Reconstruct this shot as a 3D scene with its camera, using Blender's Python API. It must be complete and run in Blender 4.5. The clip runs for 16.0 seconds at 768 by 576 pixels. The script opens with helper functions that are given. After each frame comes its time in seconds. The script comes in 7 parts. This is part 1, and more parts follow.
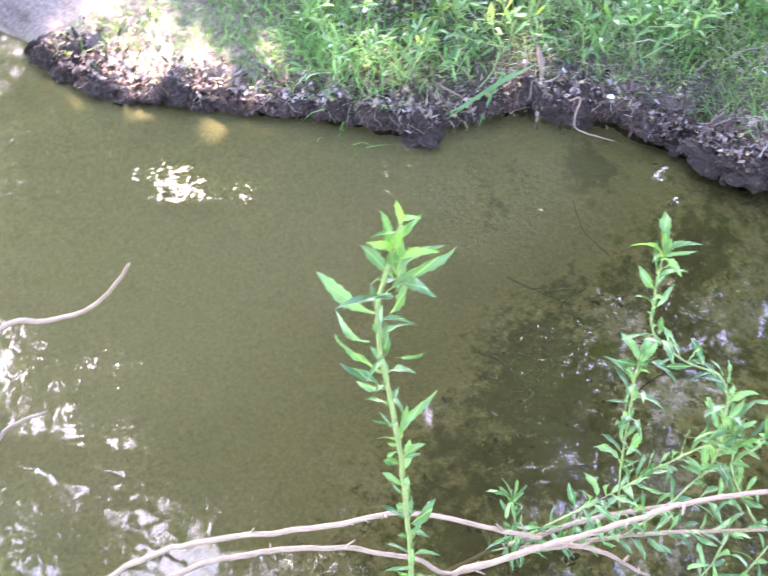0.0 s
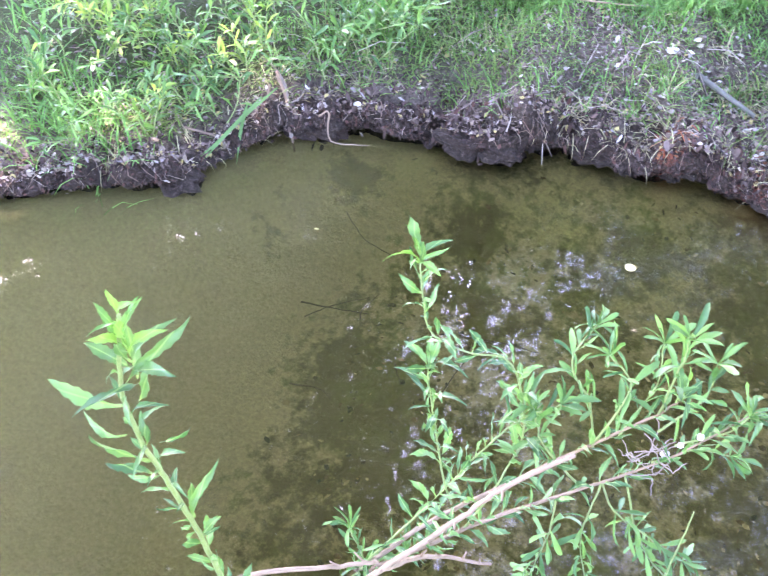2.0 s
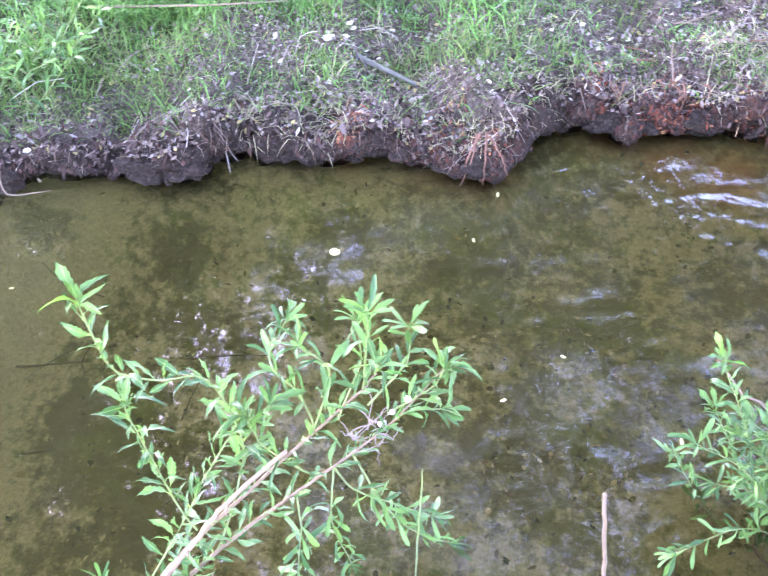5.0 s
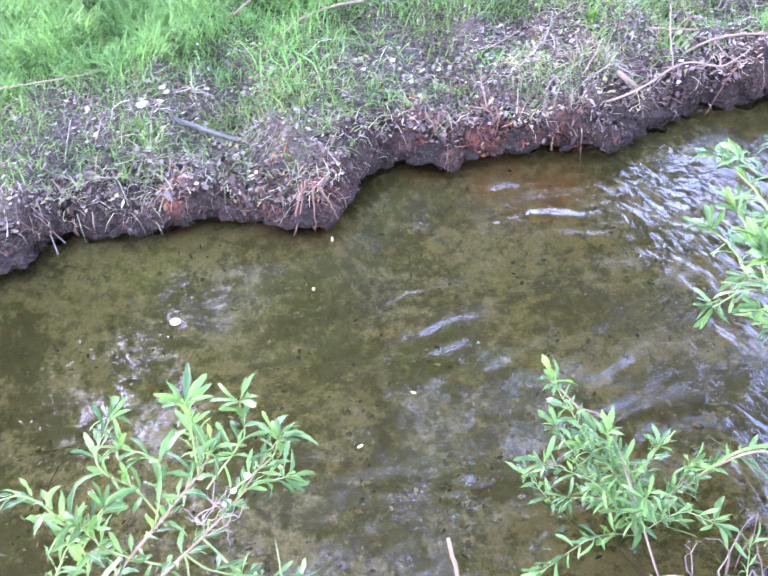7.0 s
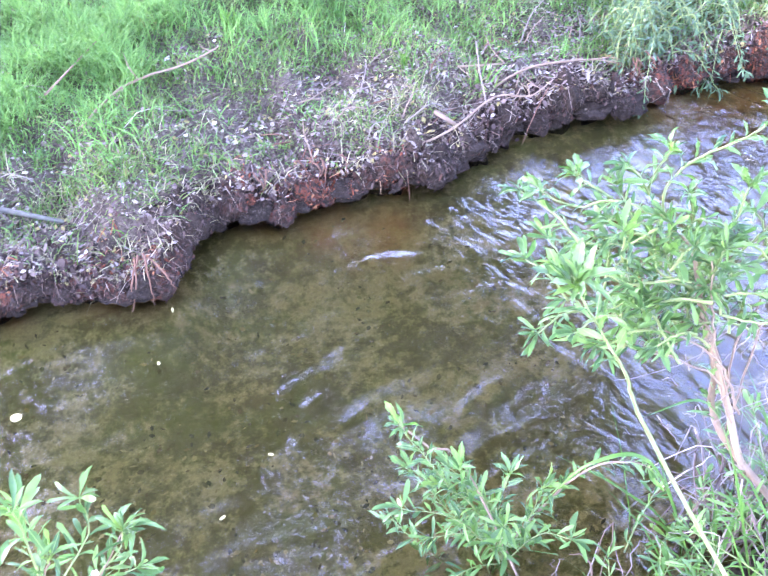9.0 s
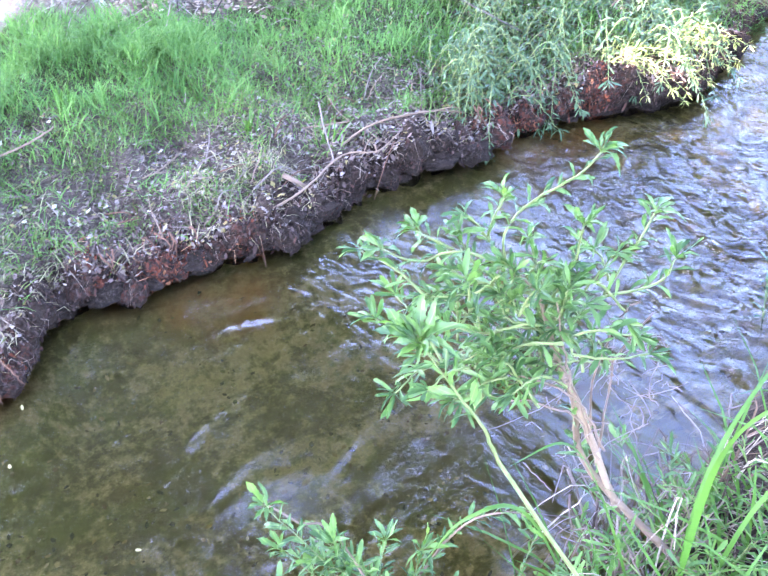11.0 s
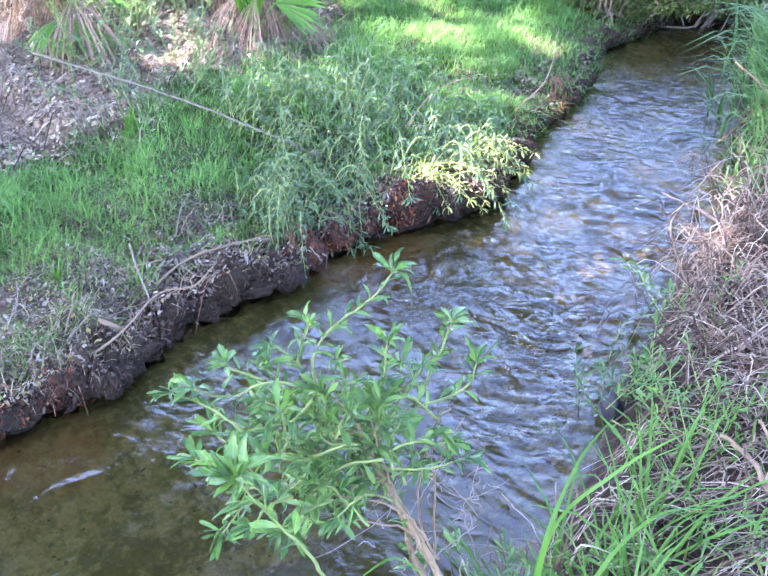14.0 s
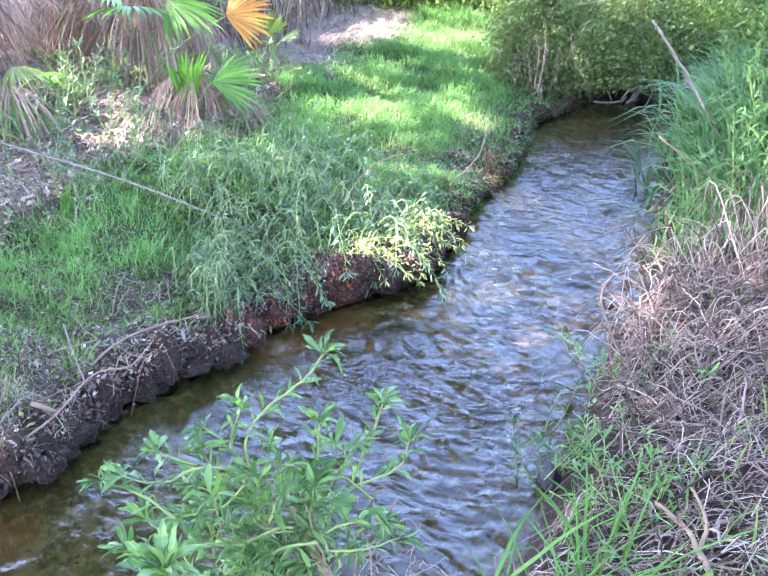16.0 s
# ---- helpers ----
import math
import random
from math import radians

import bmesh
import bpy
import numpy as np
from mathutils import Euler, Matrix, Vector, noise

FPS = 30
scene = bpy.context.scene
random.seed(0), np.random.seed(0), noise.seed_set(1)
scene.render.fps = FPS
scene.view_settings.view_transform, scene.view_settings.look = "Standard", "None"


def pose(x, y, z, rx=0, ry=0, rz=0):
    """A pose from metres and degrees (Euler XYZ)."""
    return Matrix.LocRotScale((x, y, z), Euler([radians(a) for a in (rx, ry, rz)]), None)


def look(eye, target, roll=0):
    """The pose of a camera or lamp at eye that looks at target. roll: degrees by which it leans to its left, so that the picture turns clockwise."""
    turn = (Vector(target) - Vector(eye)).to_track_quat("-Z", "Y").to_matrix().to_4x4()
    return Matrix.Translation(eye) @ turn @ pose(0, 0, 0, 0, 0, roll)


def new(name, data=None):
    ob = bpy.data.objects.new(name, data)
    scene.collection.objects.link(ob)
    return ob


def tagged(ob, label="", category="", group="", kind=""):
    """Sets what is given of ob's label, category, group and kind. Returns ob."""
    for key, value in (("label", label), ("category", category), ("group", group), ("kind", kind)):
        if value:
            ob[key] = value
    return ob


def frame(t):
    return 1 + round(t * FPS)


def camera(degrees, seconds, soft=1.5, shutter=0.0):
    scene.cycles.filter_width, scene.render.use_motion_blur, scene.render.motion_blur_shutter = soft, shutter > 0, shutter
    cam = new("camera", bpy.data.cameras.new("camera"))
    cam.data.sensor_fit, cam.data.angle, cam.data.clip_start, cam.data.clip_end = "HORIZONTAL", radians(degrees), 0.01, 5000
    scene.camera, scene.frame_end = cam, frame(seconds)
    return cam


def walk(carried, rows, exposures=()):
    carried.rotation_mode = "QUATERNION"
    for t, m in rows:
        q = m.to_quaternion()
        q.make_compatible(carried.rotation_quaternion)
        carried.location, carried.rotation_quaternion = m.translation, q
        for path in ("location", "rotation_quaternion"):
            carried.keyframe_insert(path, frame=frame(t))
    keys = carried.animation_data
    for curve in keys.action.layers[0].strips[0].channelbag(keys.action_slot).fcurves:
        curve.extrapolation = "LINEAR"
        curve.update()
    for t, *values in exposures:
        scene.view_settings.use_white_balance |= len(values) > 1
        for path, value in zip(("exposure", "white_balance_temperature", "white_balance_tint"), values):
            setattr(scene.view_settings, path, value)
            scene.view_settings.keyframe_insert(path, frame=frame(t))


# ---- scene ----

# ---------------------------------------------------------------- camera


def aim(az, pitch, roll, x, y, z):
    a, p = radians(az), radians(pitch)
    return look((x, y, z), (x + math.sin(a) * math.cos(p), y + math.cos(a) * math.cos(p), z + math.sin(p)), roll)


cam = camera(43.5, 16.0, soft=1.35, shutter=0.4)
walk(cam, [
    (0, aim(-41.04, -48.54, 1.83, -0.293, -0.103, 2.254)),
    (0.5, aim(-35.99, -47.85, 0.33, -0.275, -0.071, 2.259)),
    (1, aim(-31.13, -47.48, 0.37, -0.270, -0.044, 2.255)),
    (1.5, aim(-27.55, -46.89, 0.70, -0.267, -0.029, 2.258)),
    (2, aim(-24.98, -47.30, -0.35, -0.252, -0.016, 2.257)),
    (2.5, aim(-22.13, -47.92, -0.71, -0.231, -0.008, 2.257)),
    (3, aim(-19.31, -48.80, -1.72, -0.202, -0.002, 2.256)),
    (3.5, aim(-15.28, -47.94, -0.60, -0.178, -0.002, 2.258)),
    (4, aim(-10.80, -47.16, 0.26, -0.148, 0.011, 2.264)),
    (4.5, aim(-7.74, -47.26, 0.73, -0.125, 0.019, 2.264)),
    (5, aim(-4.37, -46.97, 0.72, -0.102, 0.026, 2.268)),
    (5.2, aim(-2.92, -46.99, 0.81, -0.094, 0.028, 2.272)),
    (5.7, aim(0.00, -46.73, 0.59, -0.065, 0.041, 2.285)),
    (6.25, aim(2.43, -46.33, -0.03, -0.024, 0.061, 2.310)),
    (6.8, aim(4.72, -45.81, -0.62, 0.018, 0.077, 2.333)),
    (7.3, aim(7.27, -45.25, -0.75, 0.048, 0.080, 2.345)),
    (7.5, aim(8.43, -45.16, -1.06, 0.058, 0.077, 2.350)),
    (8, aim(11.41, -44.43, -0.51, 0.080, 0.072, 2.351)),
    (8.5, aim(13.75, -44.09, -0.60, 0.098, 0.072, 2.362)),
    (9, aim(16.50, -43.08, -0.65, 0.125, 0.078, 2.373)),
    (9.2, aim(17.19, -42.85, -0.85, 0.138, 0.084, 2.375)),
    (9.7, aim(19.64, -42.03, -0.89, 0.168, 0.093, 2.374)),
    (10.25, aim(22.27, -41.19, -0.72, 0.199, 0.103, 2.358)),
    (10.8, aim(24.82, -40.21, -0.51, 0.222, 0.109, 2.344)),
    (11.3, aim(27.07, -39.04, -0.44, 0.231, 0.105, 2.347)),
    (11.5, aim(28.10, -38.56, -0.34, 0.231, 0.102, 2.350)),
    (12, aim(30.15, -37.12, -0.51, 0.233, 0.091, 2.369)),
    (12.5, aim(32.54, -34.84, 0.58, 0.247, 0.083, 2.373)),
    (13, aim(33.99, -34.73, 0.21, 0.255, 0.081, 2.373)),
    (13.5, aim(36.01, -34.27, 0.36, 0.274, 0.070, 2.372)),
    (14, aim(37.38, -32.85, -0.21, 0.279, 0.049, 2.393)),
    (14.5, aim(39.11, -31.28, 0.10, 0.288, 0.037, 2.399)),
    (15, aim(39.99, -30.00, 0.49, 0.291, 0.035, 2.404)),
    (15.5, aim(40.23, -29.63, 0.46, 0.293, 0.027, 2.424)),
    (16, aim(41.17, -28.78, 0.59, 0.297, 0.019, 2.434)),
], exposures=[(0, 5.35, 6550, 35), (2.5, 5.56, 6600, 37), (5, 5.68, 6600, 41), (9, 5.86, 6350, 44), (12.5, 5.17, 6200, 29), (16, 4.92, 6100, 28)])

# ---------------------------------------------------------------- daylight

SUN_AZ, SUN_EL = -57.0, 44.0
TO_SUN = Vector((math.sin(radians(SUN_AZ)) * math.cos(radians(SUN_EL)),
                 math.cos(radians(SUN_AZ)) * math.cos(radians(SUN_EL)), math.sin(radians(SUN_EL))))
world = bpy.data.worlds.new("sky")
scene.world = world
world.use_nodes = True
wn, wl = world.node_tree.nodes, world.node_tree.links
sky = wn.new("ShaderNodeTexSky")
sky.sky_type, sky.sun_disc = "NISHITA", False
sky.dust_density, sky.air_density = 1.0, 1.0
sky.sun_elevation, sky.sun_rotation = radians(SUN_EL), radians(SUN_AZ % 360)
wn["Background"].inputs["Strength"].default_value = 0.15
wl.new(sky.outputs["Color"], wn["Background"].inputs["Color"])
sun_data = bpy.data.lights.new("sun", "SUN")
sun_data.energy, sun_data.angle, sun_data.color = 4.0, radians(0.53), (1.0, 0.95, 0.86)
sun = new("sun", sun_data)
sun.matrix_world = look(TO_SUN * 30, (0, 0, 0))

# ---------------------------------------------------------------- materials


def material(name, rough=0.6, spec=0.5):
    m = bpy.data.materials.new(name)
    m.use_nodes = True
    n = m.node_tree.nodes
    b = n["Principled BSDF"]
    b.inputs["Roughness"].default_value = rough
    b.inputs["Specular IOR Level"].default_value = spec
    return m, n, m.node_tree.links, b


def noise_node(n, l, scale, detail=4.0, rough=0.6, coord=None):
    t = n.new("ShaderNodeTexNoise")
    t.inputs["Scale"].default_value, t.inputs["Detail"].default_value = scale, detail
    t.inputs["Roughness"].default_value = rough
    if coord is not None:
        l.new(coord, t.inputs["Vector"])
    return t.outputs["Fac"]


def ramp(n, l, fac, stops):
    r = n.new("ShaderNodeValToRGB")
    e = r.color_ramp.elements
    while len(e) < len(stops):
        e.new(0.5)
    for k, (p, c) in zip(e, stops):
        k.position, k.color = p, (*c, 1)
    l.new(fac, r.inputs["Fac"])
    return r.outputs["Color"]


def mixed(n, l, fac, a, b, how="MIX"):
    x = n.new("ShaderNodeMix")
    x.data_type, x.blend_type = "RGBA", how
    for sock, v in ((x.inputs[0], fac), (x.inputs[6], a), (x.inputs[7], b)):
        if isinstance(v, bpy.types.NodeSocket):
            l.new(v, sock)
        elif isinstance(v, (int, float)):
            sock.default_value = v
        else:
            sock.default_value = (*v, 1)
    return x.outputs[2]


def maths(n, l, op, a, b=0.0, clamp=False):
    x = n.new("ShaderNodeMath")
    x.operation, x.use_clamp = op, clamp
    for sock, v in zip(x.inputs, (a, b)):
        if isinstance(v, bpy.types.NodeSocket):
            l.new(v, sock)
        else:
            sock.default_value = v
    return x.outputs[0]


def bumped(n, l, b, height, strength=0.5, distance=0.02):
    k = n.new("ShaderNodeBump")
    k.inputs["Strength"].default_value, k.inputs["Distance"].default_value = strength, distance
    l.new(height, k.inputs["Height"])
    l.new(k.outputs["Normal"], b.inputs["Normal"])
    return k.outputs["Normal"]


def position(n):
    return n.new("ShaderNodeNewGeometry").outputs["Position"]


def attribute(n, name):
    a = n.new("ShaderNodeAttribute")
    a.attribute_name = name
    return a.outputs["Fac"]


def leafy(name, dark, light, rough=0.45, through_light=0.4, per_object=False, spec=0.5, tint=(1.1, 1.15, 0.65)):
    """Foliage: two-tone leaf colour that varies from leaf to leaf, some light passing through."""
    m, n, l, b = material(name, rough, spec)
    rnd = n.new("ShaderNodeObjectInfo").outputs["Random"] if per_object else n.new("ShaderNodeNewGeometry").outputs["Random Per Island"]
    mott = noise_node(n, l, 60.0, 3.0, 0.6, position(n))
    col = ramp(n, l, maths(n, l, "ADD", maths(n, l, "MULTIPLY", rnd, 0.75), maths(n, l, "MULTIPLY", mott, 0.3)),
               [(0.1, dark), (0.95, light)])
    if per_object:
        # a pale midrib and a lighter stalk end
        sep = n.new("ShaderNodeSeparateXYZ")
        l.new(n.new("ShaderNodeTexCoord").outputs["Generated"], sep.inputs[0])
        off = maths(n, l, "ABSOLUTE", maths(n, l, "SUBTRACT", sep.outputs[1], 0.5))
        rib = ramp(n, l, off, [(0.015, (0.6, 0.6, 0.6)), (0.07, (0, 0, 0))])
        col = mixed(n, l, rib, col, mixed(n, l, 0.5, light, (0.2, 0.27, 0.1)))
        col = mixed(n, l, ramp(n, l, sep.outputs[0], [(0.0, (0.5, 0.5, 0.5)), (0.3, (0, 0, 0))]), col, (0.14, 0.2, 0.05))
    l.new(col, b.inputs["Base Color"])
    tr = n.new("ShaderNodeBsdfTranslucent")
    l.new(mixed(n, l, 1.0, col, tint, "MULTIPLY"), tr.inputs["Color"])
    mx = n.new("ShaderNodeMixShader")
    mx.inputs[0].default_value = through_light
    l.new(b.outputs[0], mx.inputs[1])
    l.new(tr.outputs[0], mx.inputs[2])
    l.new(mx.outputs[0], n["Material Output"].inputs["Surface"])
    return m


def woody(name, dark, light, rough=0.75, scale=40.0):
    m, n, l, b = material(name, rough, 0.15)
    p = position(n)
    f = noise_node(n, l, scale, 5.0, 0.65, p)
    g = noise_node(n, l, scale * 6, 3.0, 0.6, p)
    rnd = n.new("ShaderNodeNewGeometry").outputs["Random Per Island"]
    tone = maths(n, l, "ADD", maths(n, l, "MULTIPLY", f, 0.7), maths(n, l, "MULTIPLY", rnd, 0.35))
    l.new(ramp(n, l, tone, [(0.2, dark), (0.8, light)]), b.inputs["Base Color"])
    bumped(n, l, b, g, 0.5, 0.004)
    return m


def flaky(name, colours, rough=0.8):
    """Small dry bits: one of several colours for each piece."""
    m, n, l, b = material(name, rough, 0.1)
    rnd = n.new("ShaderNodeNewGeometry").outputs["Random Per Island"]
    stops = [(i / len(colours), c) for i, c in enumerate(colours)]
    c = ramp(n, l, rnd, stops)
    c.node.color_ramp.interpolation = "CONSTANT"
    f = noise_node(n, l, 120.0, 3.0, 0.6, position(n))
    l.new(mixed(n, l, 0.5, c, ramp(n, l, f, [(0.25, (0.45, 0.42, 0.4)), (0.75, (1, 1, 1))]), "MULTIPLY"), b.inputs["Base Color"])
    return m


def make_ground_material():
    m, n, l, b = material("soil_and_sand", 0.9, 0.08)
    p = position(n)
    big, mid, fine = noise_node(n, l, 3.0, 4, 0.6, p), noise_node(n, l, 14.0, 6, 0.7, p), noise_node(n, l, 70.0, 6, 0.75, p)
    soil = ramp(n, l, fine, [(0.3, (0.006, 0.0044, 0.0036)), (0.54, (0.024, 0.0175, 0.0135)), (0.78, (0.115, 0.088, 0.07))])
    soil = mixed(n, l, ramp(n, l, mid, [(0.45, (0, 0, 0)), (0.75, (1, 1, 1))]), soil, (0.034, 0.022, 0.017))
    rust = ramp(n, l, mid, [(0.3, (0.036, 0.010, 0.007)), (0.55, (0.13, 0.034, 0.017)), (0.8, (0.24, 0.092, 0.042))])
    patchy = ramp(n, l, noise_node(n, l, 38.0, 5, 0.75, p), [(0.47, (0, 0, 0)), (0.58, (1, 1, 1))])
    soil = mixed(n, l, maths(n, l, "MULTIPLY", attribute(n, "rust"), patchy), soil, rust)
    duff = ramp(n, l, fine, [(0.3, (0.021, 0.0155, 0.0115)), (0.5, (0.062, 0.048, 0.036)), (0.75, (0.150, 0.122, 0.094))])
    soil = mixed(n, l, attribute(n, "duff"), soil, duff)
    # dry ground tone, also used to paint the sun patch on the left bank
    dry = ramp(n, l, fine, [(0.3, (0.085, 0.06, 0.047)), (0.7, (0.29, 0.225, 0.18))])
    soil = mixed(n, l, attribute(n, "dry"), soil, dry)
    thatch = ramp(n, l, fine, [(0.3, (0.0156, 0.0234, 0.0078)), (0.7, (0.052, 0.0676, 0.0234))])
    soil = mixed(n, l, maths(n, l, "MULTIPLY", attribute(n, "turf"), 0.85), soil, thatch)
    sand = ramp(n, l, fine, [(0.25, (0.125, 0.104, 0.054)), (0.55, (0.21, 0.178, 0.096)), (0.8, (0.29, 0.25, 0.15))])
    warp = noise_node(n, l, 20.0, 10, 0.74, p)
    weed = maths(n, l, "ADD", maths(n, l, "MULTIPLY", attribute(n, "algae"), 0.34), maths(n, l, "MULTIPLY", warp, 0.95))
    weed = ramp(n, l, weed, [(0.56, (0, 0, 0)), (0.72, (1, 1, 1))])
    slime = ramp(n, l, big, [(0.48, (0, 0, 0)), (0.62, (0.8, 0.8, 0.8))])
    bed = mixed(n, l, weed, sand, mixed(n, l, slime, (0.062, 0.052, 0.025), (0.080, 0.098, 0.024)))
    bed = mixed(n, l, maths(n, l, "MULTIPLY", weed, 0.5), bed, ramp(n, l, mid, [(0.3, (0.040, 0.036, 0.017)), (0.75, (0.098, 0.084, 0.040))]))
    bed = mixed(n, l, maths(n, l, "MULTIPLY", attribute(n, "rust"), 0.75), bed, (0.2, 0.085, 0.035))
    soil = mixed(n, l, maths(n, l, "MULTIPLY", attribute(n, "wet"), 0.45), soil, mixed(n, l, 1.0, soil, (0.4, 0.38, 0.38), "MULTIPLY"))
    l.new(mixed(n, l, attribute(n, "bed"), soil, bed), b.inputs["Base Color"])
    rough = n.new("ShaderNodeMapRange")
    l.new(attribute(n, "wet"), rough.inputs[0])
    rough.inputs[3].default_value, rough.inputs[4].default_value = 0.95, 0.6
    l.new(rough.outputs[0], b.inputs["Roughness"])
    bumped(n, l, b, maths(n, l, "ADD", fine, mid), 0.9, 0.02)
    return m


def make_water_material():
    m, n, l, b = material("stream_water")
    p = position(n)
    k = n.new("ShaderNodeBump")
    k.inputs["Strength"].default_value, k.inputs["Distance"].default_value = 1.0, 0.024
    # ripples whose crests lie across the current
    sq = n.new("ShaderNodeMapping")
    sq.vector_type = "TEXTURE"
    sq.inputs["Rotation"].default_value = (0, 0, radians(24))
    sq.inputs["Scale"].default_value = (1 / 16, 1 / 7, 0.1)
    l.new(p, sq.inputs["Vector"])
    fine = noise_node(n, l, 1.0, 2.5, 0.5, sq.outputs[0])
    fine.node.inputs["Distortion"].default_value = 1.0
    ripple = maths(n, l, "MULTIPLY", fine, attribute(n, "flow"))
    l.new(ripple, k.inputs["Height"])
    see = n.new("ShaderNodeBsdfTransparent")
    see.inputs["Color"].default_value = (0.82, 0.80, 0.56, 1)
    l.new(mixed(n, l, attribute(n, "depth"), (0.82, 0.80, 0.56), (0.57, 0.49, 0.31)), see.inputs["Color"])
    silt = n.new("ShaderNodeBsdfDiffuse")
    silt.inputs["Color"].default_value = (0.06, 0.053, 0.02, 1)
    body = n.new("ShaderNodeMixShader")
    l.new(maths(n, l, "ADD", 0.12, maths(n, l, "MULTIPLY", attribute(n, "murk"), 0.5)), body.inputs[0])
    l.new(see.outputs[0], body.inputs[1])
    l.new(silt.outputs[0], body.inputs[2])
    gloss = n.new("ShaderNodeBsdfGlossy")
    gloss.inputs["Roughness"].default_value = 0.006
    l.new(k.outputs[0], gloss.inputs["Normal"])
    fres = n.new("ShaderNodeFresnel")
    fres.inputs["IOR"].default_value = 1.42
    l.new(k.outputs[0], fres.inputs["Normal"])
    mx = n.new("ShaderNodeMixShader")
    l.new(fres.outputs[0], mx.inputs[0])
    l.new(body.outputs[0], mx.inputs[1])
    l.new(gloss.outputs[0], mx.inputs[2])
    l.new(mx.outputs[0], n["Material Output"].inputs["Surface"])
    return m


GROUND = make_ground_material()
WATER = make_water_material()
LEAF = leafy("willow_leaf", (0.016, 0.060, 0.016), (0.084, 0.170, 0.046), 0.38, 0.36, per_object=True, spec=0.35)
LEAF_J = leafy("willow_leaf_small", (0.018, 0.064, 0.016), (0.100, 0.195, 0.048), 0.42, 0.36, spec=0.3)
LEAF_GREY = leafy("grey_leaf", (0.020, 0.054, 0.024), (0.080, 0.142, 0.064), 0.42, 0.3, spec=0.35)
LEAF_LIME = leafy("lime_leaf", (0.075, 0.15, 0.028), (0.23, 0.29, 0.07), 0.5, 0.45, spec=0.25)
# lime leaf with strong sunlight painted in as a paler colour
LEAF_SUNLIT = leafy("sunlit_lime_leaf", (0.16, 0.20, 0.06), (0.42, 0.43, 0.17), 0.5, 0.45, spec=0.3)
LEAF_MID = leafy("shrub_leaf", (0.034, 0.068, 0.018), (0.125, 0.17, 0.045), 0.5, 0.4, spec=0.3)
LEAF_DARK = leafy("tree_leaf", (0.025, 0.058, 0.012), (0.085, 0.145, 0.032), 0.55, 0.4, spec=0.2)
GRASS = leafy("grass_blade", (0.040, 0.112, 0.028), (0.122, 0.238, 0.064), 0.6, 0.42, spec=0.12, tint=(1.02, 1.15, 0.72))
GRASS_DULL = leafy("bank_grass", (0.042, 0.085, 0.020), (0.125, 0.175, 0.050), 0.6, 0.35, spec=0.12)
SEDGE = leafy("sedge_blade", (0.020, 0.075, 0.010), (0.062, 0.150, 0.022), 0.5, 0.3, spec=0.25)
REED = leafy("reed_blade", (0.026, 0.078, 0.024), (0.095, 0.18, 0.062), 0.55, 0.35, spec=0.15)
PALM = leafy("palm_fan", (0.028, 0.095, 0.010), (0.085, 0.195, 0.026), 0.45, 0.4, spec=0.25)
PALM_DRY = leafy("dry_palm_fan", (0.06, 0.034, 0.022), (0.23, 0.155, 0.11), 0.7, 0.3, tint=(1.1, 0.9, 0.6))
PALM_ORANGE = leafy("orange_palm_fan", (0.303, 0.11, 0.011), (0.413, 0.231, 0.0275), 0.55, 0.45, tint=(1.2, 0.8, 0.3))
STRAW = flaky("straw", [(0.149, 0.11, 0.0853), (0.099, 0.0688, 0.055), (0.22, 0.182, 0.149), (0.066, 0.0468, 0.0385), (0.132, 0.099, 0.0825), (0.165, 0.143, 0.077), (0.11, 0.0825, 0.0715)])
LITTER = flaky("leaf_litter", [(0.145, 0.115, 0.085), (0.10, 0.073, 0.055), (0.25, 0.215, 0.17), (0.14, 0.108, 0.082), (0.066, 0.044, 0.0358), (0.165, 0.138, 0.121), (0.121, 0.0908, 0.0798), (0.0935, 0.066, 0.055), (0.22, 0.182, 0.0715), (0.198, 0.165, 0.154)])
PALM_LITTER = flaky("palm_litter", [(0.26, 0.185, 0.125), (0.15, 0.10, 0.068), (0.34, 0.265, 0.195), (0.22, 0.16, 0.115), (0.08, 0.055, 0.038), (0.40, 0.335, 0.265)])
DEAD = flaky("dead_stem", [(0.13, 0.102, 0.08), (0.065, 0.047, 0.036), (0.22, 0.182, 0.148), (0.09, 0.069, 0.055), (0.155, 0.125, 0.104), (0.04, 0.029, 0.024), (0.28, 0.24, 0.20), (0.11, 0.075, 0.052)])
DEAD_DARK = flaky("dark_dead_stem", [(0.085, 0.058, 0.045), (0.05, 0.033, 0.026), (0.13, 0.095, 0.08), (0.065, 0.045, 0.036), (0.10, 0.07, 0.058), (0.03, 0.02, 0.016), (0.17, 0.13, 0.11)])
PALE = flaky("pale_scrap", [(0.40, 0.38, 0.35), (0.33, 0.31, 0.28)])
YELLOW = flaky("yellow_leaf", [(0.30, 0.25, 0.07), (0.34, 0.30, 0.13)])
CANE = woody("tan_cane", (0.085, 0.055, 0.036), (0.185, 0.135, 0.092))
TWIG = woody("grey_twig", (0.075, 0.06, 0.05), (0.18, 0.15, 0.125))
STEM = woody("green_stem", (0.07, 0.105, 0.03), (0.16, 0.20, 0.072), 0.55)
BARK = woody("bark", (0.05, 0.04, 0.03), (0.16, 0.13, 0.10), 0.9, 15.0)
ROOT = woody("rust_root", (0.045, 0.02, 0.012), (0.135, 0.072, 0.045), 0.8)
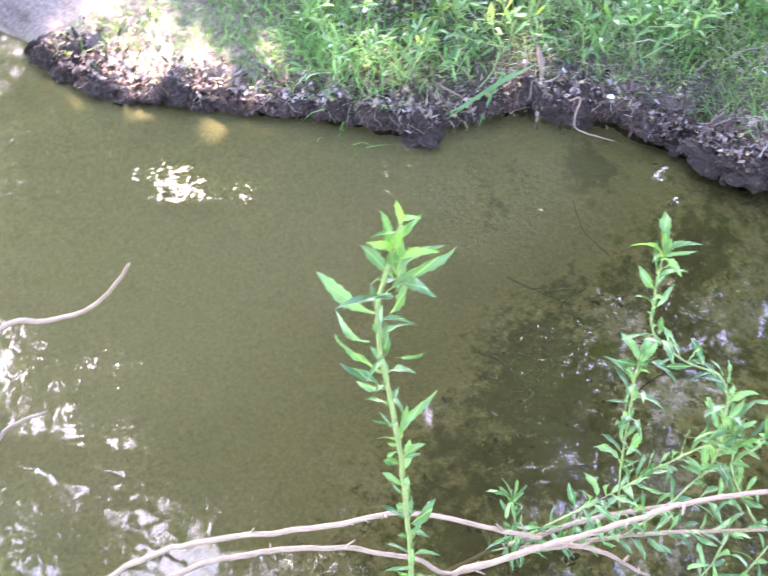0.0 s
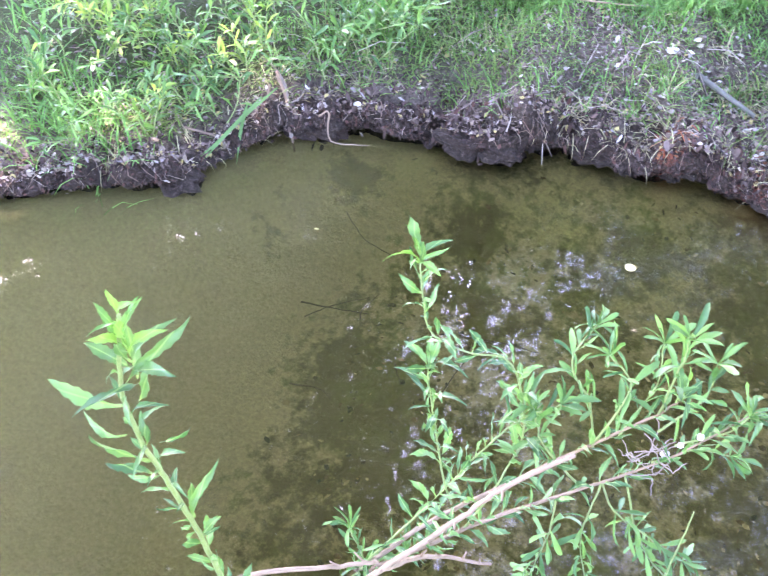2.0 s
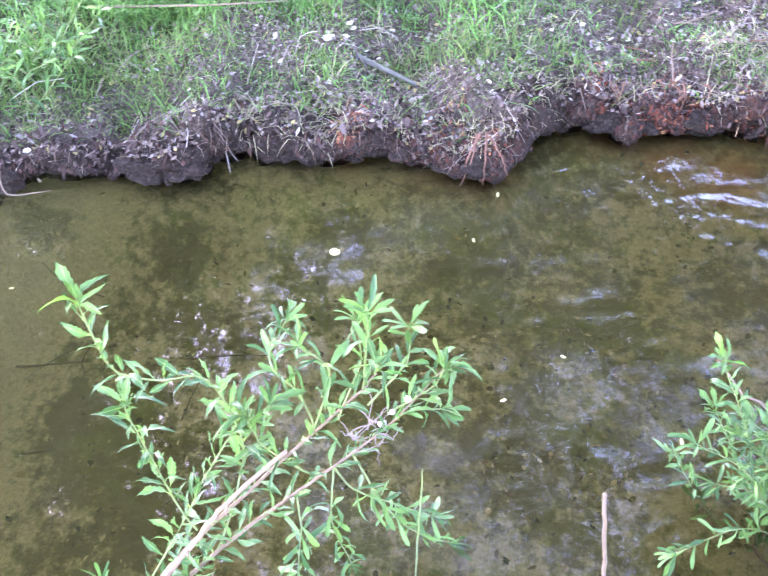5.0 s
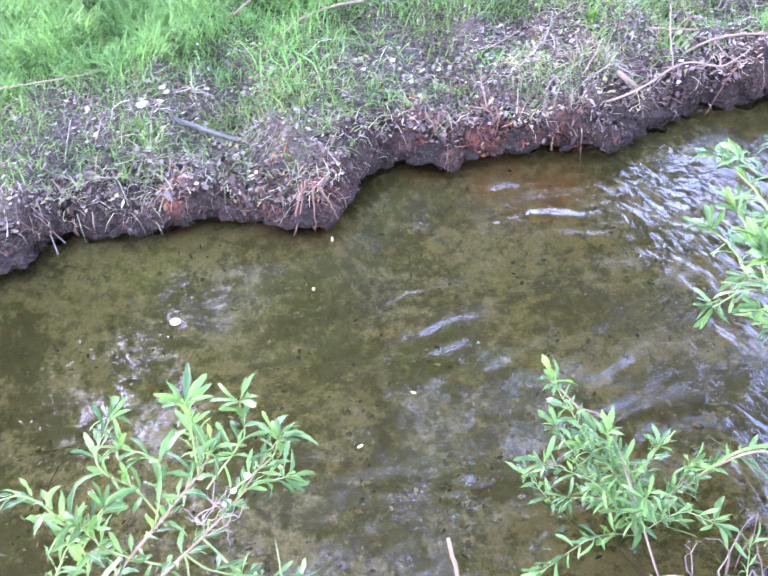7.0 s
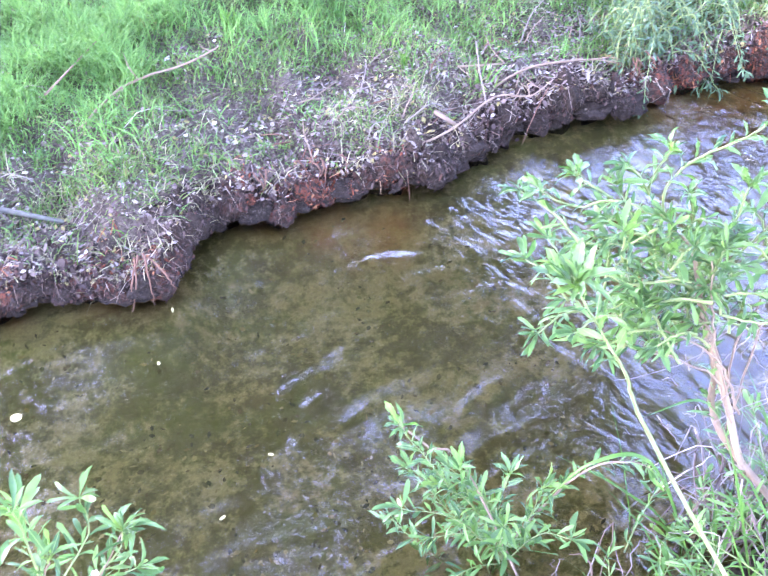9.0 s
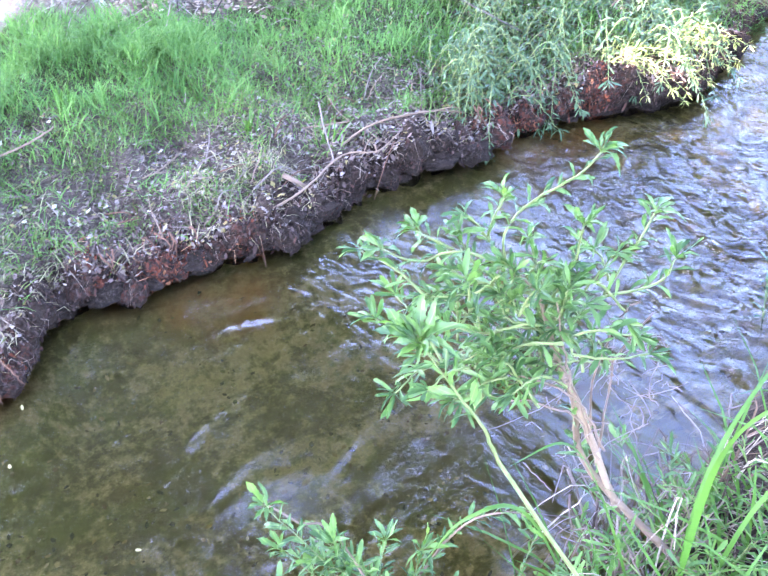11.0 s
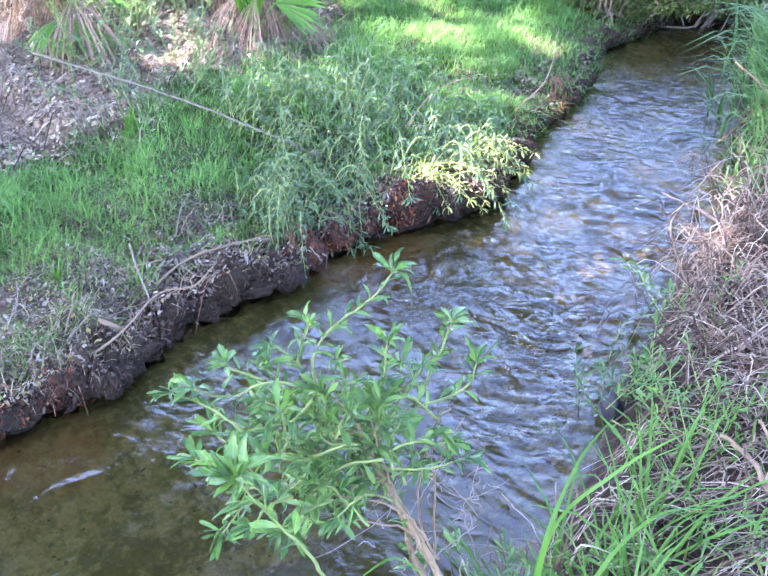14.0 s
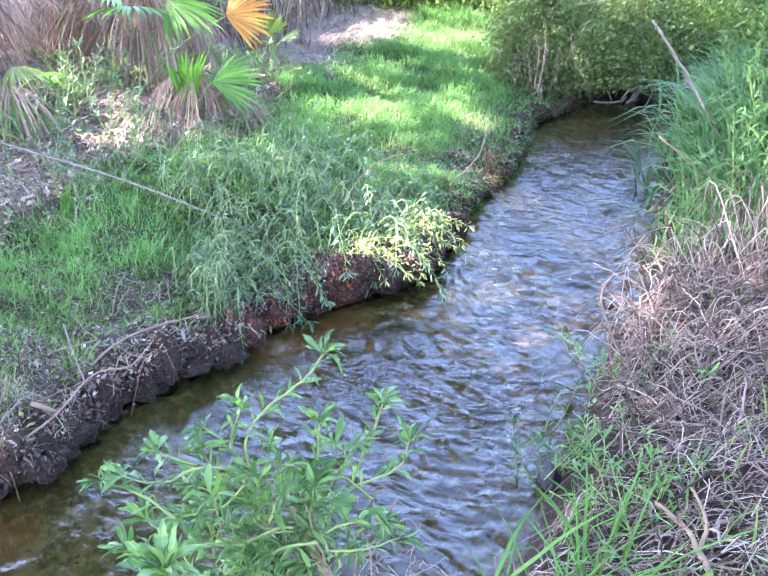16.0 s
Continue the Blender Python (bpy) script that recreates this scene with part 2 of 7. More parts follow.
GREY_STICK = woody("weathered_stick", (0.035, 0.036, 0.028), (0.11, 0.105, 0.085))
STONE = woody("black_stone", (0.008, 0.008, 0.010), (0.03, 0.03, 0.035), 0.5, 20.0)

# ---------------------------------------------------------------- mesh helpers


def mesh_of(name, verts, tris, mats, smooth=False, floats=None):
    """One mesh from arrays of corners and triangles."""
    verts, tris = np.asarray(verts, np.float32).reshape(-1, 3), np.asarray(tris, np.int32).reshape(-1, 3)
    me = bpy.data.meshes.new(name)
    me.vertices.add(len(verts))
    me.vertices.foreach_set("co", verts.ravel())
    me.loops.add(tris.size)
    me.loops.foreach_set("vertex_index", tris.ravel())
    me.polygons.add(len(tris))
    me.polygons.foreach_set("loop_start", np.arange(0, tris.size, 3, dtype=np.int32))
    me.polygons.foreach_set("use_smooth", np.full(len(tris), smooth))
    for key, values in (floats or {}).items():
        me.attributes.new(key, "FLOAT", "POINT").data.foreach_set("value", np.asarray(values, np.float32).ravel())
    me.materials.append(mats)
    me.update(calc_edges=True)
    me.validate()
    return me


def part(name, me, parent, label=""):
    ob = new(name, me)
    ob.parent = parent
    return tagged(ob, label)


def thing(name, base, label, category, group="", kind=""):
    ob = new(name)
    ob.empty_display_size = 0.05
    ob.location = base
    return tagged(ob, label, category, group, kind)


def under(parent, me_name, verts, tris, mat, label="", smooth=False):
    """A part whose corners are given in the world, hung under a thing."""
    v = np.asarray(verts, float).reshape(-1, 3) - np.array(parent.matrix_basis.translation)
    return part(me_name, mesh_of(me_name, v, tris, mat, smooth), parent, label)


def value_noise(x, y, seed=0):
    """Smooth noise from 0 to 1 on a unit lattice."""
    xi, yi = np.floor(x).astype(np.int64), np.floor(y).astype(np.int64)
    u, v = x - xi, y - yi
    u, v = u * u * (3 - 2 * u), v * v * (3 - 2 * v)

    def cell(a, b):
        h = (a * 374761393 + b * 668265263 + seed * 974711) & 0x7FFFFFFF
        h = ((h ^ (h >> 13)) * 1274126177) & 0x7FFFFFFF
        return ((h ^ (h >> 16)) & 0xFFFF) / 65535.0

    return (cell(xi, yi) * (1 - u) + cell(xi + 1, yi) * u) * (1 - v) + (cell(xi, yi + 1) * (1 - u) + cell(xi + 1, yi + 1) * u) * v


def fbm(x, y, octaves=4, seed=0):
    total, amp, norm = 0.0, 1.0, 0.0
    for k in range(octaves):
        total = total + amp * value_noise(x * 2**k + 17.3 * k, y * 2**k - 9.1 * k, seed + k)
        norm, amp = norm + amp, amp * 0.55
    return total / norm


def step(a, b, x):
    t = np.clip((x - a) / (b - a), 0, 1)
    return t * t * (3 - 2 * t)


# ---------------------------------------------------------------- lie of the land

# waterline of the far bank and of the near bank, as x, y
FAR_A = [(-12, -2.4), (-6, 0.3), (-4.2, 1.15), (-3.4, 1.32), (-3.0, 1.36), (-2.6, 1.64), (-2.2, 1.89), (-2.0, 2.0), (-1.9, 2.2),
         (-1.8, 2.38), (-1.6, 2.49), (-1.3, 2.59), (-1.1, 2.54), (-1.0, 2.59), (-0.8, 2.74), (-0.5, 2.72), (-0.3, 2.76), (0.0, 2.69)]
FAR_B = [(0.1, 2.72), (0.2, 2.86), (0.3, 3.0), (0.6, 2.98), (0.8, 3.04), (1.1, 2.99), (1.3, 3.04), (1.55, 3.19), (1.85, 3.25),
         (2.15, 3.23), (2.32, 3.28), (2.42, 3.38), (2.82, 3.34), (3.26, 3.25), (3.5, 3.25), (3.7, 3.41), (3.92, 3.52), (4.36, 3.8),
         (4.75, 3.93), (5.1, 4.1), (5.45, 4.36), (5.8, 4.54), (6.2, 4.62), (7.0, 4.6), (9.8, 5.0), (14, 6.2)]
NEAR = [(-12, -5), (-6, -2.4), (-2.8, -0.85), (-1.7, -0.35), (-0.85, 0.15), (0, 0.5), (0.7, 0.8), (1.4, 1.12), (2.16, 1.5),
        (2.7, 1.72), (2.9, 1.88), (3.28, 2.02), (3.65, 2.22), (4.19, 2.4), (4.56, 2.42), (4.97, 2.73), (5.4, 3.12), (5.87, 3.5),
        (6.6, 4.0), (7.4, 4.2), (9.8, 4.4), (14, 5.2)]
FX, FY = np.array(FAR_A + FAR_B).T
NX, NY = np.array(NEAR).T
RUST = [(2.58, 3.24, 0.2), (2.85, 3.28, 0.14), (0.76, 2.93, 0.16), (1.0, 2.9, 0.12), (0.95, 2.86, 0.12), (0.75, 3.08, 0.16), (0.55, 3.12, 0.16), (-0.1, 2.82, 0.13), (0.05, 2.76, 0.10), (2.45, 3.38, 0.17), (2.3, 3.42, 0.12), (2.95, 3.38, 0.07), (4.6, 3.95, 0.16), (1.05, 3.1, 0.07), (-0.45, 2.8, 0.07)]
ALGAE = [(-1.15, 1.75, 0.42), (-1.0, 1.35, 0.38), (-0.75, 1.05, 0.3), (-1.65, 2.15, 0.16), (-0.95, 2.35, 0.16), (-0.85, 2.05, 0.2), (-0.15, 1.9, 0.35),
         (0.25, 1.65, 0.4), (-0.45, 2.45, 0.2), (0.0, 2.3, 0.25), (0.55, 2.2, 0.3), (1.2, 1.9, 0.3), (0.95, 2.5, 0.2), (-1.5, 2.4, 0.14), (2.2, 2.3, 0.6), (3.1, 2.7, 0.6), (3.9, 3.0, 0.5), (1.7, 1.8, 0.5), (2.6, 2.9, 0.4), (4.5, 3.3, 0.4)]


def far_y(x):
    return np.interp(x, FX, FY)


def near_y(x):
    return np.interp(x, NX, NY)


def lawn_edge(x):
    return np.interp(x, [-3, -1.2, -0.9, -0.4, 0, 0.3, 1.1, 1.45, 1.8, 2.1, 2.5, 4], [0.28, 0.35, 0.55, 0.65, 0.85, 1.0, 1.05, 0.85, 0.65, 0.35, 0.25, 0.1])


def dry_line(x):
    return np.interp(x, [0.0, 0.9, 1.7, 2.15, 2.4, 2.9, 3.4, 3.75, 4.45, 5.0, 5.5, 6.0, 7.0], [4.9, 4.8, 4.75, 4.6, 4.9, 5.15, 5.1, 5.25, 5.8, 5.85, 6.4, 6.4, 7.1])


def blobs(x, y, spots):
    out = 0 * x
    for a, b, r in spots:
        out = np.maximum(out, np.exp(-(((x - a) / r) ** 2 + ((y - b) / r) ** 2)))
    return out


def lie(x, y, lip=False):
    """Height of the ground and its zones; with lip, the top of the crumbling bank face instead of the soil behind it."""
    x, y = np.asarray(x, float), np.asarray(y, float)
    wob = 0.05 * (fbm(x * 9, y * 9, 3, 5) - 0.5)
    s = (y - far_y(x)) * 0.88 + wob
    q = (near_y(x) - y) * 0.85 + 1.6 * wob
    rim = 0.075 + 0.10 * step(0.3, 0.7, fbm(x * 3.1, y * 1.5, 3, 3)) + 0.07 * np.exp(-((x - 3.0) / 0.5) ** 2)
    rim = rim * (1 - 0.45 * step(-0.8, -1.5, x) - 0.3 * step(3.5, 4.0, x))
    clod = ((fbm(x * 8, y * 8, 3, 11) - 0.5) * 0.18 + (fbm(x * 22, y * 22, 2, 12) - 0.5) * 0.08) * np.exp(-np.abs(s - 0.1) / 0.2) * step(0.05, 0.16, s)
    back = step(-0.03, 0.03, s) if lip else step(0.05, 0.13, s)
    far = rim * back - (0.0 if lip else 0.03) * (1 - back) + 0.05 * step(0.05, 0.6, s) + 0.06 * np.clip(s - 0.4, 0, 6) ** 0.9 + 0.05 * (fbm(x * 1.7, y * 1.7, 3, 21) - 0.5) * step(0.1, 0.8, s) + clod
    near = 0.16 * step(-0.02, 0.14, q) + 0.24 * step(0.1, 0.9, q) + 0.05 * np.clip(q - 0.8, 0, 5) + 0.05 * (fbm(x * 3, y * 3, 3, 31) - 0.5) * step(0, 0.3, q)
    inside = np.minimum(-s, -q)
    bed = -0.035 - 0.15 * step(0.0, 0.45, inside) - 0.12 * (step(-0.4, -1.8, x) + step(0.9, 2.6, x)) * step(0.1, 0.6, inside) + 0.035 * (fbm(x * 4, y * 4, 4, 41) - 0.5)
    z = np.where(s > -0.02, far, np.where(q > -0.02, near, bed))
    z = np.where((s > -0.02), np.maximum(z, -0.04), z)
    hill = np.clip(np.hypot(x, y) - 12, 0, 400) * 0.012
    return z + hill, s, q


# ---------------------------------------------------------------- ground and water


def graded(lo, hi, fine, outer):
    mids = np.arange(lo, hi + 1e-6, fine)
    grow = [fine]
    while sum(grow) < outer:
        grow.append(grow[-1] * 1.22)
    out = np.cumsum(grow)
    return np.concatenate([lo - out[::-1], mids, hi + out])


def build_ground():
    xs, ys = graded(-3.3, 6.8, 0.022, 260), graded(-0.4, 5.6, 0.022, 260)
    X, Y = np.meshgrid(xs, ys)
    x, y = X.ravel(), Y.ravel()
    z, s, q = lie(x, y)
    nx, ny = len(xs), len(ys)
    i = (np.arange(ny - 1)[:, None] * nx + np.arange(nx - 1)[None]).ravel()
    tris = np.concatenate([np.stack([i, i + 1, i + nx + 1], 1), np.stack([i, i + nx + 1, i + nx], 1)])
    under_water = step(0.01, -0.02, z)
    rust = np.clip(blobs(x, y, RUST) * (0.5 + fbm(x * 11, y * 11, 3, 51)), 0, 1)
    algae = np.maximum(blobs(x, y, ALGAE), 0.5 * step(-1.5, -0.9, x)) * step(-2.2, -1.7, x) * (0.6 + 0.7 * step(0.3, 0.7, fbm(x * 4 + y, y * 6, 3, 63))) - 0.5 * step(-1.2, -1.7, x)
    n1 = fbm(x * 1.3, y * 1.3, 3, 61)
    turf = step(-0.1, 0.3, s - lawn_edge(x) + 0.5 * (n1 - 0.5)) + step(0.2, 0.6, q) * step(1.6, 0.8, x)
    dry = step(0.0, 0.4, y - dry_line(x) + 0.6 * (n1 - 0.5))
    # sun patch on the left bank, painted into the soil as a paler tone
    dry = np.clip(np.maximum(dry, blobs(x, y, [(-2.95, 1.75, 0.4), (-3.4, 1.65, 0.4)]) * (s > 0.05)), 0, 1)
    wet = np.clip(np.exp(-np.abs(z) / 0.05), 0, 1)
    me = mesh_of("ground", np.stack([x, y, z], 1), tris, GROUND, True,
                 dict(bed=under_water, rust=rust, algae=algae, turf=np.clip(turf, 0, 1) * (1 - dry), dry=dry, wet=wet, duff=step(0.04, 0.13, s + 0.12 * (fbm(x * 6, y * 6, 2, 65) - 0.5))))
    return tagged(new("ground", me), "dark crumbling soil banks and a shallow sandy stream bed", "ground", kind="structure")


def lumps_at(u, w, seed):
    """Distance to the nearest of jittered points on a unit lattice, and that point's own random number."""
    ui, wi = np.floor(u).astype(np.int64), np.floor(w).astype(np.int64)
    best, own = np.full(np.shape(u), 9.0), np.zeros(np.shape(u))
    for a in (-1, 0, 1):
        for b in (-1, 0, 1):
            h = ((ui + a) * 73856093 ^ (wi + b) * 19349663 ^ seed * 83492791) & 0x7FFFFFFF
            h = ((h ^ (h >> 13)) * 1274126177) & 0x7FFFFFFF
            j, k = (h & 0x3FF) / 1023.0, ((h >> 10) & 0x3FF) / 1023.0
            d = np.hypot(ui + a + j - u, wi + b + k - w)
            own = np.where(d < best, ((h >> 20) & 0xFF) / 255.0, own)
            best = np.minimum(best, d)
    return best, own


def build_bank_face():
    """The undercut face of crumbling clods along the far waterline."""
    x0 = np.arange(-3.4, 6.7, 0.02)
    y0 = far_y(x0) - 0.05 * (fbm(x0 * 9, far_y(x0) * 9, 3, 5) - 0.5) / 0.88
    d = np.r_[0, np.cumsum(np.hypot(np.diff(x0), np.diff(y0)))]
    L = np.arange(0, d[-1], 0.0085)
    px, py = np.interp(L, d, x0), np.interp(L, d, y0)
    soft = np.ones(17) / 17
    tx, ty = (np.convolve(np.pad(np.gradient(k), 8, "edge"), soft, "valid") for k in (px, py))
    ln = np.hypot(tx, ty)
    nx, ny = -ty / ln, tx / ln
    rim = lie(px + nx * 0.15, py + ny * 0.15)[0]
    top = lie(px + nx * 0.24, py + ny * 0.24)[0]
    w = np.linspace(0, 1, 44)
    knots = [0, 0.12, 0.22, 0.38, 0.55, 0.74, 1.0]
    o = np.interp(w, knots, [0.05, 0.05, 0.03, -0.012, 0.005, 0.07, 0.24])[None] + 0 * L[:, None]
    rise = np.interp(w, knots, [0, 0, 0.2, 0.62, 0.95, 1.05, 1.0])
    base = np.interp(w, knots, [-0.06, -0.005, 0.01, 0.0, 0.0, 0.0, -0.035])
    last = np.interp(w, [0, 0.74, 1.0], [0, 0, 1])
    z = base[None] + rise[None] * (rim[:, None] * (1 - last[None]) + top[:, None] * last[None])
    do, dz = np.gradient(o, axis=1), np.gradient(z, axis=1)
    size = np.hypot(do, dz) + 1e-9
    run = np.cumsum(size, axis=1)
    U = np.repeat(L[:, None], len(w), 1)
    bold = 0.65 + 0.8 * step(0.7, 1.2, px) * step(2.7, 2.2, px) - 0.25 * step(-0.8, -1.5, px)
    warp = 0.5 * fbm(U * 6, run * 6, 2, 301)
    f1, own = lumps_at(U * 7.5 + warp, run * 8 + warp, 31)
    f2, _ = lumps_at(U * 19 + 2 * warp, run * 19, 37)
    f3, _ = lumps_at(U * 42 + 3 * warp, run * 42, 39)
    out = bold[:, None] * (0.115 * np.clip(0.75 - f1, 0, 1) * (0.25 + own) - 0.03) + 0.026 * (0.55 - f2) + 0.012 * (0.5 - f3) + 0.036 * (fbm(U * 34, run * 34, 3, 41) - 0.5) + 0.05 * (fbm(U * 3, run * 0.5, 2, 47) - 0.5)
    out = out * np.interp(w, [0, 0.1, 0.7, 0.93, 1], [0.2, 0.6, 1, 0.35, 0])[None]
    o, z = o - out * dz / size, z + out * do / size
    X, Y = px[:, None] + nx[:, None] * o, py[:, None] + ny[:, None] * o
    x, y = X.ravel(), Y.ravel()
    m = len(w)
    i = (np.arange(len(L) - 1)[:, None] * m + np.arange(m - 1)[None]).ravel()
    tris = np.concatenate([np.stack([i, i + m, i + m + 1], 1), np.stack([i, i + m + 1, i + 1], 1)])
    rust = np.clip(blobs(x, y, RUST) * (0.45 + 1.1 * fbm(x * 11, y * 11, 3, 51)), 0, 1)
    duff = np.repeat(np.interp(w, [0, 0.6, 0.85], [0, 0, 1])[None], len(L), 0) * step(0.35, 0.6, fbm(U * 9, run * 9, 2, 53) + 0.2 * step(-1.5, -2.2, px)[:, None])
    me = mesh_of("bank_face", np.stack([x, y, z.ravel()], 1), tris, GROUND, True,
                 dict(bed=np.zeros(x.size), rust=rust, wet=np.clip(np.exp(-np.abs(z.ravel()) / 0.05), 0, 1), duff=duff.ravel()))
    return tagged(new("bank_face", me), "undercut bank face of dark crumbling soil clods", "bank", kind="structure"), np.stack([X, Y, z], 2)


def build_water():
    xs = np.concatenate([np.arange(-11, -3.6, 0.25), np.arange(-3.6, 0.8, 0.014), np.arange(0.8, 6.2, 0.0095), np.arange(6.2, 7.8, 0.03), np.arange(7.8, 13, 0.25)])
    m = 190
    v = np.linspace(0, 1, m)
    lo, hi = near_y(xs) - 0.12, far_y(xs) + 0.09
    X = np.repeat(xs[:, None], m, 1)
    Y = lo[:, None] + (hi - lo)[:, None] * v[None]
    # coordinates along and across the current
    even = np.linspace(-11, 13, 481)
    middle = np.convolve(np.pad((near_y(even) + far_y(even)) / 2, 12, "edge"), np.ones(25) / 25, "valid")
    centre, slope = np.interp(X, even, middle), np.interp(X, even, np.gradient(middle, even))
    long_ = np.hypot(1, slope)
    across = (Y - centre) / long_
    along = np.interp(X, even, np.r_[0, np.cumsum(np.hypot(np.diff(even), np.diff(middle)))]) + across * slope / long_
    fast = step(1.8, 2.6, X) * step(5.7, 4.7, X)
    mid = step(-0.7, 0.5, X) * (1 - fast) * (1 - 0.5 * step(0.7, 1.1, X))
    wx, wy = 1.6 * fbm(X * 2.6, Y * 2.6, 2, 151), 1.6 * fbm(X * 2.6, Y * 2.6, 2, 157)

    def ridge(u, w, octaves, seed):
        return 1 - np.abs(2 * fbm(u, w, octaves, seed) - 1) * 1.6

    # crossing wavelets where the stream quickens
    chop = 0.0085 * fbm(along * 8 + wx, across * 4.5 + wy, 2, 131) + 0.0062 * ridge(along * 11 + across * 5 + wy, across * 7 - along * 2 + wx, 2, 139) + 0.0042 * fbm(along * 25 - across * 6 + 2 * wx, across * 12 + wy, 2, 137)
    swirl = 0.5 + step(0.35, 0.65, fbm(X * 1.4, Y * 1.8, 2, 167))
    # drawn out folds along the current below the rapid
    fold = ridge(along * 1.5 + wx, across * 7 + 0.9 * wy + 0.35 * np.sin(along * 3), 3, 141) * step(0.4, 0.66, fbm(X * 1.9, Y * 2.8, 2, 147))
    threads = fbm(along * 3 + 2 * wx, across * 21 + 2 * wy, 2, 173)
    slack = fbm(along * 5 + wx, across * 12 + wy, 3, 71)
    wake = 0.0
    for c0, c1, c2, c3 in ((2.05, 0.28, 0.2, 2.2), (1.75, 0.2, 0.5, 1.4), (2.3, 0.14, 0.4, 1.9), (1.55, 0.32, 0.3, 1.1), (2.62, 0.12, 0.5, 2.0)):
        wake = wake + np.exp(-(((Y - (c0 + c1 * (X - 0.3) + 0.04 * np.sin(X * 6 + c0 * 9) + 0.03 * wx)) / 0.028) ** 2)) * step(c2, c2 + 0.25, X) * step(c3, c3 - 0.4, X)
    wake = wake * step(0.35, 0.62, fbm(X * 2.6, Y * 5, 2, 163))
    Z = 2.5 * fast * swirl * (chop - 0.011) + mid * (0.0045 * (slack - 0.5) + 0.0028 * fold + 0.0001 * wake + 0.0042 * threads) + 0.0010 * (slack - 0.5)
    n = len(xs)
    i = (np.arange(n - 1)[:, None] * m + np.arange(m - 1)[None]).ravel()
    tris = np.concatenate([np.stack([i, i + m, i + m + 1], 1), np.stack([i, i + m + 1, i + 1], 1)])
    murk = np.clip(step(-0.9, -2.0, X + 0.35 * (fbm(X * 2, Y * 2, 3, 95) - 0.5)) + 0.15 * step(5.0, 5.8, X), 0, 1)
    me = mesh_of("water", np.stack([X.ravel(), Y.ravel(), Z.ravel()], 1), tris, WATER, True,
                 dict(flow=(0.008 + 0.22 * mid * (0.3 + 0.9 * fold) + 0.3 * step(0.9, 1.5, X) * (1 - fast) + fast + 0.25 * step(4.8, 5.6, X)).ravel(), murk=murk.ravel(), depth=(np.clip(0.25 * step(-0.3, 0.8, X) + 0.75 * step(0.9, 2.6, X), 0, 1) * step(0.0, 0.35, far_y(X) - Y)).ravel()))
    return tagged(new("water", me), "clear shallow olive brown stream water with gentle ripples", "water", kind="structure")


ground = build_ground()
bank_face, FACE = build_bank_face()
water = build_water()


def height(x, y):
    return lie(x, y, True)[0]


rng = np.random.default_rng(7)

# ---------------------------------------------------------------- kinds of things


def tube(points, r0, r1, sides=6, smooth_steps=4, kink=0.0):
    """Corners and triangles of a tapered round stem through the points."""
    P = np.asarray(points, float)
    if len(P) > 2 and smooth_steps > 1:
        ext = np.vstack([2 * P[0] - P[1], P, 2 * P[-1] - P[-2]])
        out = []
        for k in range(1, len(ext) - 2):
            for u in np.linspace(0, 1, smooth_steps, endpoint=False):
                a, b, c, d = ext[k - 1 : k + 3]
                out.append(0.5 * (2 * b + (c - a) * u + (2 * a - 5 * b + 4 * c - d) * u * u + (3 * b - a - 3 * c + d) * u**3))
        P = np.array(out + [P[-1]])
    if kink:
        P = P + rng.normal(0, kink, P.shape)
    T = np.gradient(P, axis=0)
    T /= np.linalg.norm(T, axis=1, keepdims=True) + 1e-9
    ref = np.where(np.abs(T[:, 2:]) > 0.9, [[1.0, 0, 0]], [[0, 0, 1.0]])
    A = np.cross(T, ref)
    A /= np.linalg.norm(A, axis=1, keepdims=True) + 1e-9
    B = np.cross(T, A)
    rad = np.linspace(r0, r1, len(P))[:, None, None]
    ang = np.linspace(0, 2 * np.pi, sides, endpoint=False)
    ring = P[:, None] + rad * (np.cos(ang)[None, :, None] * A[:, None] + np.sin(ang)[None, :, None] * B[:, None])
    verts = np.vstack([ring.reshape(-1, 3), P[:1], P[-1:]])
    tris, n = [], len(P)
    for k in range(n - 1):
        for j in range(sides):
            a, b = k * sides + j, k * sides + (j + 1) % sides
            tris += [(a, b, b + sides), (a, b + sides, a + sides)]
    for j in range(sides):
        tris += [(n * sides, (j + 1) % sides, j), (n * sides + 1, (n - 1) * sides + j, (n - 1) * sides + (j + 1) % sides)]
    return verts, np.array(tris), P


def joined(pieces):
    V, F, k = [], [], 0
    for v, t in pieces:
        V.append(v)
        F.append(np.asarray(t) + k)
        k += len(v)
    return np.vstack(V), np.vstack(F)


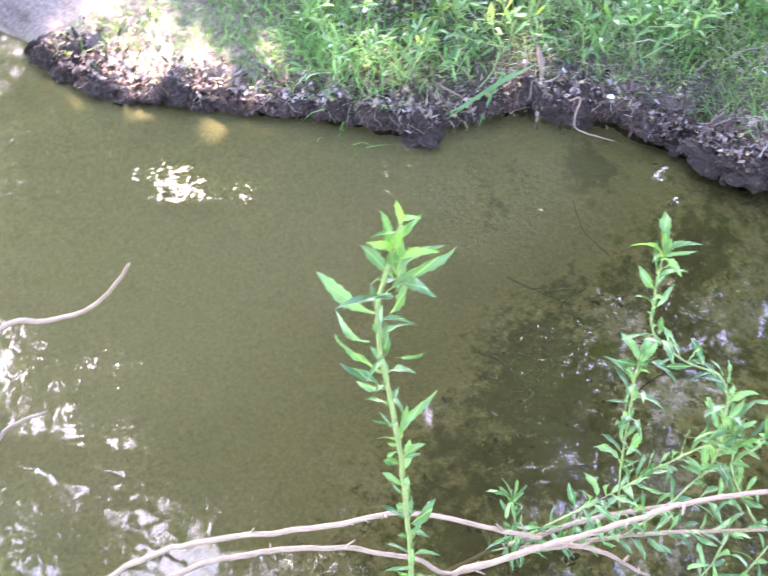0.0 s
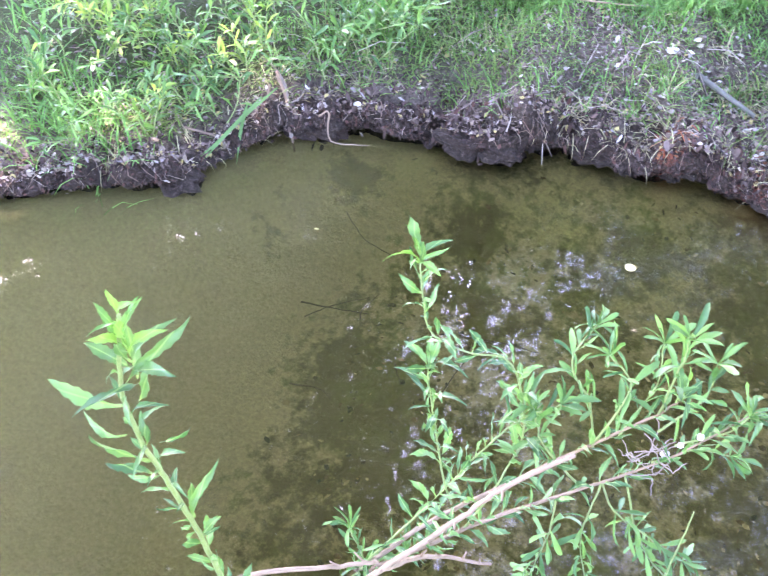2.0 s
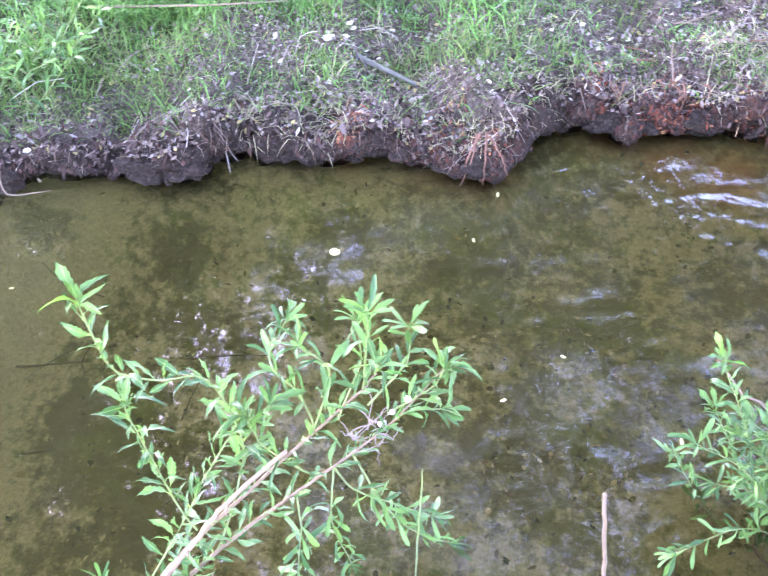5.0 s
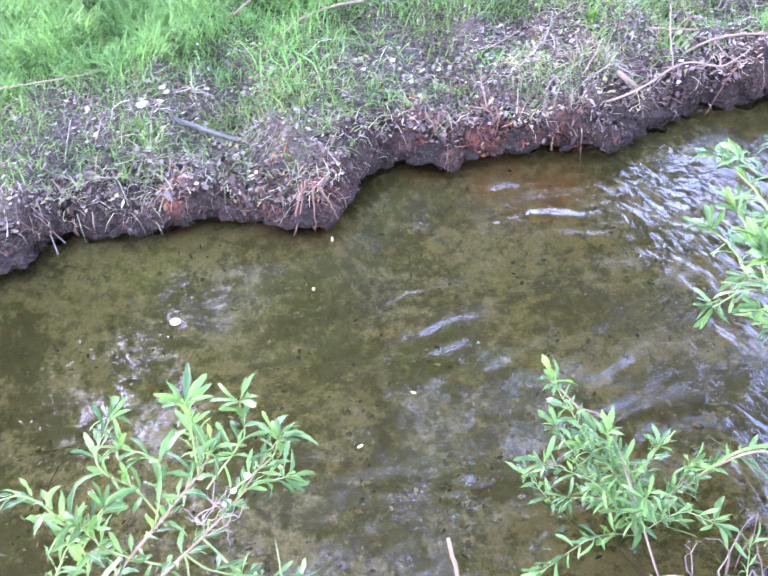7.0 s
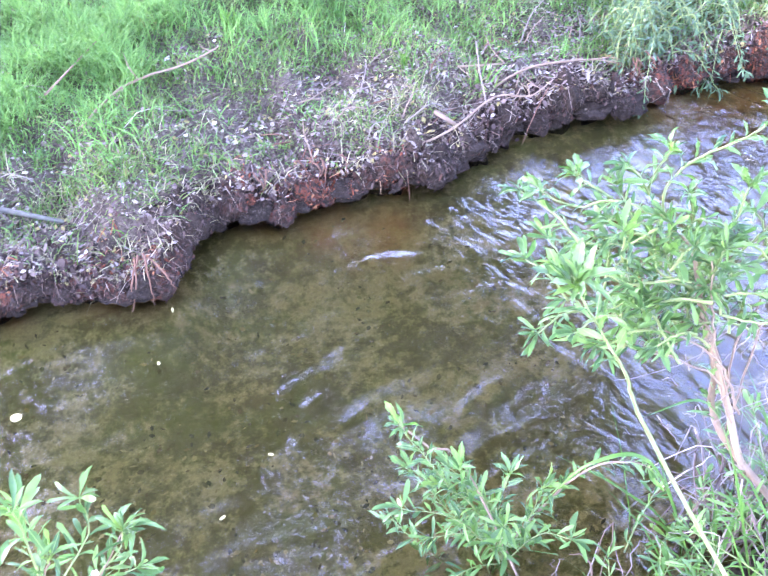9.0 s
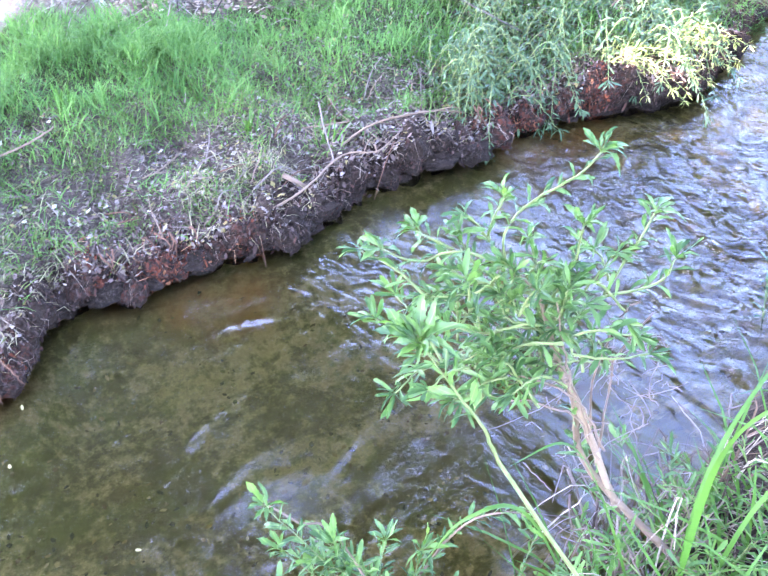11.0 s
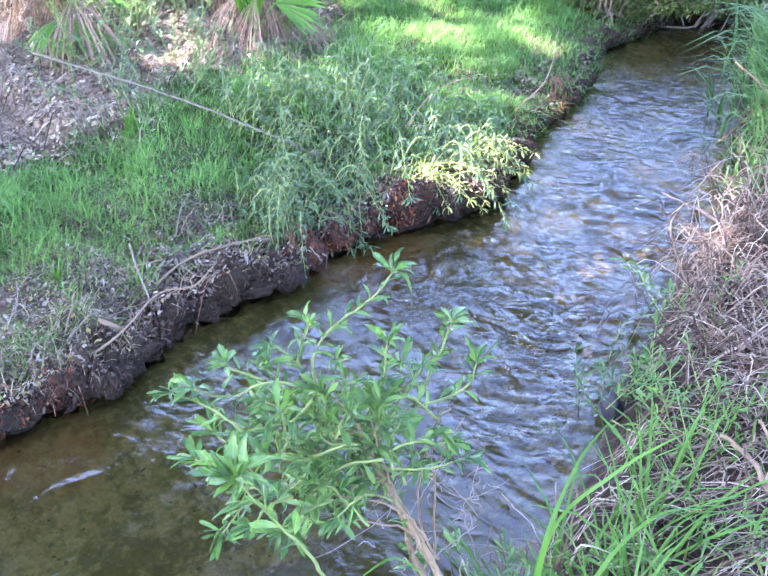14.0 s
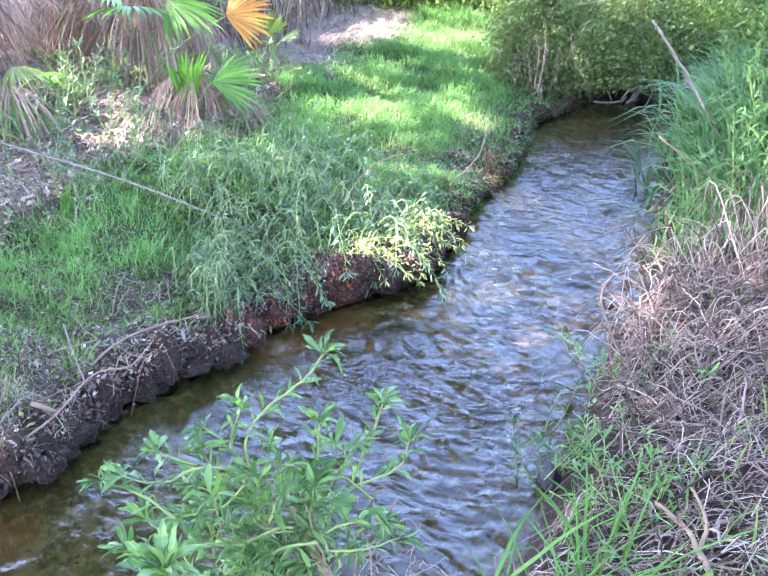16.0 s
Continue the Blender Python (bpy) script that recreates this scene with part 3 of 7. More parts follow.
def lance(width=0.2, fold=0.25, droop=0.25, wave=0.0, twist=0.0):
    """A folded leaf, widest beyond its middle, one unit long along +x."""
    u = np.array([0, 0.12, 0.28, 0.45, 0.62, 0.77, 0.89, 0.97, 1.0])
    w = width * np.array([0.06, 0.16, 0.36, 0.54, 0.66, 0.65, 0.47, 0.2, 0.02])
    z = -droop * u**2 + 0.12 * u
    mid = np.stack([u - 0.25 * abs(droop) * u**3, wave * np.sin(u * 4.5), z], 1)
    a = twist * u
    le = mid + np.stack([0 * u, w * np.cos(a), w * np.sin(a) + fold * w * 1.6 + 0.02 * np.sin(u * 13)], 1)
    ri = mid + np.stack([0 * u, -w * np.cos(a), -w * np.sin(a) + fold * w * 1.6 - 0.02 * np.sin(u * 11 + 1)], 1)
    verts = np.stack([le, mid, ri], 1).reshape(-1, 3)
    tris = []
    for k in range(len(u) - 1):
        q = 3 * k
        tris += [(q, q + 1, q + 4), (q, q + 4, q + 3), (q + 1, q + 2, q + 5), (q + 1, q + 5, q + 4)]
    return verts, np.array(tris)


LANCES = [lance(0.14, 0.25, 0.15), lance(0.125, 0.45, 0.45, 0.03, 0.4), lance(0.15, 0.15, -0.12, -0.03, -0.3), lance(0.11, 0.55, 0.75, 0.05, 0.6), lance(0.135, 0.35, 0.3, -0.04, -0.6), lance(0.155, 0.25, 0.55, 0.02, 0.2), lance(0.105, 0.7, 0.25, -0.06, 0.9)]


def toothed(width, fold, droop, wave, twist):
    """A stalked leaf with a wavy, shallowly toothed margin, one unit long along +x."""
    u = np.linspace(0, 1, 15)
    w = width * np.interp(u, [0, 0.15, 0.32, 0.55, 0.75, 0.9, 1.0], [0.05, 0.12, 0.4, 0.66, 0.6, 0.32, 0.015])
    w = w * (1 + 0.13 * np.where(np.arange(15) % 2, 1, -1) * (u > 0.35))
    mid = np.stack([u - 0.25 * abs(droop) * u**3, wave * np.sin(u * 4.5), 0.14 * u - droop * u**2], 1)
    a = twist * u
    lift = fold * w * 1.5
    le = mid + np.stack([0 * u, w * np.cos(a), w * np.sin(a) + lift + 0.03 * np.sin(u * 15)], 1)
    ri = mid + np.stack([0 * u, -w * np.cos(a), -w * np.sin(a) + lift - 0.03 * np.sin(u * 13 + 1)], 1)
    tris = []
    for k in range(14):
        q = 3 * k
        tris += [(q, q + 1, q + 4), (q, q + 4, q + 3), (q + 1, q + 2, q + 5), (q + 1, q + 5, q + 4)]
    return np.stack([le, mid, ri], 1).reshape(-1, 3), np.array(tris)


LEAF_MESHES = [mesh_of("leaf", v, t, LEAF, True) for v, t in (toothed(0.165, 0.25, 0.2, 0.0, 0.0), toothed(0.15, 0.4, 0.5, 0.04, 0.5), toothed(0.175, 0.15, -0.1, -0.05, -0.4), toothed(0.13, 0.5, 0.8, 0.07, 0.7),
                                                             toothed(0.16, 0.35, 0.35, -0.06, -0.7), toothed(0.175, 0.25, 0.6, 0.03, 0.3), toothed(0.14, 0.6, 0.3, -0.08, 1.0))]


YOUNG_LEAF = leafy("young_willow_leaf", (0.036, 0.115, 0.018), (0.115, 0.215, 0.045), 0.4, 0.4, per_object=True, spec=0.3, tint=(1.0, 1.15, 0.6))
YOUNG_MESHES = []
for me in LEAF_MESHES:
    YOUNG_MESHES.append(me.copy())
    YOUNG_MESHES[-1].materials[0] = YOUNG_LEAF


def leaf_frame(base, along, up, size):
    a = Vector(along).normalized()
    s = Vector(up).cross(a)
    s = s.normalized() if s.length > 1e-4 else Vector((0, 1, 0))
    n = a.cross(s)
    m = Matrix((a, s, n)).transposed().to_4x4()
    return Matrix.Translation(base) @ m @ Matrix.Diagonal((size, size, size, 1))


def shoot_leaves(path, spacing, size, spread=0.9, bare=0.25, tuft=4, up=0.35):
    """Places of leaves set spirally along a shoot, with a tuft at its tip."""
    P = np.asarray(path)
    d = np.r_[0, np.cumsum(np.linalg.norm(np.diff(P, axis=0), axis=1))]
    total, out, phase = d[-1], [], rng.uniform(0, 6.28)
    k = bare * total
    while k < total:
        c = np.array([np.interp(k, d, P[:, a]) for a in range(3)])
        e = np.array([np.interp(min(k + 0.02, total), d, P[:, a]) for a in range(3)])
        b = np.array([np.interp(max(k - 0.02, 0), d, P[:, a]) for a in range(3)])
        t = (e - b) / (np.linalg.norm(e - b) + 1e-9)
        side = np.cross(t, [0.3, 0.2, 1])
        side /= np.linalg.norm(side) + 1e-9
        other = np.cross(t, side)
        phase += 2.4 + rng.normal(0, 0.25)
        o = np.cos(phase) * side + np.sin(phase) * other
        along = o * spread + t * (0.55 + 0.5 * k / total) + np.array([0, 0, up * rng.uniform(0.2, 1)]) + rng.normal(0, 0.2, 3)
        out.append((c, along, size * rng.uniform(0.65, 1.15) * (1 - 0.25 * k / total), rng.normal(0, 0.35, 3) + [0, 0, 1]))
        k += spacing * rng.uniform(0.7, 1.3)
    t = P[-1] - P[-2]
    t = t / (np.linalg.norm(t) + 1e-9)
    for j in range(tuft):
        a = j * 2.4 + phase
        o = np.array([np.cos(a), np.sin(a), 0])
        out.append((P[-1], t * rng.uniform(0.4, 1.1) + o * rng.uniform(0.4, 1.1), size * rng.uniform(0.55, 1.05), rng.normal(0, 0.4, 3) + [0, 0, 1]))
    return out


def coarser(leaf):
    """The same leaf with every second cross section left out."""
    v = leaf[0].reshape(-1, 3, 3)[::2].reshape(-1, 3)
    return v, leaf[1][: 4 * (len(v) // 3 - 1)]


COARSE = [coarser(k) for k in LANCES]


def leaf_soup(places, shapes=COARSE):
    """Many leaves joined into one mesh."""
    pieces = []
    for k, (c, along, size, up) in enumerate(places):
        v, t = shapes[int(rng.integers(len(shapes)))]
        m = np.array(leaf_frame(c, along, up, size))
        pieces.append((v @ m[:3, :3].T + m[:3, 3], t))
    return joined(pieces)


def leafy_plant(name, label, base, shoots, spacing, size, r=0.004, spread=0.9, most=300, stem_mat=None, group="plants on the near bank", bare=0.25, tuft=5):
    """A plant of several leafy shoots: each stem and each leaf is a part of its own."""
    ob = thing(name, base, label, "plant", group)
    count = 0
    rest = []
    for k, pts in enumerate(shoots):
        v, t, path = tube(pts, r * (1.3 if k < 1 or (k < 2 and len(stem_mat or []) > 2) else 0.4), r * 0.22, 6, 5, 0.001)
        under(ob, "stem", v, t, (stem_mat or [STEM])[min(k, len(stem_mat or [1]) - 1)], smooth=True)
        places = shoot_leaves(path, spacing, size, spread, bare, tuft)
        for j, (c, along, s, up) in enumerate(places):
            if count < most:
                young = len(places) - j <= tuft // 2 and k % 2 == 0
                leaf = new("leaf", (YOUNG_MESHES if young else LEAF_MESHES)[int(rng.integers(len(LEAF_MESHES)))])
                leaf.parent = ob
                leaf.matrix_basis = Matrix.Translation(-Vector(base)) @ leaf_frame(c, along, up, s)
                count += 1
            else:
                rest.append((c, along, s, up))
    if rest:
        v, t = leaf_soup(rest)
        tagged(under(ob, "leaves", v, t, LEAF_J, smooth=True), kind="stuff")
    return ob


def blade_arrays(x, y, z, length, width, lean, curl=0.6, heading=None):
    """Grass blades: three bent segments each."""
    n = len(x)
    az = rng.uniform(0, 2 * np.pi, n) if heading is None else heading + rng.normal(0, 0.5, n)
    L, w = length, width
    d = np.stack([np.cos(az), np.sin(az), 0 * az], 1)
    sde = np.stack([-np.sin(az + rng.normal(0, .6, n)), np.cos(az), 0 * az], 1)
    verts = np.empty((n, 7, 3))
    p = np.stack([x, y, z - 0.01], 1)
    tilt = lean * rng.uniform(0.2, 1.4, n)
    for k in range(3):
        hw = (w * (0.5, 0.45, 0.3)[k])[:, None]
        verts[:, 2 * k], verts[:, 2 * k + 1] = p + sde * hw, p - sde * hw
        p = p + (L / 3)[:, None] * (d * np.sin(tilt)[:, None] + np.array([0, 0, 1]) * np.cos(tilt)[:, None])
        tilt = tilt + curl * rng.uniform(0.2, 1.2, n)
    verts[:, 6] = p
    f = np.array([(0, 1, 3), (0, 3, 2), (2, 3, 5), (2, 5, 4), (4, 5, 6)])
    tris = (np.arange(n)[:, None, None] * 7 + f[None]).reshape(-1, 3)
    return verts.reshape(-1, 3), tris


def scatter(n, x0, x1, y0, y1, density):
    """Random places kept by a density from 0 to 1."""
    x, y = rng.uniform(x0, x1, n), rng.uniform(y0, y1, n)
    keep = rng.uniform(0, 1, n) < density(x, y)
    return x[keep], y[keep]


def grass(name, label, n, area, density, length, width, lean, mat, curl=0.6):
    x, y = scatter(n, *area, density)
    z = height(x, y)
    k = len(x)
    tuft = 0.55 + 0.9 * step(0.3, 0.7, fbm(x * 5, y * 5, 2, 171))
    v, t = blade_arrays(x, y, z, length * tuft * rng.uniform(0.5, 1.25, k), width * rng.uniform(0.7, 1.3, k), lean, curl)
    return tagged(new(name, mesh_of(name, v, t, mat, True)), label, "grass", kind="stuff")


def flakes(name, label, n, area, density, size, mat, lift=0.006, tilt=0.35, at=None):
    """Small curled bits lying on the ground, or at given places, joined."""
    if at is None:
        x, y = scatter(n, *area, density)
        z = height(x, y) + lift
    else:
        x, y, z = at.T
    k = len(x)
    az, a = rng.uniform(0, 6.28, k), size * rng.uniform(0.4, 1.5, k)
    w = a * rng.uniform(0.25, 0.7, k)
    d = np.stack([np.cos(az), np.sin(az), rng.normal(0, tilt, k)], 1)
    s = np.stack([-np.sin(az), np.cos(az), rng.normal(0, tilt, k)], 1)
    c = np.stack([x, y, z], 1)
    up = np.array([0, 0, 1.0])
    V = np.empty((k, 6, 3))
    V[:, 0] = c - d * a[:, None] / 2
    V[:, 1] = c - d * a[:, None] / 8 + s * w[:, None] / 2 + up * (a * 0.15)[:, None]
    V[:, 2] = c - d * a[:, None] / 8 - s * w[:, None] / 2 + up * (a * 0.1)[:, None]
    V[:, 3] = c + d * a[:, None] / 4 + s * w[:, None] / 2.3 + up * (a * 0.12)[:, None]
    V[:, 4] = c + d * a[:, None] / 4 - s * w[:, None] / 2.3
    V[:, 5] = c + d * a[:, None] / 2 + up * (a * 0.2)[:, None]
    f = np.array([(0, 2, 1), (1, 2, 4), (1, 4, 3), (3, 4, 5)])
    return tagged(new(name, mesh_of(name, V.reshape(-1, 3), (np.arange(k)[:, None, None] * 6 + f[None]).reshape(-1, 3), mat)), label, "litter", kind="stuff")


def straws(name, label, n, area, density, size, mat, lift=0.008, width=0.0024):
    """Thin dry stems lying on the ground, slightly arched."""
    x, y = scatter(n, *area, density)
    k = len(x)
    L, az, w = size * rng.uniform(0.4, 1.6, k), rng.uniform(0, 6.28, k), width * rng.uniform(0.6, 1.4, k)
    d = np.stack([np.cos(az), np.sin(az)], 1)
    sd = np.stack([-np.sin(az), np.cos(az), 0 * az], 1)
    V = np.empty((k, 6, 3))
    arch = rng.uniform(0, 0.25, k) * L
    for j, u in enumerate((-0.5, 0.05, 0.5)):
        px, py = x + d[:, 0] * L * u + arch * 0.3 * (j == 1), y + d[:, 1] * L * u
        c = np.stack([px, py, np.maximum(height(px, py), 0.0) + lift + (arch if j == 1 else 0.3 * arch * rng.uniform(0, 1, k))], 1)
        V[:, 2 * j], V[:, 2 * j + 1] = c + sd * w[:, None] / 2, c - sd * w[:, None] / 2 + [0, 0, 0.001]
    f = np.array([(0, 1, 3), (0, 3, 2), (2, 3, 5), (2, 5, 4)])
    return tagged(new(name, mesh_of(name, V.reshape(-1, 3), (np.arange(k)[:, None, None] * 6 + f[None]).reshape(-1, 3), mat)), label, "litter", kind="stuff")


def on_face(n, low, high):
    """Random places on the bank face between two of its profile lines, just proud of it."""
    i, j = rng.integers(2, FACE.shape[0] - 2, n), rng.integers(low, high, n)
    along_, up_ = FACE[i + 1, j] - FACE[i - 1, j], FACE[i, j + 1] - FACE[i, j - 1]
    out = np.cross(along_, up_)
    out /= np.linalg.norm(out, axis=1, keepdims=True) + 1e-9
    return FACE[i, j] + out * 0.004


def draped(name, label, n, low, high, rows, width, mat):
    """Fibres and thin roots draped down over the bank face."""
    i, j = rng.integers(40, FACE.shape[0] - 40, n), rng.integers(low, high, n)
    drift, span = rng.normal(0, 5, n), rng.integers(rows // 2, rows, n)
    V = np.empty((n, 8, 3))
    for k in range(4):
        ii, jj = (i + drift * k / 3 * 1.5).astype(int), np.maximum(j - span * k // 3, 3)
        c = FACE[ii, jj]
        out = np.cross(FACE[ii + 1, jj] - FACE[ii - 1, jj], FACE[ii, jj + 1] - FACE[ii, jj - 1])
        out /= np.linalg.norm(out, axis=1, keepdims=True) + 1e-9
        side = FACE[ii + 1, jj] - FACE[ii - 1, jj]
        side /= np.linalg.norm(side, axis=1, keepdims=True) + 1e-9
        c = c + out * rng.uniform(0.004, 0.014, n)[:, None]
        w = (width * rng.uniform(0.5, 1.5, n) * (1, 0.9, 0.7, 0.3)[k])[:, None]
        V[:, 2 * k], V[:, 2 * k + 1] = c + side * w, c - side * w
    f = np.array([(0, 1, 3), (0, 3, 2), (2, 3, 5), (2, 5, 4), (4, 5, 7), (4, 7, 6)])
    return tagged(new(name, mesh_of(name, V.reshape(-1, 3), (np.arange(n)[:, None, None] * 8 + f[None]).reshape(-1, 3), mat)), label, "roots", kind="stuff")


def stick(label, pts, r0, r1, mat, name="fallen_stick", group="fallen sticks", drop=True, twigs=0):
    """A dead stick lying on the ground, with side twigs."""
    P = [(x, y, float(height(x, y)) + z) for x, y, z in pts] if drop else pts
    v, t, path = tube(P, r0, r1, 6, 5, min(0.003, 0.2 * r0))
    base = Vector(P[0])
    ob = thing(name, base, label, "stick", group)
    under(ob, "stem", v, t, mat, smooth=True)
    for k in range(twigs):
        c = path[int(len(path) * rng.uniform(0.25, 0.9))]
        e = c + rng.normal(0, 1, 3) * [0.07, 0.07, 0.03] + [0, 0, 0.015]
        v, t, _ = tube([c, (c + e) / 2 + rng.normal(0, 0.008, 3), e], r1 * 0.9, r1 * 0.4, 5, 3)
        under(ob, "side_twig", v, t, mat, smooth=True)
    return ob


def leaf_cloud(centre, radii, clumps, per, size, hollow=0.5, keep=None, shapes=None, rough_edge=0.35):
    """Leaves in uneven clumps within an ellipsoid."""
    n = clumps * per
    dirs = rng.normal(0, 1, (clumps, 3))
    dirs /= np.linalg.norm(dirs, axis=1, keepdims=True)
    rad = (hollow + (1 - hollow) * rng.uniform(0, 1, clumps) ** 0.5) * (1 + rng.normal(0, rough_edge * 0.4, clumps))
    cl = np.asarray(centre) + dirs * rad[:, None] * np.asarray(radii)
    spread = np.min(radii) * 0.16
    c = np.repeat(cl, per, 0) + rng.normal(0, 1, (n, 3)) * [spread, spread, spread * 0.7]
    if keep is not None:
        c = c[keep(c)]
    n = len(c)
    a = rng.normal(0, 1, (n, 3)) - [0, 0, 0.3]
    a /= np.linalg.norm(a, axis=1, keepdims=True)
    b = np.cross(a, rng.normal(0, 1, (n, 3)))
    b /= np.linalg.norm(b, axis=1, keepdims=True) + 1e-9
    s = (size * rng.uniform(0.6, 1.4, n))[:, None]
    V = np.stack([c, c + a * s * 0.45 + b * s * 0.22, c + a * s, c + a * s * 0.45 - b * s * 0.22], 1)
    f = np.array([(0, 3, 2), (0, 2, 1)])
    return V.reshape(-1, 3), (np.arange(n)[:, None, None] * 4 + f[None]).reshape(-1, 3)


# places on the ground that the sun reaches through gaps in the crowns: x, y, z, radius
SUNLIT = [(-2.78, 1.86, 0.2, 0.27), (-3.05, 1.76, 0.2, 0.27), (-3.35, 1.66, 0.2, 0.24), (-2.6, 2.1, 0.25, 0.14), (-2.75, 1.95, 0.25, 0.18), (-2.4, 2.38, 0.35, 0.2), (-2.1, 2.65, 0.35, 0.14),
          (3.55, 3.22, 0.15, 0.27), (3.3, 3.38, 0.2, 0.14), (5.05, 4.75, 0.35, 0.2), (4.6, 5.0, 0.35, 0.16), (5.7, 5.6, 0.5, 0.2), (6.0, 6.4, 0.5, 0.28), (6.6, 5.6, 0.7, 0.2),
          (2.9, 5.95, 0.5, 0.2), (4.2, 6.2, 0.7, 0.15), (3.3, 6.0, 0.6, 0.15), (3.6, 6.8, 0.9, 0.2), (6.8, 7.2, 0.8, 0.9), (2.9, 5.55, 0.3, 0.2), (4.3, 4.6, 0.35, 0.12), (4.75, 5.3, 0.4, 0.2), (4.3, 5.4, 0.4, 0.16), (5.3, 5.2, 0.4, 0.2), (5.4, 6.1, 0.5, 0.22), (4.9, 5.9, 0.45, 0.2), (6.3, 6.0, 0.5, 0.2), (5.3, 6.7, 0.5, 0.25), (3.9, 4.3, 0.3, 0.08), (5.9, 6.9, 0.5, 0.25)]


dapple = random.Random(5)
SUNLIT += [(dapple.uniform(4.1, 6.6), dapple.uniform(4.5, 6.4), 0.4, dapple.uniform(0.0, 0.09)) for k in range(52)]
SUNLIT.append((-2.22, 1.2, 0.0, 0.0))


def shades(c):
    """False for leaves that would stand between the sun and a sunlit place."""
    ok = np.ones(len(c), bool)
    s = np.array(TO_SUN)
    for x, y, z, r in SUNLIT:
        g = c - s * ((c[:, 2] - z) / s[2])[:, None]
        d = np.hypot(g[:, 0] - x, g[:, 1] - y)
        ok &= (d > 0.06 + r * (0.8 + 0.4 * fbm(g[:, 0] * 5, g[:, 1] * 5, 2, 99))) | (value_noise(c[:, 0] * 7, c[:, 1] * 7, 103) > 0.82)
    # open sky over the lower pool
    ok &= np.hypot((c[:, 0] + 5.7) / 1.3, (c[:, 1] + 0.25) / 0.9) > 0.8 + 0.4 * fbm(c[:, 0] * 2, c[:, 1] * 2, 2, 105)
    # ragged gaps whose sunlight falls behind the near bank
    g = c - s * (c[:, 2] / s[2])[:, None]
    ok &= ~((g[:, 1] < -1.3) & (c[:, 0] < -1.2) & (fbm(c[:, 0] * 1.1, c[:, 1] * 1.1, 3, 107) > 0.5))
    ok &= ~((c[:, 0] > -0.3) & (c[:, 2] > 4) & (fbm(c[:, 0] * 1.5, c[:, 1] * 1.5, 3, 109) > 0.57))
    return ok


def tree(label, foot, lean, crown, radii, clumps, per, size, girth=0.16, mat=None, keep=None):
    """A tree: tapered trunk, limbs and an uneven crown of many small leaves."""
    base = Vector((foot[0], foot[1], float(height(foot[0], foot[1])) - 0.05))
    ob = thing("tree", base, label, "tree", "trees round the stream")
    top = np.array(crown, float)
    mid = np.array(base) * 0.5 + top * 0.5 + np.array([*lean, 0])
    v, t, path = tube([np.array(base), mid, top], girth, girth * 0.3, 10, 8, 0.02)
    under(ob, "trunk", v, t, BARK, smooth=True)
    for k in range(7):
        c = path[int(len(path) * rng.uniform(0.45, 0.95))]
        e = top + rng.normal(0, 0.55, 3) * np.array(radii)
        v, t, _ = tube([c, (c + e) / 2 + [0, 0, 0.2], e], girth * 0.35, girth * 0.08, 7, 5, 0.015)
        under(ob, "limb", v, t, BARK, smooth=True)
    v, t = leaf_cloud(crown, radii, clumps, per * 13 // 20, size * 1.24, 0.35, keep or shades)
    tagged(under(ob, "crown", v, t, mat or LEAF_DARK), kind="stuff")
    return ob


def bush(name, label, foot, radii, clumps, per, size, mat, stems=8, lift=0.5, group="shrubs", keep=None, stem_mat=None):
    base = Vector((foot[0], foot[1], float(height(foot[0], foot[1])) - 0.02))
    ob = thing(name, base, label, "shrub", group)
    c = np.array(base) + [0, 0, radii[2] * lift]
    for k in range(stems):
        e = c + rng.normal(0, 0.45, 3) * np.array(radii)
        e[2] = max(e[2], base.z + 0.1)
        v, t, _ = tube([np.array(base) + rng.normal(0, 0.05, 3) * [1, 1, 0], (np.array(base) + e) / 2 + rng.normal(0, 0.08, 3), e], 0.012, 0.004, 6, 5, 0.006)
        under(ob, "stem", v, t, stem_mat or TWIG, smooth=True)
    v, t = leaf_cloud(c, radii, clumps, per * 13 // 20, size * 1.22, 0.3, keep or (lambda q: q[:, 2] > 0.03))
    tagged(under(ob, "foliage", v, t, mat), kind="stuff")
    return ob


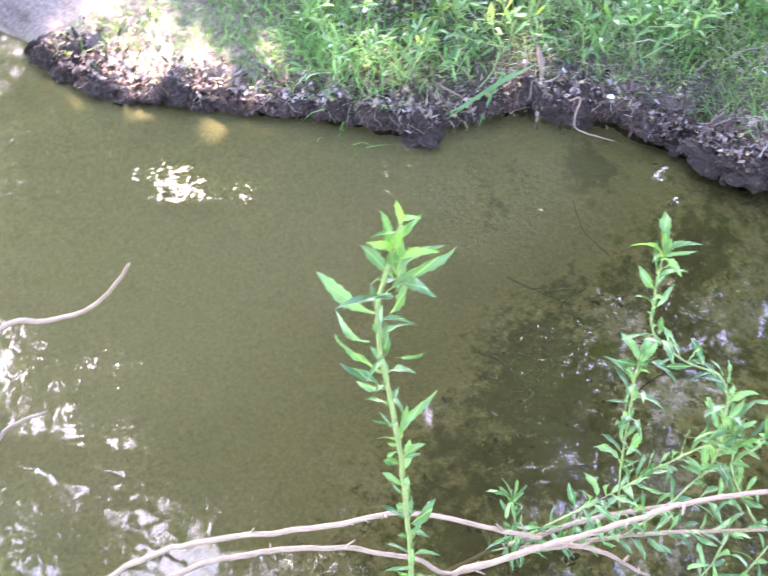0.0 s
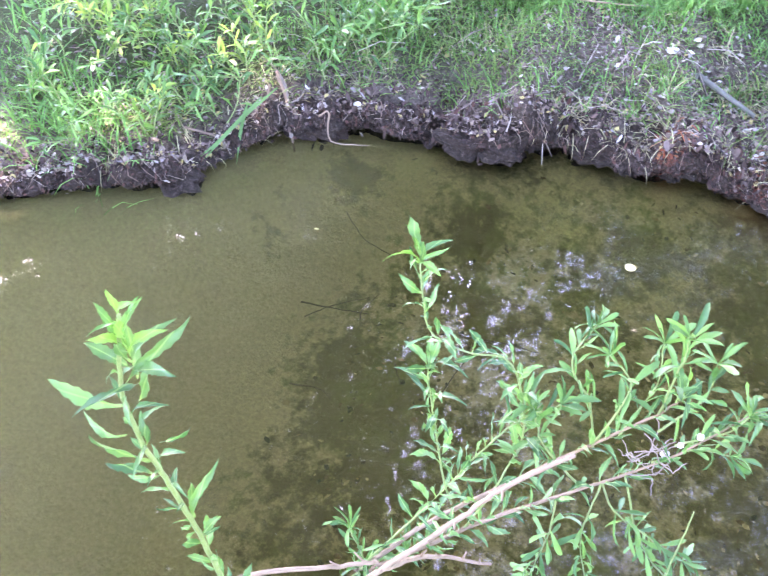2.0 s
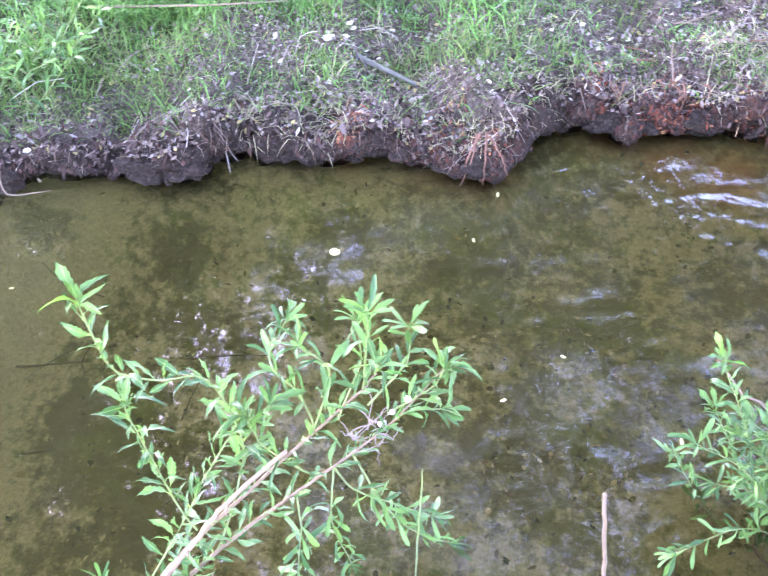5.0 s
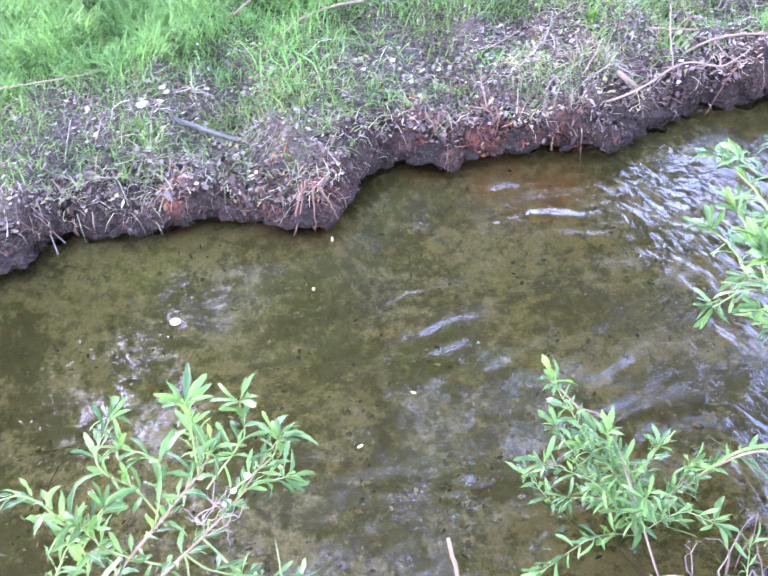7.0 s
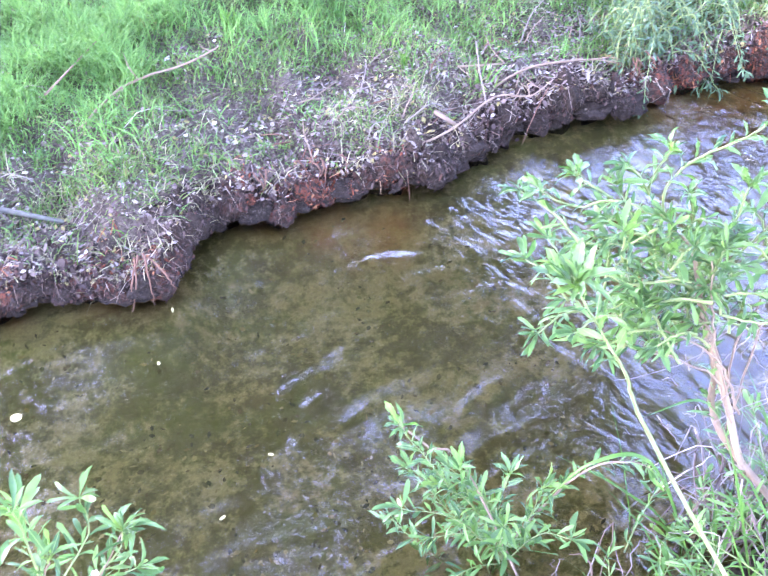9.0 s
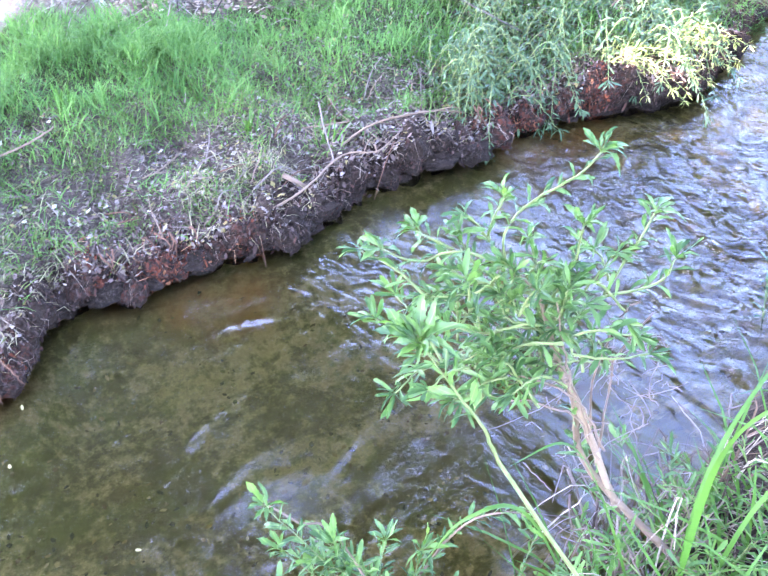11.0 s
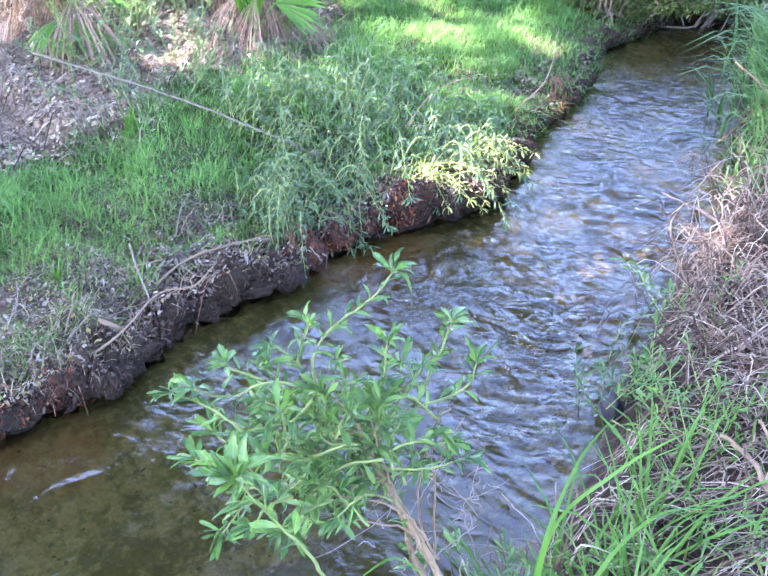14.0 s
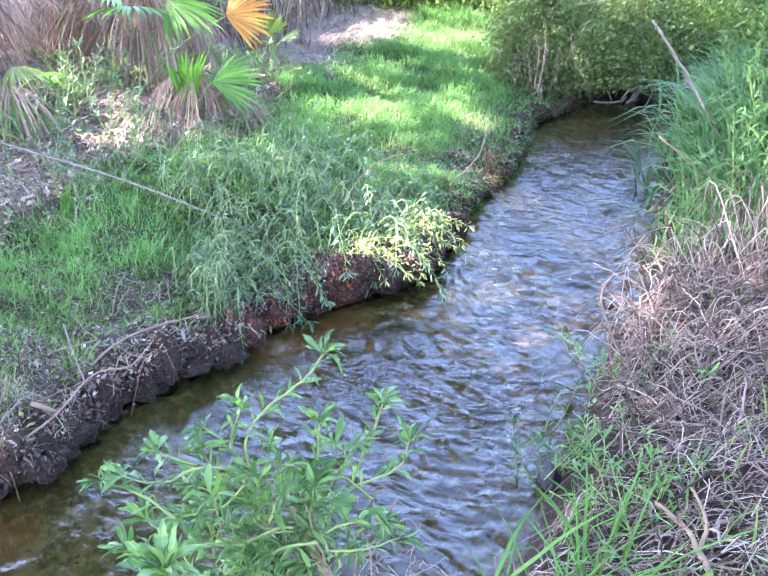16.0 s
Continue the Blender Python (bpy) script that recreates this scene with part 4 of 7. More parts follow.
def fan(petiole, direction, radius, fingers=22, arc=2.6, droop=0.15, dry=False, roll=0.0):
    """One pleated palm fan at the end of its stalk: corners and triangles of fan and stalk."""
    P0 = np.asarray(petiole[0], float)
    P1 = np.asarray(petiole[1], float)
    ax = np.asarray(direction, float)
    ax = ax / np.linalg.norm(ax)
    sd = np.cross(ax, [0, 0, 1.0])
    sd /= np.linalg.norm(sd) + 1e-9
    up = np.cross(sd, ax)
    sd, up = sd * math.cos(roll) + up * math.sin(roll), up * math.cos(roll) - sd * math.sin(roll)
    pieces = []
    for k in range(fingers):
        a = (k / (fingers - 1) - 0.5) * arc + rng.normal(0, 0.02)
        d = np.cos(a) * ax + np.sin(a) * sd
        w = np.cross(up, d)
        L = radius * (0.75 + 0.25 * np.cos(a)) * rng.uniform(0.88, 1.08)
        hw = 0.5 * arc / fingers
        u = np.array([0.03, 0.35, 0.65, 0.85, 1.0])
        wid = L * hw * np.array([0.03, 0.36, 0.62, 0.36, 0.02]) * (rng.uniform(0.3, 0.75) if dry else 1.0)
        bend = -(droop + (rng.uniform(0, 0.6) if dry else rng.uniform(0, 0.08))) * L * u**2.2
        mid = P1 + d * (L * u)[:, None] + up * 0 + np.array([0, 0, 1.0]) * bend[:, None]
        le, ri = mid + w * wid[:, None] + up * (wid * 0.5)[:, None], mid - w * wid[:, None] + up * (wid * 0.5)[:, None]
        v = np.stack([le, mid, ri], 1).reshape(-1, 3)
        t = []
        for j in range(4):
            q = 3 * j
            t += [(q, q + 1, q + 4), (q, q + 4, q + 3), (q + 1, q + 2, q + 5), (q + 1, q + 5, q + 4)]
        pieces.append((v, np.array(t)))
    stalk = tube([P0, (P0 + P1) / 2 + [0, 0, 0.03], P1], 0.012, 0.006, 6, 4)[:2]
    return joined(pieces), stalk


# ---------------------------------------------------------------- trees that shade the stream

# all stand out of view; some show in the water, others only block light
tree("broad leafy tree shading the stream from the sunny side", (-7.6, 6.6), (0.3, 0.2), (-6.1, 6.2, 6.6), (3.2, 3.0, 2.0), 330, 80, 0.12)
tree("tall leafy tree leaning over the grassy bank", (-3.6, 9.6), (0.2, 0.1), (-2.4, 7.1, 7.0), (3.3, 3.9, 1.9), 470, 80, 0.12)
tree("leafy tree with a wide crown behind the palms", (1.0, 13.0), (0.2, -0.3), (1.2, 10.6, 6.8), (2.7, 2.6, 2.0), 300, 80, 0.12)
tree("old leafy tree standing downstream", (-10.5, 1.5), (0.0, 0.2), (-9.4, 2.4, 5.6), (2.4, 2.6, 2.4), 260, 80, 0.12)
tree("leafy tree behind the meadow", (11.5, 15.0), (0, 0), (11.5, 14.5, 2.0), (3.4, 2.6, 1.5), 260, 80, 0.13, keep=lambda c: c[:, 2] > 0.6)
tree("leafy tree by the upstream bend", (14.5, 10.5), (0, 0), (14.0, 10.5, 1.9), (2.8, 2.6, 1.5), 260, 80, 0.13, keep=lambda c: c[:, 2] > 0.4)
tree("leafy tree beside the near bank", (11.0, 0.0), (0, 0), (11.2, 0.3, 3.2), (2.2, 2.2, 2.4), 240, 80, 0.12, keep=lambda c: c[:, 2] > 0.3)
tree("leafy tree arching over the camera's side of the stream", (1.5, -5.5), (0, 0), (1.5, -3.6, 5.6), (4.0, 2.6, 1.8), 330, 80, 0.13)
tree("leafy tree on the near side upstream", (7.5, -4.0), (0, 0), (7.0, -2.8, 5.8), (3.0, 2.6, 2.0), 280, 80, 0.13)
# added out of view to cut the skylight on the stream
tree("added unseen tree whose crown dims the light on the stream", (0.6, -4.2), (0.5, -0.4), (1.8, 2.9, 8.4), (3.0, 2.4, 1.5), 300, 80, 0.13)
tree("slender tree with a high crown over the pool", (-6.5, -2.8), (0.2, 0.2), (-4.1, 3.7, 7.3), (2.7, 1.9, 1.4), 330, 80, 0.12)
tree("tall leafy tree far behind the pool", (-12.5, 7.0), (0, 0), (-11.6, 6.8, 9.0), (3.6, 3.4, 2.6), 420, 80, 0.14)
tree("leafy tree leaning over the pool", (-7.0, -1.5), (0.2, 0.2), (-6.9, 3.5, 7.2), (1.7, 1.6, 1.6), 240, 80, 0.12)
tree("leafy tree on the far side with a high crown", (-6.5, 11.0), (0, 0), (-5.6, 9.0, 7.2), (2.3, 2.2, 1.6), 260, 80, 0.13)
# the next three are added to keep sky out of the reflections
tree("added unseen tree hiding sky from the stream reflections", (4.5, 12.5), (0, 0), (4.4, 9.3, 7.8), (2.4, 2.0, 1.4), 260, 80, 0.13)
tree("added unseen tree keeping sky out of midstream reflections", (0.5, 12.0), (0.3, 0.3), (1.5, 6.3, 8.4), (2.1, 1.7, 1.2), 220, 80, 0.13)
tree("added unseen tree dimming the lawn and the mirrored sky", (5.2, 9.8), (0.2, 0.2), (4.2, 5.9, 8.2), (1.7, 1.3, 1.0), 210, 80, 0.13)
# added behind the crown gaps so the water mirrors no bright hole
tree("added unseen tree closing a bright gap in the reflections", (-2.8, 14.0), (0, 0), (-2.5, 13.5, 10.0), (3.0, 2.2, 2.2), 330, 80, 0.13)
# these two only cover bright sky near the sun, mirrored in the pool
tree("added unseen tree covering bright sky mirrored in the pool", (-7.5, -0.8), (0, 0), (-6.6, 1.2, 7.0), (1.6, 1.4, 1.2), 150, 80, 0.12)
tree("added unseen tree blocking glare at the sunny end of the pool", (-9.5, 6.5), (0, 0), (-8.5, 5.9, 7.0), (1.3, 1.3, 1.2), 130, 80, 0.12)
# added crown that darkens the near bank, never in view
tree("added unseen tree darkening the near bank", (4.5, -1.8), (0, 0), (4.6, 0.1, 4.8), (2.0, 1.3, 1.0), 200, 80, 0.12)
tree("tall leafy tree shading the upstream bend", (0.4, 11.5), (0, 0), (0.3, 8.2, 7.4), (1.7, 1.5, 1.1), 190, 80, 0.13)
# a second, lower crown added to darken the near bank
tree("added unseen low tree darkening the near bank", (3.4, -1.2), (0, 0), (3.1, 0.2, 4.6), (1.5, 1.0, 0.8), 150, 80, 0.11)
# crown added to fill a patch of sky mirrored in midstream
tree("added unseen tree filling a sky gap in the reflections", (2.8, 13.5), (0, 0), (2.6, 12.4, 8.8), (2.5, 1.8, 2.3), 320, 80, 0.13)
tree("leafy tree behind the near bank", (-4.0, -8.0), (0, 0), (-3.5, -7.5, 4.0), (3.5, 2.6, 2.2), 260, 80, 0.13)

# sun blocker added out of view, so no stray sun lands midstream
tree("added unseen tree blocking the sun over the stream", (-9.6, 9.5), (0.2, -0.2), (-7.6, 7.1, 9.5), (2.5, 1.9, 0.8), 330, 80, 0.13)

# ---------------------------------------------------------------- the plants nearest the camera


UPRIGHT = [(-0.72, 0.41, 1.59), (-0.73, 0.4, 1.52), (-0.74, 0.4, 1.45), (-0.73, 0.4, 1.37), (-0.72, 0.41, 1.28), (-0.71, 0.42, 1.17), (-0.7, 0.43, 1.01), (-0.69, 0.44, 0.81), (-0.68, 0.42, 0.5), (-0.68, 0.3, 0.2)]
UPRIGHT_LEAVES = [((-0.74, 0.4, 1.45), (-0.79, 0.35, 1.5)), ((-0.74, 0.39, 1.41), (-0.78, 0.36, 1.43)), ((-0.73, 0.4, 1.35), (-0.78, 0.36, 1.4)), ((-0.73, 0.4, 1.32), (-0.77, 0.37, 1.36)), ((-0.73, 0.41, 1.31), (-0.76, 0.38, 1.31)), ((-0.73, 0.4, 1.49), (-0.67, 0.45, 1.54)), ((-0.73, 0.41, 1.45), (-0.71, 0.42, 1.51)), ((-0.73, 0.4, 1.38), (-0.73, 0.41, 1.43)), ((-0.72, 0.41, 1.38), (-0.69, 0.44, 1.37)), ((-0.71, 0.42, 1.21), (-0.69, 0.44, 1.31)), ((-0.72, 0.41, 1.24), (-0.74, 0.39, 1.25)), ((-0.71, 0.42, 1.18), (-0.73, 0.41, 1.15)), ((-0.71, 0.42, 1.16), (-0.69, 0.44, 1.17)), ((-0.7, 0.43, 1.07), (-0.72, 0.41, 1.08)), ((-0.7, 0.43, 0.98), (-0.65, 0.47, 1.06))]


def upright_plant():
    """The single upright shoot with wide-set leaves."""
    base = Vector(UPRIGHT[-1])
    ob = thing("willow_shoot", base, "single upright green shoot with pale narrow leaves", "plant", "plants on the near bank")
    v, t, path = tube(UPRIGHT[::-1], 0.0048, 0.0022, 7, 6, 0.0006)
    under(ob, "stem", v, t, STEM, smooth=True)

    def put(c, along, size, up, kind):
        leaf = new("leaf", (YOUNG_MESHES if kind < 0 else LEAF_MESHES)[abs(kind)])
        leaf.parent = ob
        leaf.matrix_basis = Matrix.Translation(-base) @ leaf_frame(c, along, up, size)

    for k, (a, b) in enumerate(UPRIGHT_LEAVES):
        d = Vector(b) - Vector(a)
        put(a, d + Vector((0, 0, 0.12 * d.length)), d.length * (0.72 if k in (9, 14) else 0.98), (0.3, -0.7, 0.8 - 0.3 * (k % 3)), (1, 3, 4, 6)[k % 4])
    tip = Vector(UPRIGHT[0])
    for k in range(16):
        a = k * 2.4
        put(tip - Vector((0.002, 0, 0.007 * k)), (math.cos(a) * 0.5, math.sin(a) * 0.5, 1.0 - 0.03 * k), 0.032 + 0.0026 * k, (0.1, -0.3, 1), -(1 + k % 4) if k < 10 else k % 4)
    for c, along, size, up in shoot_leaves(path[: len(path) * 88 // 100], 0.018, 0.058, 0.9, 0.2, 0):
        put(c, along, size, up, int(rng.integers(4)))
    return ob


upright_plant()

LOW_WILLOW = [
    [(-0.82, 0.93, -0.03), (-0.75, 0.96, 0.09), (-0.62, 1.01, 0.3), (-0.49, 1.06, 0.46), (-0.33, 1.13, 0.63), (-0.23, 1.17, 0.74), (-0.2, 1.18, 0.79)],
    [(-0.79, 0.94, -0.03), (-0.74, 0.96, 0.06), (-0.57, 1.03, 0.25), (-0.44, 1.08, 0.38), (-0.29, 1.14, 0.5), (-0.17, 1.19, 0.61), (-0.07, 1.24, 0.74)],
    [(-0.55, 1.04, 0.27), (-0.5, 1.06, 0.44), (-0.46, 1.08, 0.66), (-0.5, 1.06, 0.88), (-0.58, 1.03, 0.91), (-0.64, 1.0, 0.98), (-0.66, 1.0, 1.13)],
    [(-0.58, 1.03, 0.38), (-0.6, 1.02, 0.49), (-0.62, 1.01, 0.67), (-0.64, 1.0, 0.87)],
    [(-0.76, 0.95, 0.09), (-0.63, 1.01, 0.36), (-0.49, 1.07, 0.67), (-0.4, 1.1, 0.76)],
    [(-0.82, 0.93, -0.03), (-0.76, 0.95, 0.09), (-0.79, 0.94, 0.26)],
    [(-0.33, 1.2, 0.52), (-0.36, 1.19, 0.68), (-0.41, 1.17, 0.81), (-0.39, 1.26, 0.83)],
    [(-0.33, 1.13, 0.63), (-0.29, 1.15, 0.81), (-0.34, 1.13, 0.91)],
    [(-0.29, 1.22, 0.56), (-0.25, 1.31, 0.65), (-0.26, 1.34, 0.75)],
    [(-0.23, 1.17, 0.74), (-0.22, 1.17, 0.89), (-0.22, 1.17, 0.97)],
    [(-0.22, 1.17, 0.69), (-0.15, 1.32, 0.65), (-0.15, 1.35, 0.73)],
    [(-0.18, 1.19, 0.64), (-0.09, 1.23, 0.69), (-0.07, 1.23, 0.75)],
    [(-0.21, 1.18, 0.57), (-0.14, 1.21, 0.62), (-0.07, 1.24, 0.6)],
    [(-0.34, 1.13, 0.48), (-0.42, 1.09, 0.63), (-0.45, 1.08, 0.75)],
    [(-0.29, 1.14, 0.5), (-0.25, 1.16, 0.38), (-0.15, 1.2, 0.26), (-0.07, 1.23, 0.17)],
    [(-0.37, 1.11, 0.42), (-0.37, 1.11, 0.25), (-0.39, 1.11, 0.05)],
    [(-0.29, 1.14, 0.5), (-0.3, 1.14, 0.27), (-0.26, 1.16, 0.02)],
    [(-0.25, 1.16, 0.52), (-0.18, 1.19, 0.26), (-0.09, 1.23, 0.07), (-0.02, 1.25, 0.01)],
]
low_bush = leafy_plant("willow_bush", "low willow bush with tan canes and narrow green leaves", (-0.82, 0.75, 0.0),
            [[(-0.95, 0.5, 0.05)] + LOW_WILLOW[0], [(-0.95, 0.5, 0.05)] + LOW_WILLOW[1]] + LOW_WILLOW[2:], 0.0135, 0.08, 0.0066, stem_mat=[CANE, CANE, STEM], most=300, bare=0.3, tuft=7)

for k in range(18):
    b0 = np.array([-0.24, 1.17, 0.58]) + rng.normal(0, 1, 3) * [0.035, 0.02, 0.03]
    e = b0 + rng.normal(0, 1, 3) * [0.035, 0.03, 0.03] + [0.045, 0.01, 0.02]
    v, t, _ = tube([b0, (b0 + e) / 2 + rng.normal(0, 0.01, 3), e], 0.0017, 0.001, 4, 4, 0.002)
    under(low_bush, "dead_twig", v, t, DEAD, "thin dry brown twig")

for place, r in (((-0.19, 1.19, 0.6), 0.009), ((-0.14, 1.2, 0.68), 0.007), ((-0.17, 1.18, 0.66), 0.006)):
    bm = bmesh.new()
    bmesh.ops.create_icosphere(bm, subdivisions=3, radius=r)
    for v in bm.verts:
        v.co *= 1 + 0.5 * noise.noise(v.co * 260 + Vector(place) * 9)
    me = bpy.data.meshes.new("seed_fluff")
    bm.to_mesh(me)
    bm.free()
    me.materials.append(PALE)
    fluff = part("seed_fluff", me, low_bush, "white downy seed fluff")
    fluff.location = Vector(place) - low_bush.location

BARE_CANES = [
    [(-1.23, 0.18, 0.43), (-1.09, 0.3, 0.58), (-0.9, 0.46, 0.67), (-0.8, 0.56, 0.71), (-0.66, 0.67, 0.67), (-0.61, 0.72, 0.64)],
    [(-1.14, 0.26, 0.43), (-1.02, 0.36, 0.54), (-0.9, 0.47, 0.57), (-0.78, 0.57, 0.54), (-0.72, 0.62, 0.49), (-0.6, 0.72, 0.62)],
    [(-0.72, 0.62, 0.49), (-0.6, 0.72, 0.62), (-0.5, 0.81, 0.72), (-0.44, 0.87, 0.78), (-0.34, 0.95, 0.84)],
    [(-0.6, 0.72, 0.62), (-0.54, 0.78, 0.61), (-0.44, 0.87, 0.5)],
]
ob = thing("bare_branch", (-1.3, 0.1, 0.2), "bare tan branch arching over the water's edge", "branch", "plants on the near bank")
for k, pts in enumerate(BARE_CANES):
    first = [(-1.45, -0.1, 0.1)] if k < 2 else []
    v, t, path = tube(first + pts, 0.0062, 0.004 if k < 3 else 0.0028, 8, 7, 0.0012)
    cane = under(ob, "cane", v, t, CANE, smooth=True)
    for j in range(5):
        c = path[int(len(path) * rng.uniform(0.3, 0.95))]
        v, t, _ = tube([c, c + rng.normal(0, 1, 3) * [0.012, 0.012, 0.006] + [0, 0, 0.016]], 0.003, 0.0015, 5, 2)
        under(ob, "side_twig", v, t, CANE, smooth=True)
ob = thing("dead_twig", (-1.95, 0.05, -0.1), "pale dead twigs curving up from the pool", "branch", "plants on the near bank")
for pts, low in zip([
    [(-1.79, 0.34, 0.59), (-1.72, 0.41, 0.61), (-1.64, 0.47, 0.66), (-1.59, 0.52, 0.73), (-1.55, 0.55, 0.81)],
    [(-1.89, 0.25, 0.13), (-1.84, 0.3, 0.21), (-1.78, 0.35, 0.26)],
], [(-1.95, 0.2, 0.3), (-1.95, 0.15, -0.1)]):
    v, t, _ = tube([(-2.05, 0.02, -0.1), low] + pts, 0.008, 0.0035, 7, 6, 0.001)
    under(ob, "cane", v, t, CANE, smooth=True)

WATER_WILLOW = [
    [(0.84, 1.42, -0.18), (0.77, 1.44, 0.02), (0.69, 1.46, 0.19), (0.61, 1.48, 0.34)],
    [(0.84, 1.42, -0.18), (0.78, 1.43, 0.12), (0.73, 1.45, 0.34)],
    [(0.87, 1.41, -0.11), (0.84, 1.42, 0.14), (0.85, 1.41, 0.32)],
    [(0.87, 1.41, -0.11), (0.92, 1.39, 0.14), (0.94, 1.39, 0.25)],
    [(0.77, 1.44, -0.18), (0.65, 1.47, -0.03), (0.56, 1.5, 0.12)],
    [(0.84, 1.42, -0.18), (0.71, 1.45, 0.25), (0.58, 1.49, 0.52)],
    [(0.84, 1.42, -0.18), (0.92, 1.39, 0.11), (1.05, 1.36, 0.33), (1.15, 1.32, 0.37), (1.2, 1.31, 0.33)],
]
for k in range(10):
    b0 = np.array([0.84, 1.35, 0.0])
    e = np.array([rng.uniform(0.5, 1.0), rng.uniform(1.2, 1.55), rng.uniform(0.12, 0.34)])
    WATER_WILLOW.append([tuple(b0), tuple((b0 + e) / 2 + [0, 0, 0.08]), tuple(e)])
leafy_plant("willow_bush", "small leafy willow bush growing at the water's edge", (0.84, 1.2, -0.05), [[(0.86, 1.15, 0.05)] + WATER_WILLOW[6]] + WATER_WILLOW[:6] + WATER_WILLOW[7:],
            0.013, 0.078, 0.005, stem_mat=[CANE, STEM], most=300, bare=0.3, tuft=7)

TALL_STEM = [(1.62, 0.98, 0.1), (1.4, 1.32, 0.39), (1.34, 1.36, 0.63), (1.27, 1.41, 0.86), (1.24, 1.43, 0.97), (1.18, 1.47, 1.04)]
TALL_SHOOTS = [
    [(1.21, 1.51, 1.0), (1.2, 1.52, 1.07), (1.23, 1.5, 1.16), (1.31, 1.44, 1.25), (1.35, 1.42, 1.31)],
    [(1.23, 1.55, 0.96), (1.2, 1.58, 1.05), (1.22, 1.56, 1.15)],
    [(1.18, 1.47, 1.04), (1.09, 1.53, 1.07), (1.02, 1.58, 1.03), (0.95, 1.62, 1.06)],
    [(1.1, 1.56, 1.05), (1.05, 1.59, 1.08), (1.03, 1.61, 1.09)],
    [(1.15, 1.45, 1.04), (1.11, 1.48, 0.98), (1.03, 1.53, 0.96)],
    [(1.2, 1.39, 0.93), (1.12, 1.44, 0.89), (1.05, 1.48, 0.91)],
    [(1.21, 1.39, 1.01), (1.18, 1.41, 0.95), (1.17, 1.42, 0.98)],
    [(1.29, 1.46, 0.88), (1.33, 1.43, 1.02), (1.34, 1.43, 1.12)],
    [(1.41, 1.41, 0.91), (1.46, 1.38, 1.08), (1.48, 1.37, 1.15)],
    [(1.31, 1.48, 0.88), (1.27, 1.51, 1.03), (1.26, 1.51, 1.06)],
    [(1.27, 1.35, 0.87), (1.21, 1.39, 0.86), (1.14, 1.44, 0.84), (1.09, 1.47, 0.79)],
    [(1.33, 1.43, 0.88), (1.37, 1.4, 0.99), (1.4, 1.38, 1.06)],
]
TALL_SIDE = [
    [(1.28, 1.34, 0.9), (1.33, 1.31, 0.92), (1.39, 1.27, 0.91)],
    [(1.21, 1.52, 0.99), (1.16, 1.55, 0.98), (1.12, 1.58, 1.07)],
    [(1.23, 1.39, 0.91), (1.17, 1.43, 0.92), (1.15, 1.44, 0.99)],
    [(1.27, 1.41, 0.86), (1.3, 1.39, 0.95), (1.33, 1.37, 0.95)],
    [(1.24, 1.45, 0.95), (1.13, 1.52, 0.98), (1.09, 1.55, 1.0)],
    [(1.24, 1.48, 0.98), (1.26, 1.46, 1.03), (1.28, 1.45, 1.02)],
    [(1.4, 1.4, 0.92), (1.49, 1.33, 0.98), (1.52, 1.32, 1.05)],
    [(1.23, 1.55, 0.97), (1.17, 1.58, 1.08), (1.15, 1.6, 1.1)],
    [(1.25, 1.33, 0.9), (1.17, 1.38, 0.88), (1.13, 1.41, 0.8)],
    [(1.28, 1.33, 0.85), (1.35, 1.28, 0.85), (1.42, 1.24, 0.87)],
]
EXTRA = []
for k in range(58):
    b0 = np.array([1.23, 1.42, 0.83]) + np.clip(rng.normal(0, 1, 3), -1.4, 1.4) * [0.15, 0.09, 0.09]
    e = b0 + [rng.normal(-0.03, 0.07), rng.normal(0.02, 0.07), rng.uniform(0.01, 0.12)]
    EXTRA.append([tuple(b0), tuple((b0 + e) / 2 + [0, 0, 0.02]), tuple(e)])
tall_bush = leafy_plant("willow_bush", "tall willow bush with grey green leaves leaning over the stream", (1.62, 0.98, 0.1), [TALL_STEM] + TALL_SHOOTS + TALL_SIDE + EXTRA, 0.014, 0.072, 0.009,
                        stem_mat=[CANE, STEM], most=300, bare=0.3, tuft=9)
v, t, _ = tube([(1.45, 1.25, 0.28), (1.37, 1.33, 0.55), (1.3, 1.39, 0.76), (1.265, 1.415, 0.88)], 0.0095, 0.0085, 9, 5, 0.0015)
under(tall_bush, "broken_cane", v, t, woody("pale_cane", (0.12, 0.08, 0.05), (0.25, 0.185, 0.125)), "thick pale broken dead cane", True)
for pts in [[(1.38, 1.28, 0.53), (1.32, 1.32, 0.68), (1.23, 1.38, 0.75), (1.13, 1.44, 0.73)],
            [(1.38, 1.28, 0.49), (1.3, 1.33, 0.65), (1.18, 1.41, 0.68)],
            [(1.39, 1.31, 0.47), (1.31, 1.36, 0.74), (1.22, 1.42, 0.82)],
            [(1.43, 1.34, 0.38), (1.39, 1.37, 0.68), (1.42, 1.35, 0.89), (1.45, 1.32, 0.97)],
            [(1.43, 1.34, 0.38), (1.42, 1.34, 0.76), (1.48, 1.31, 0.91)],
            [(1.31, 1.33, 0.67), (1.28, 1.35, 0.83), (1.25, 1.37, 0.98)]]:
    v, t, _ = tube(pts, 0.0035, 0.0018, 5, 6, 0.003)
    under(tall_bush, "dead_twig", v, t, CANE, "thin dry tan twig", True)
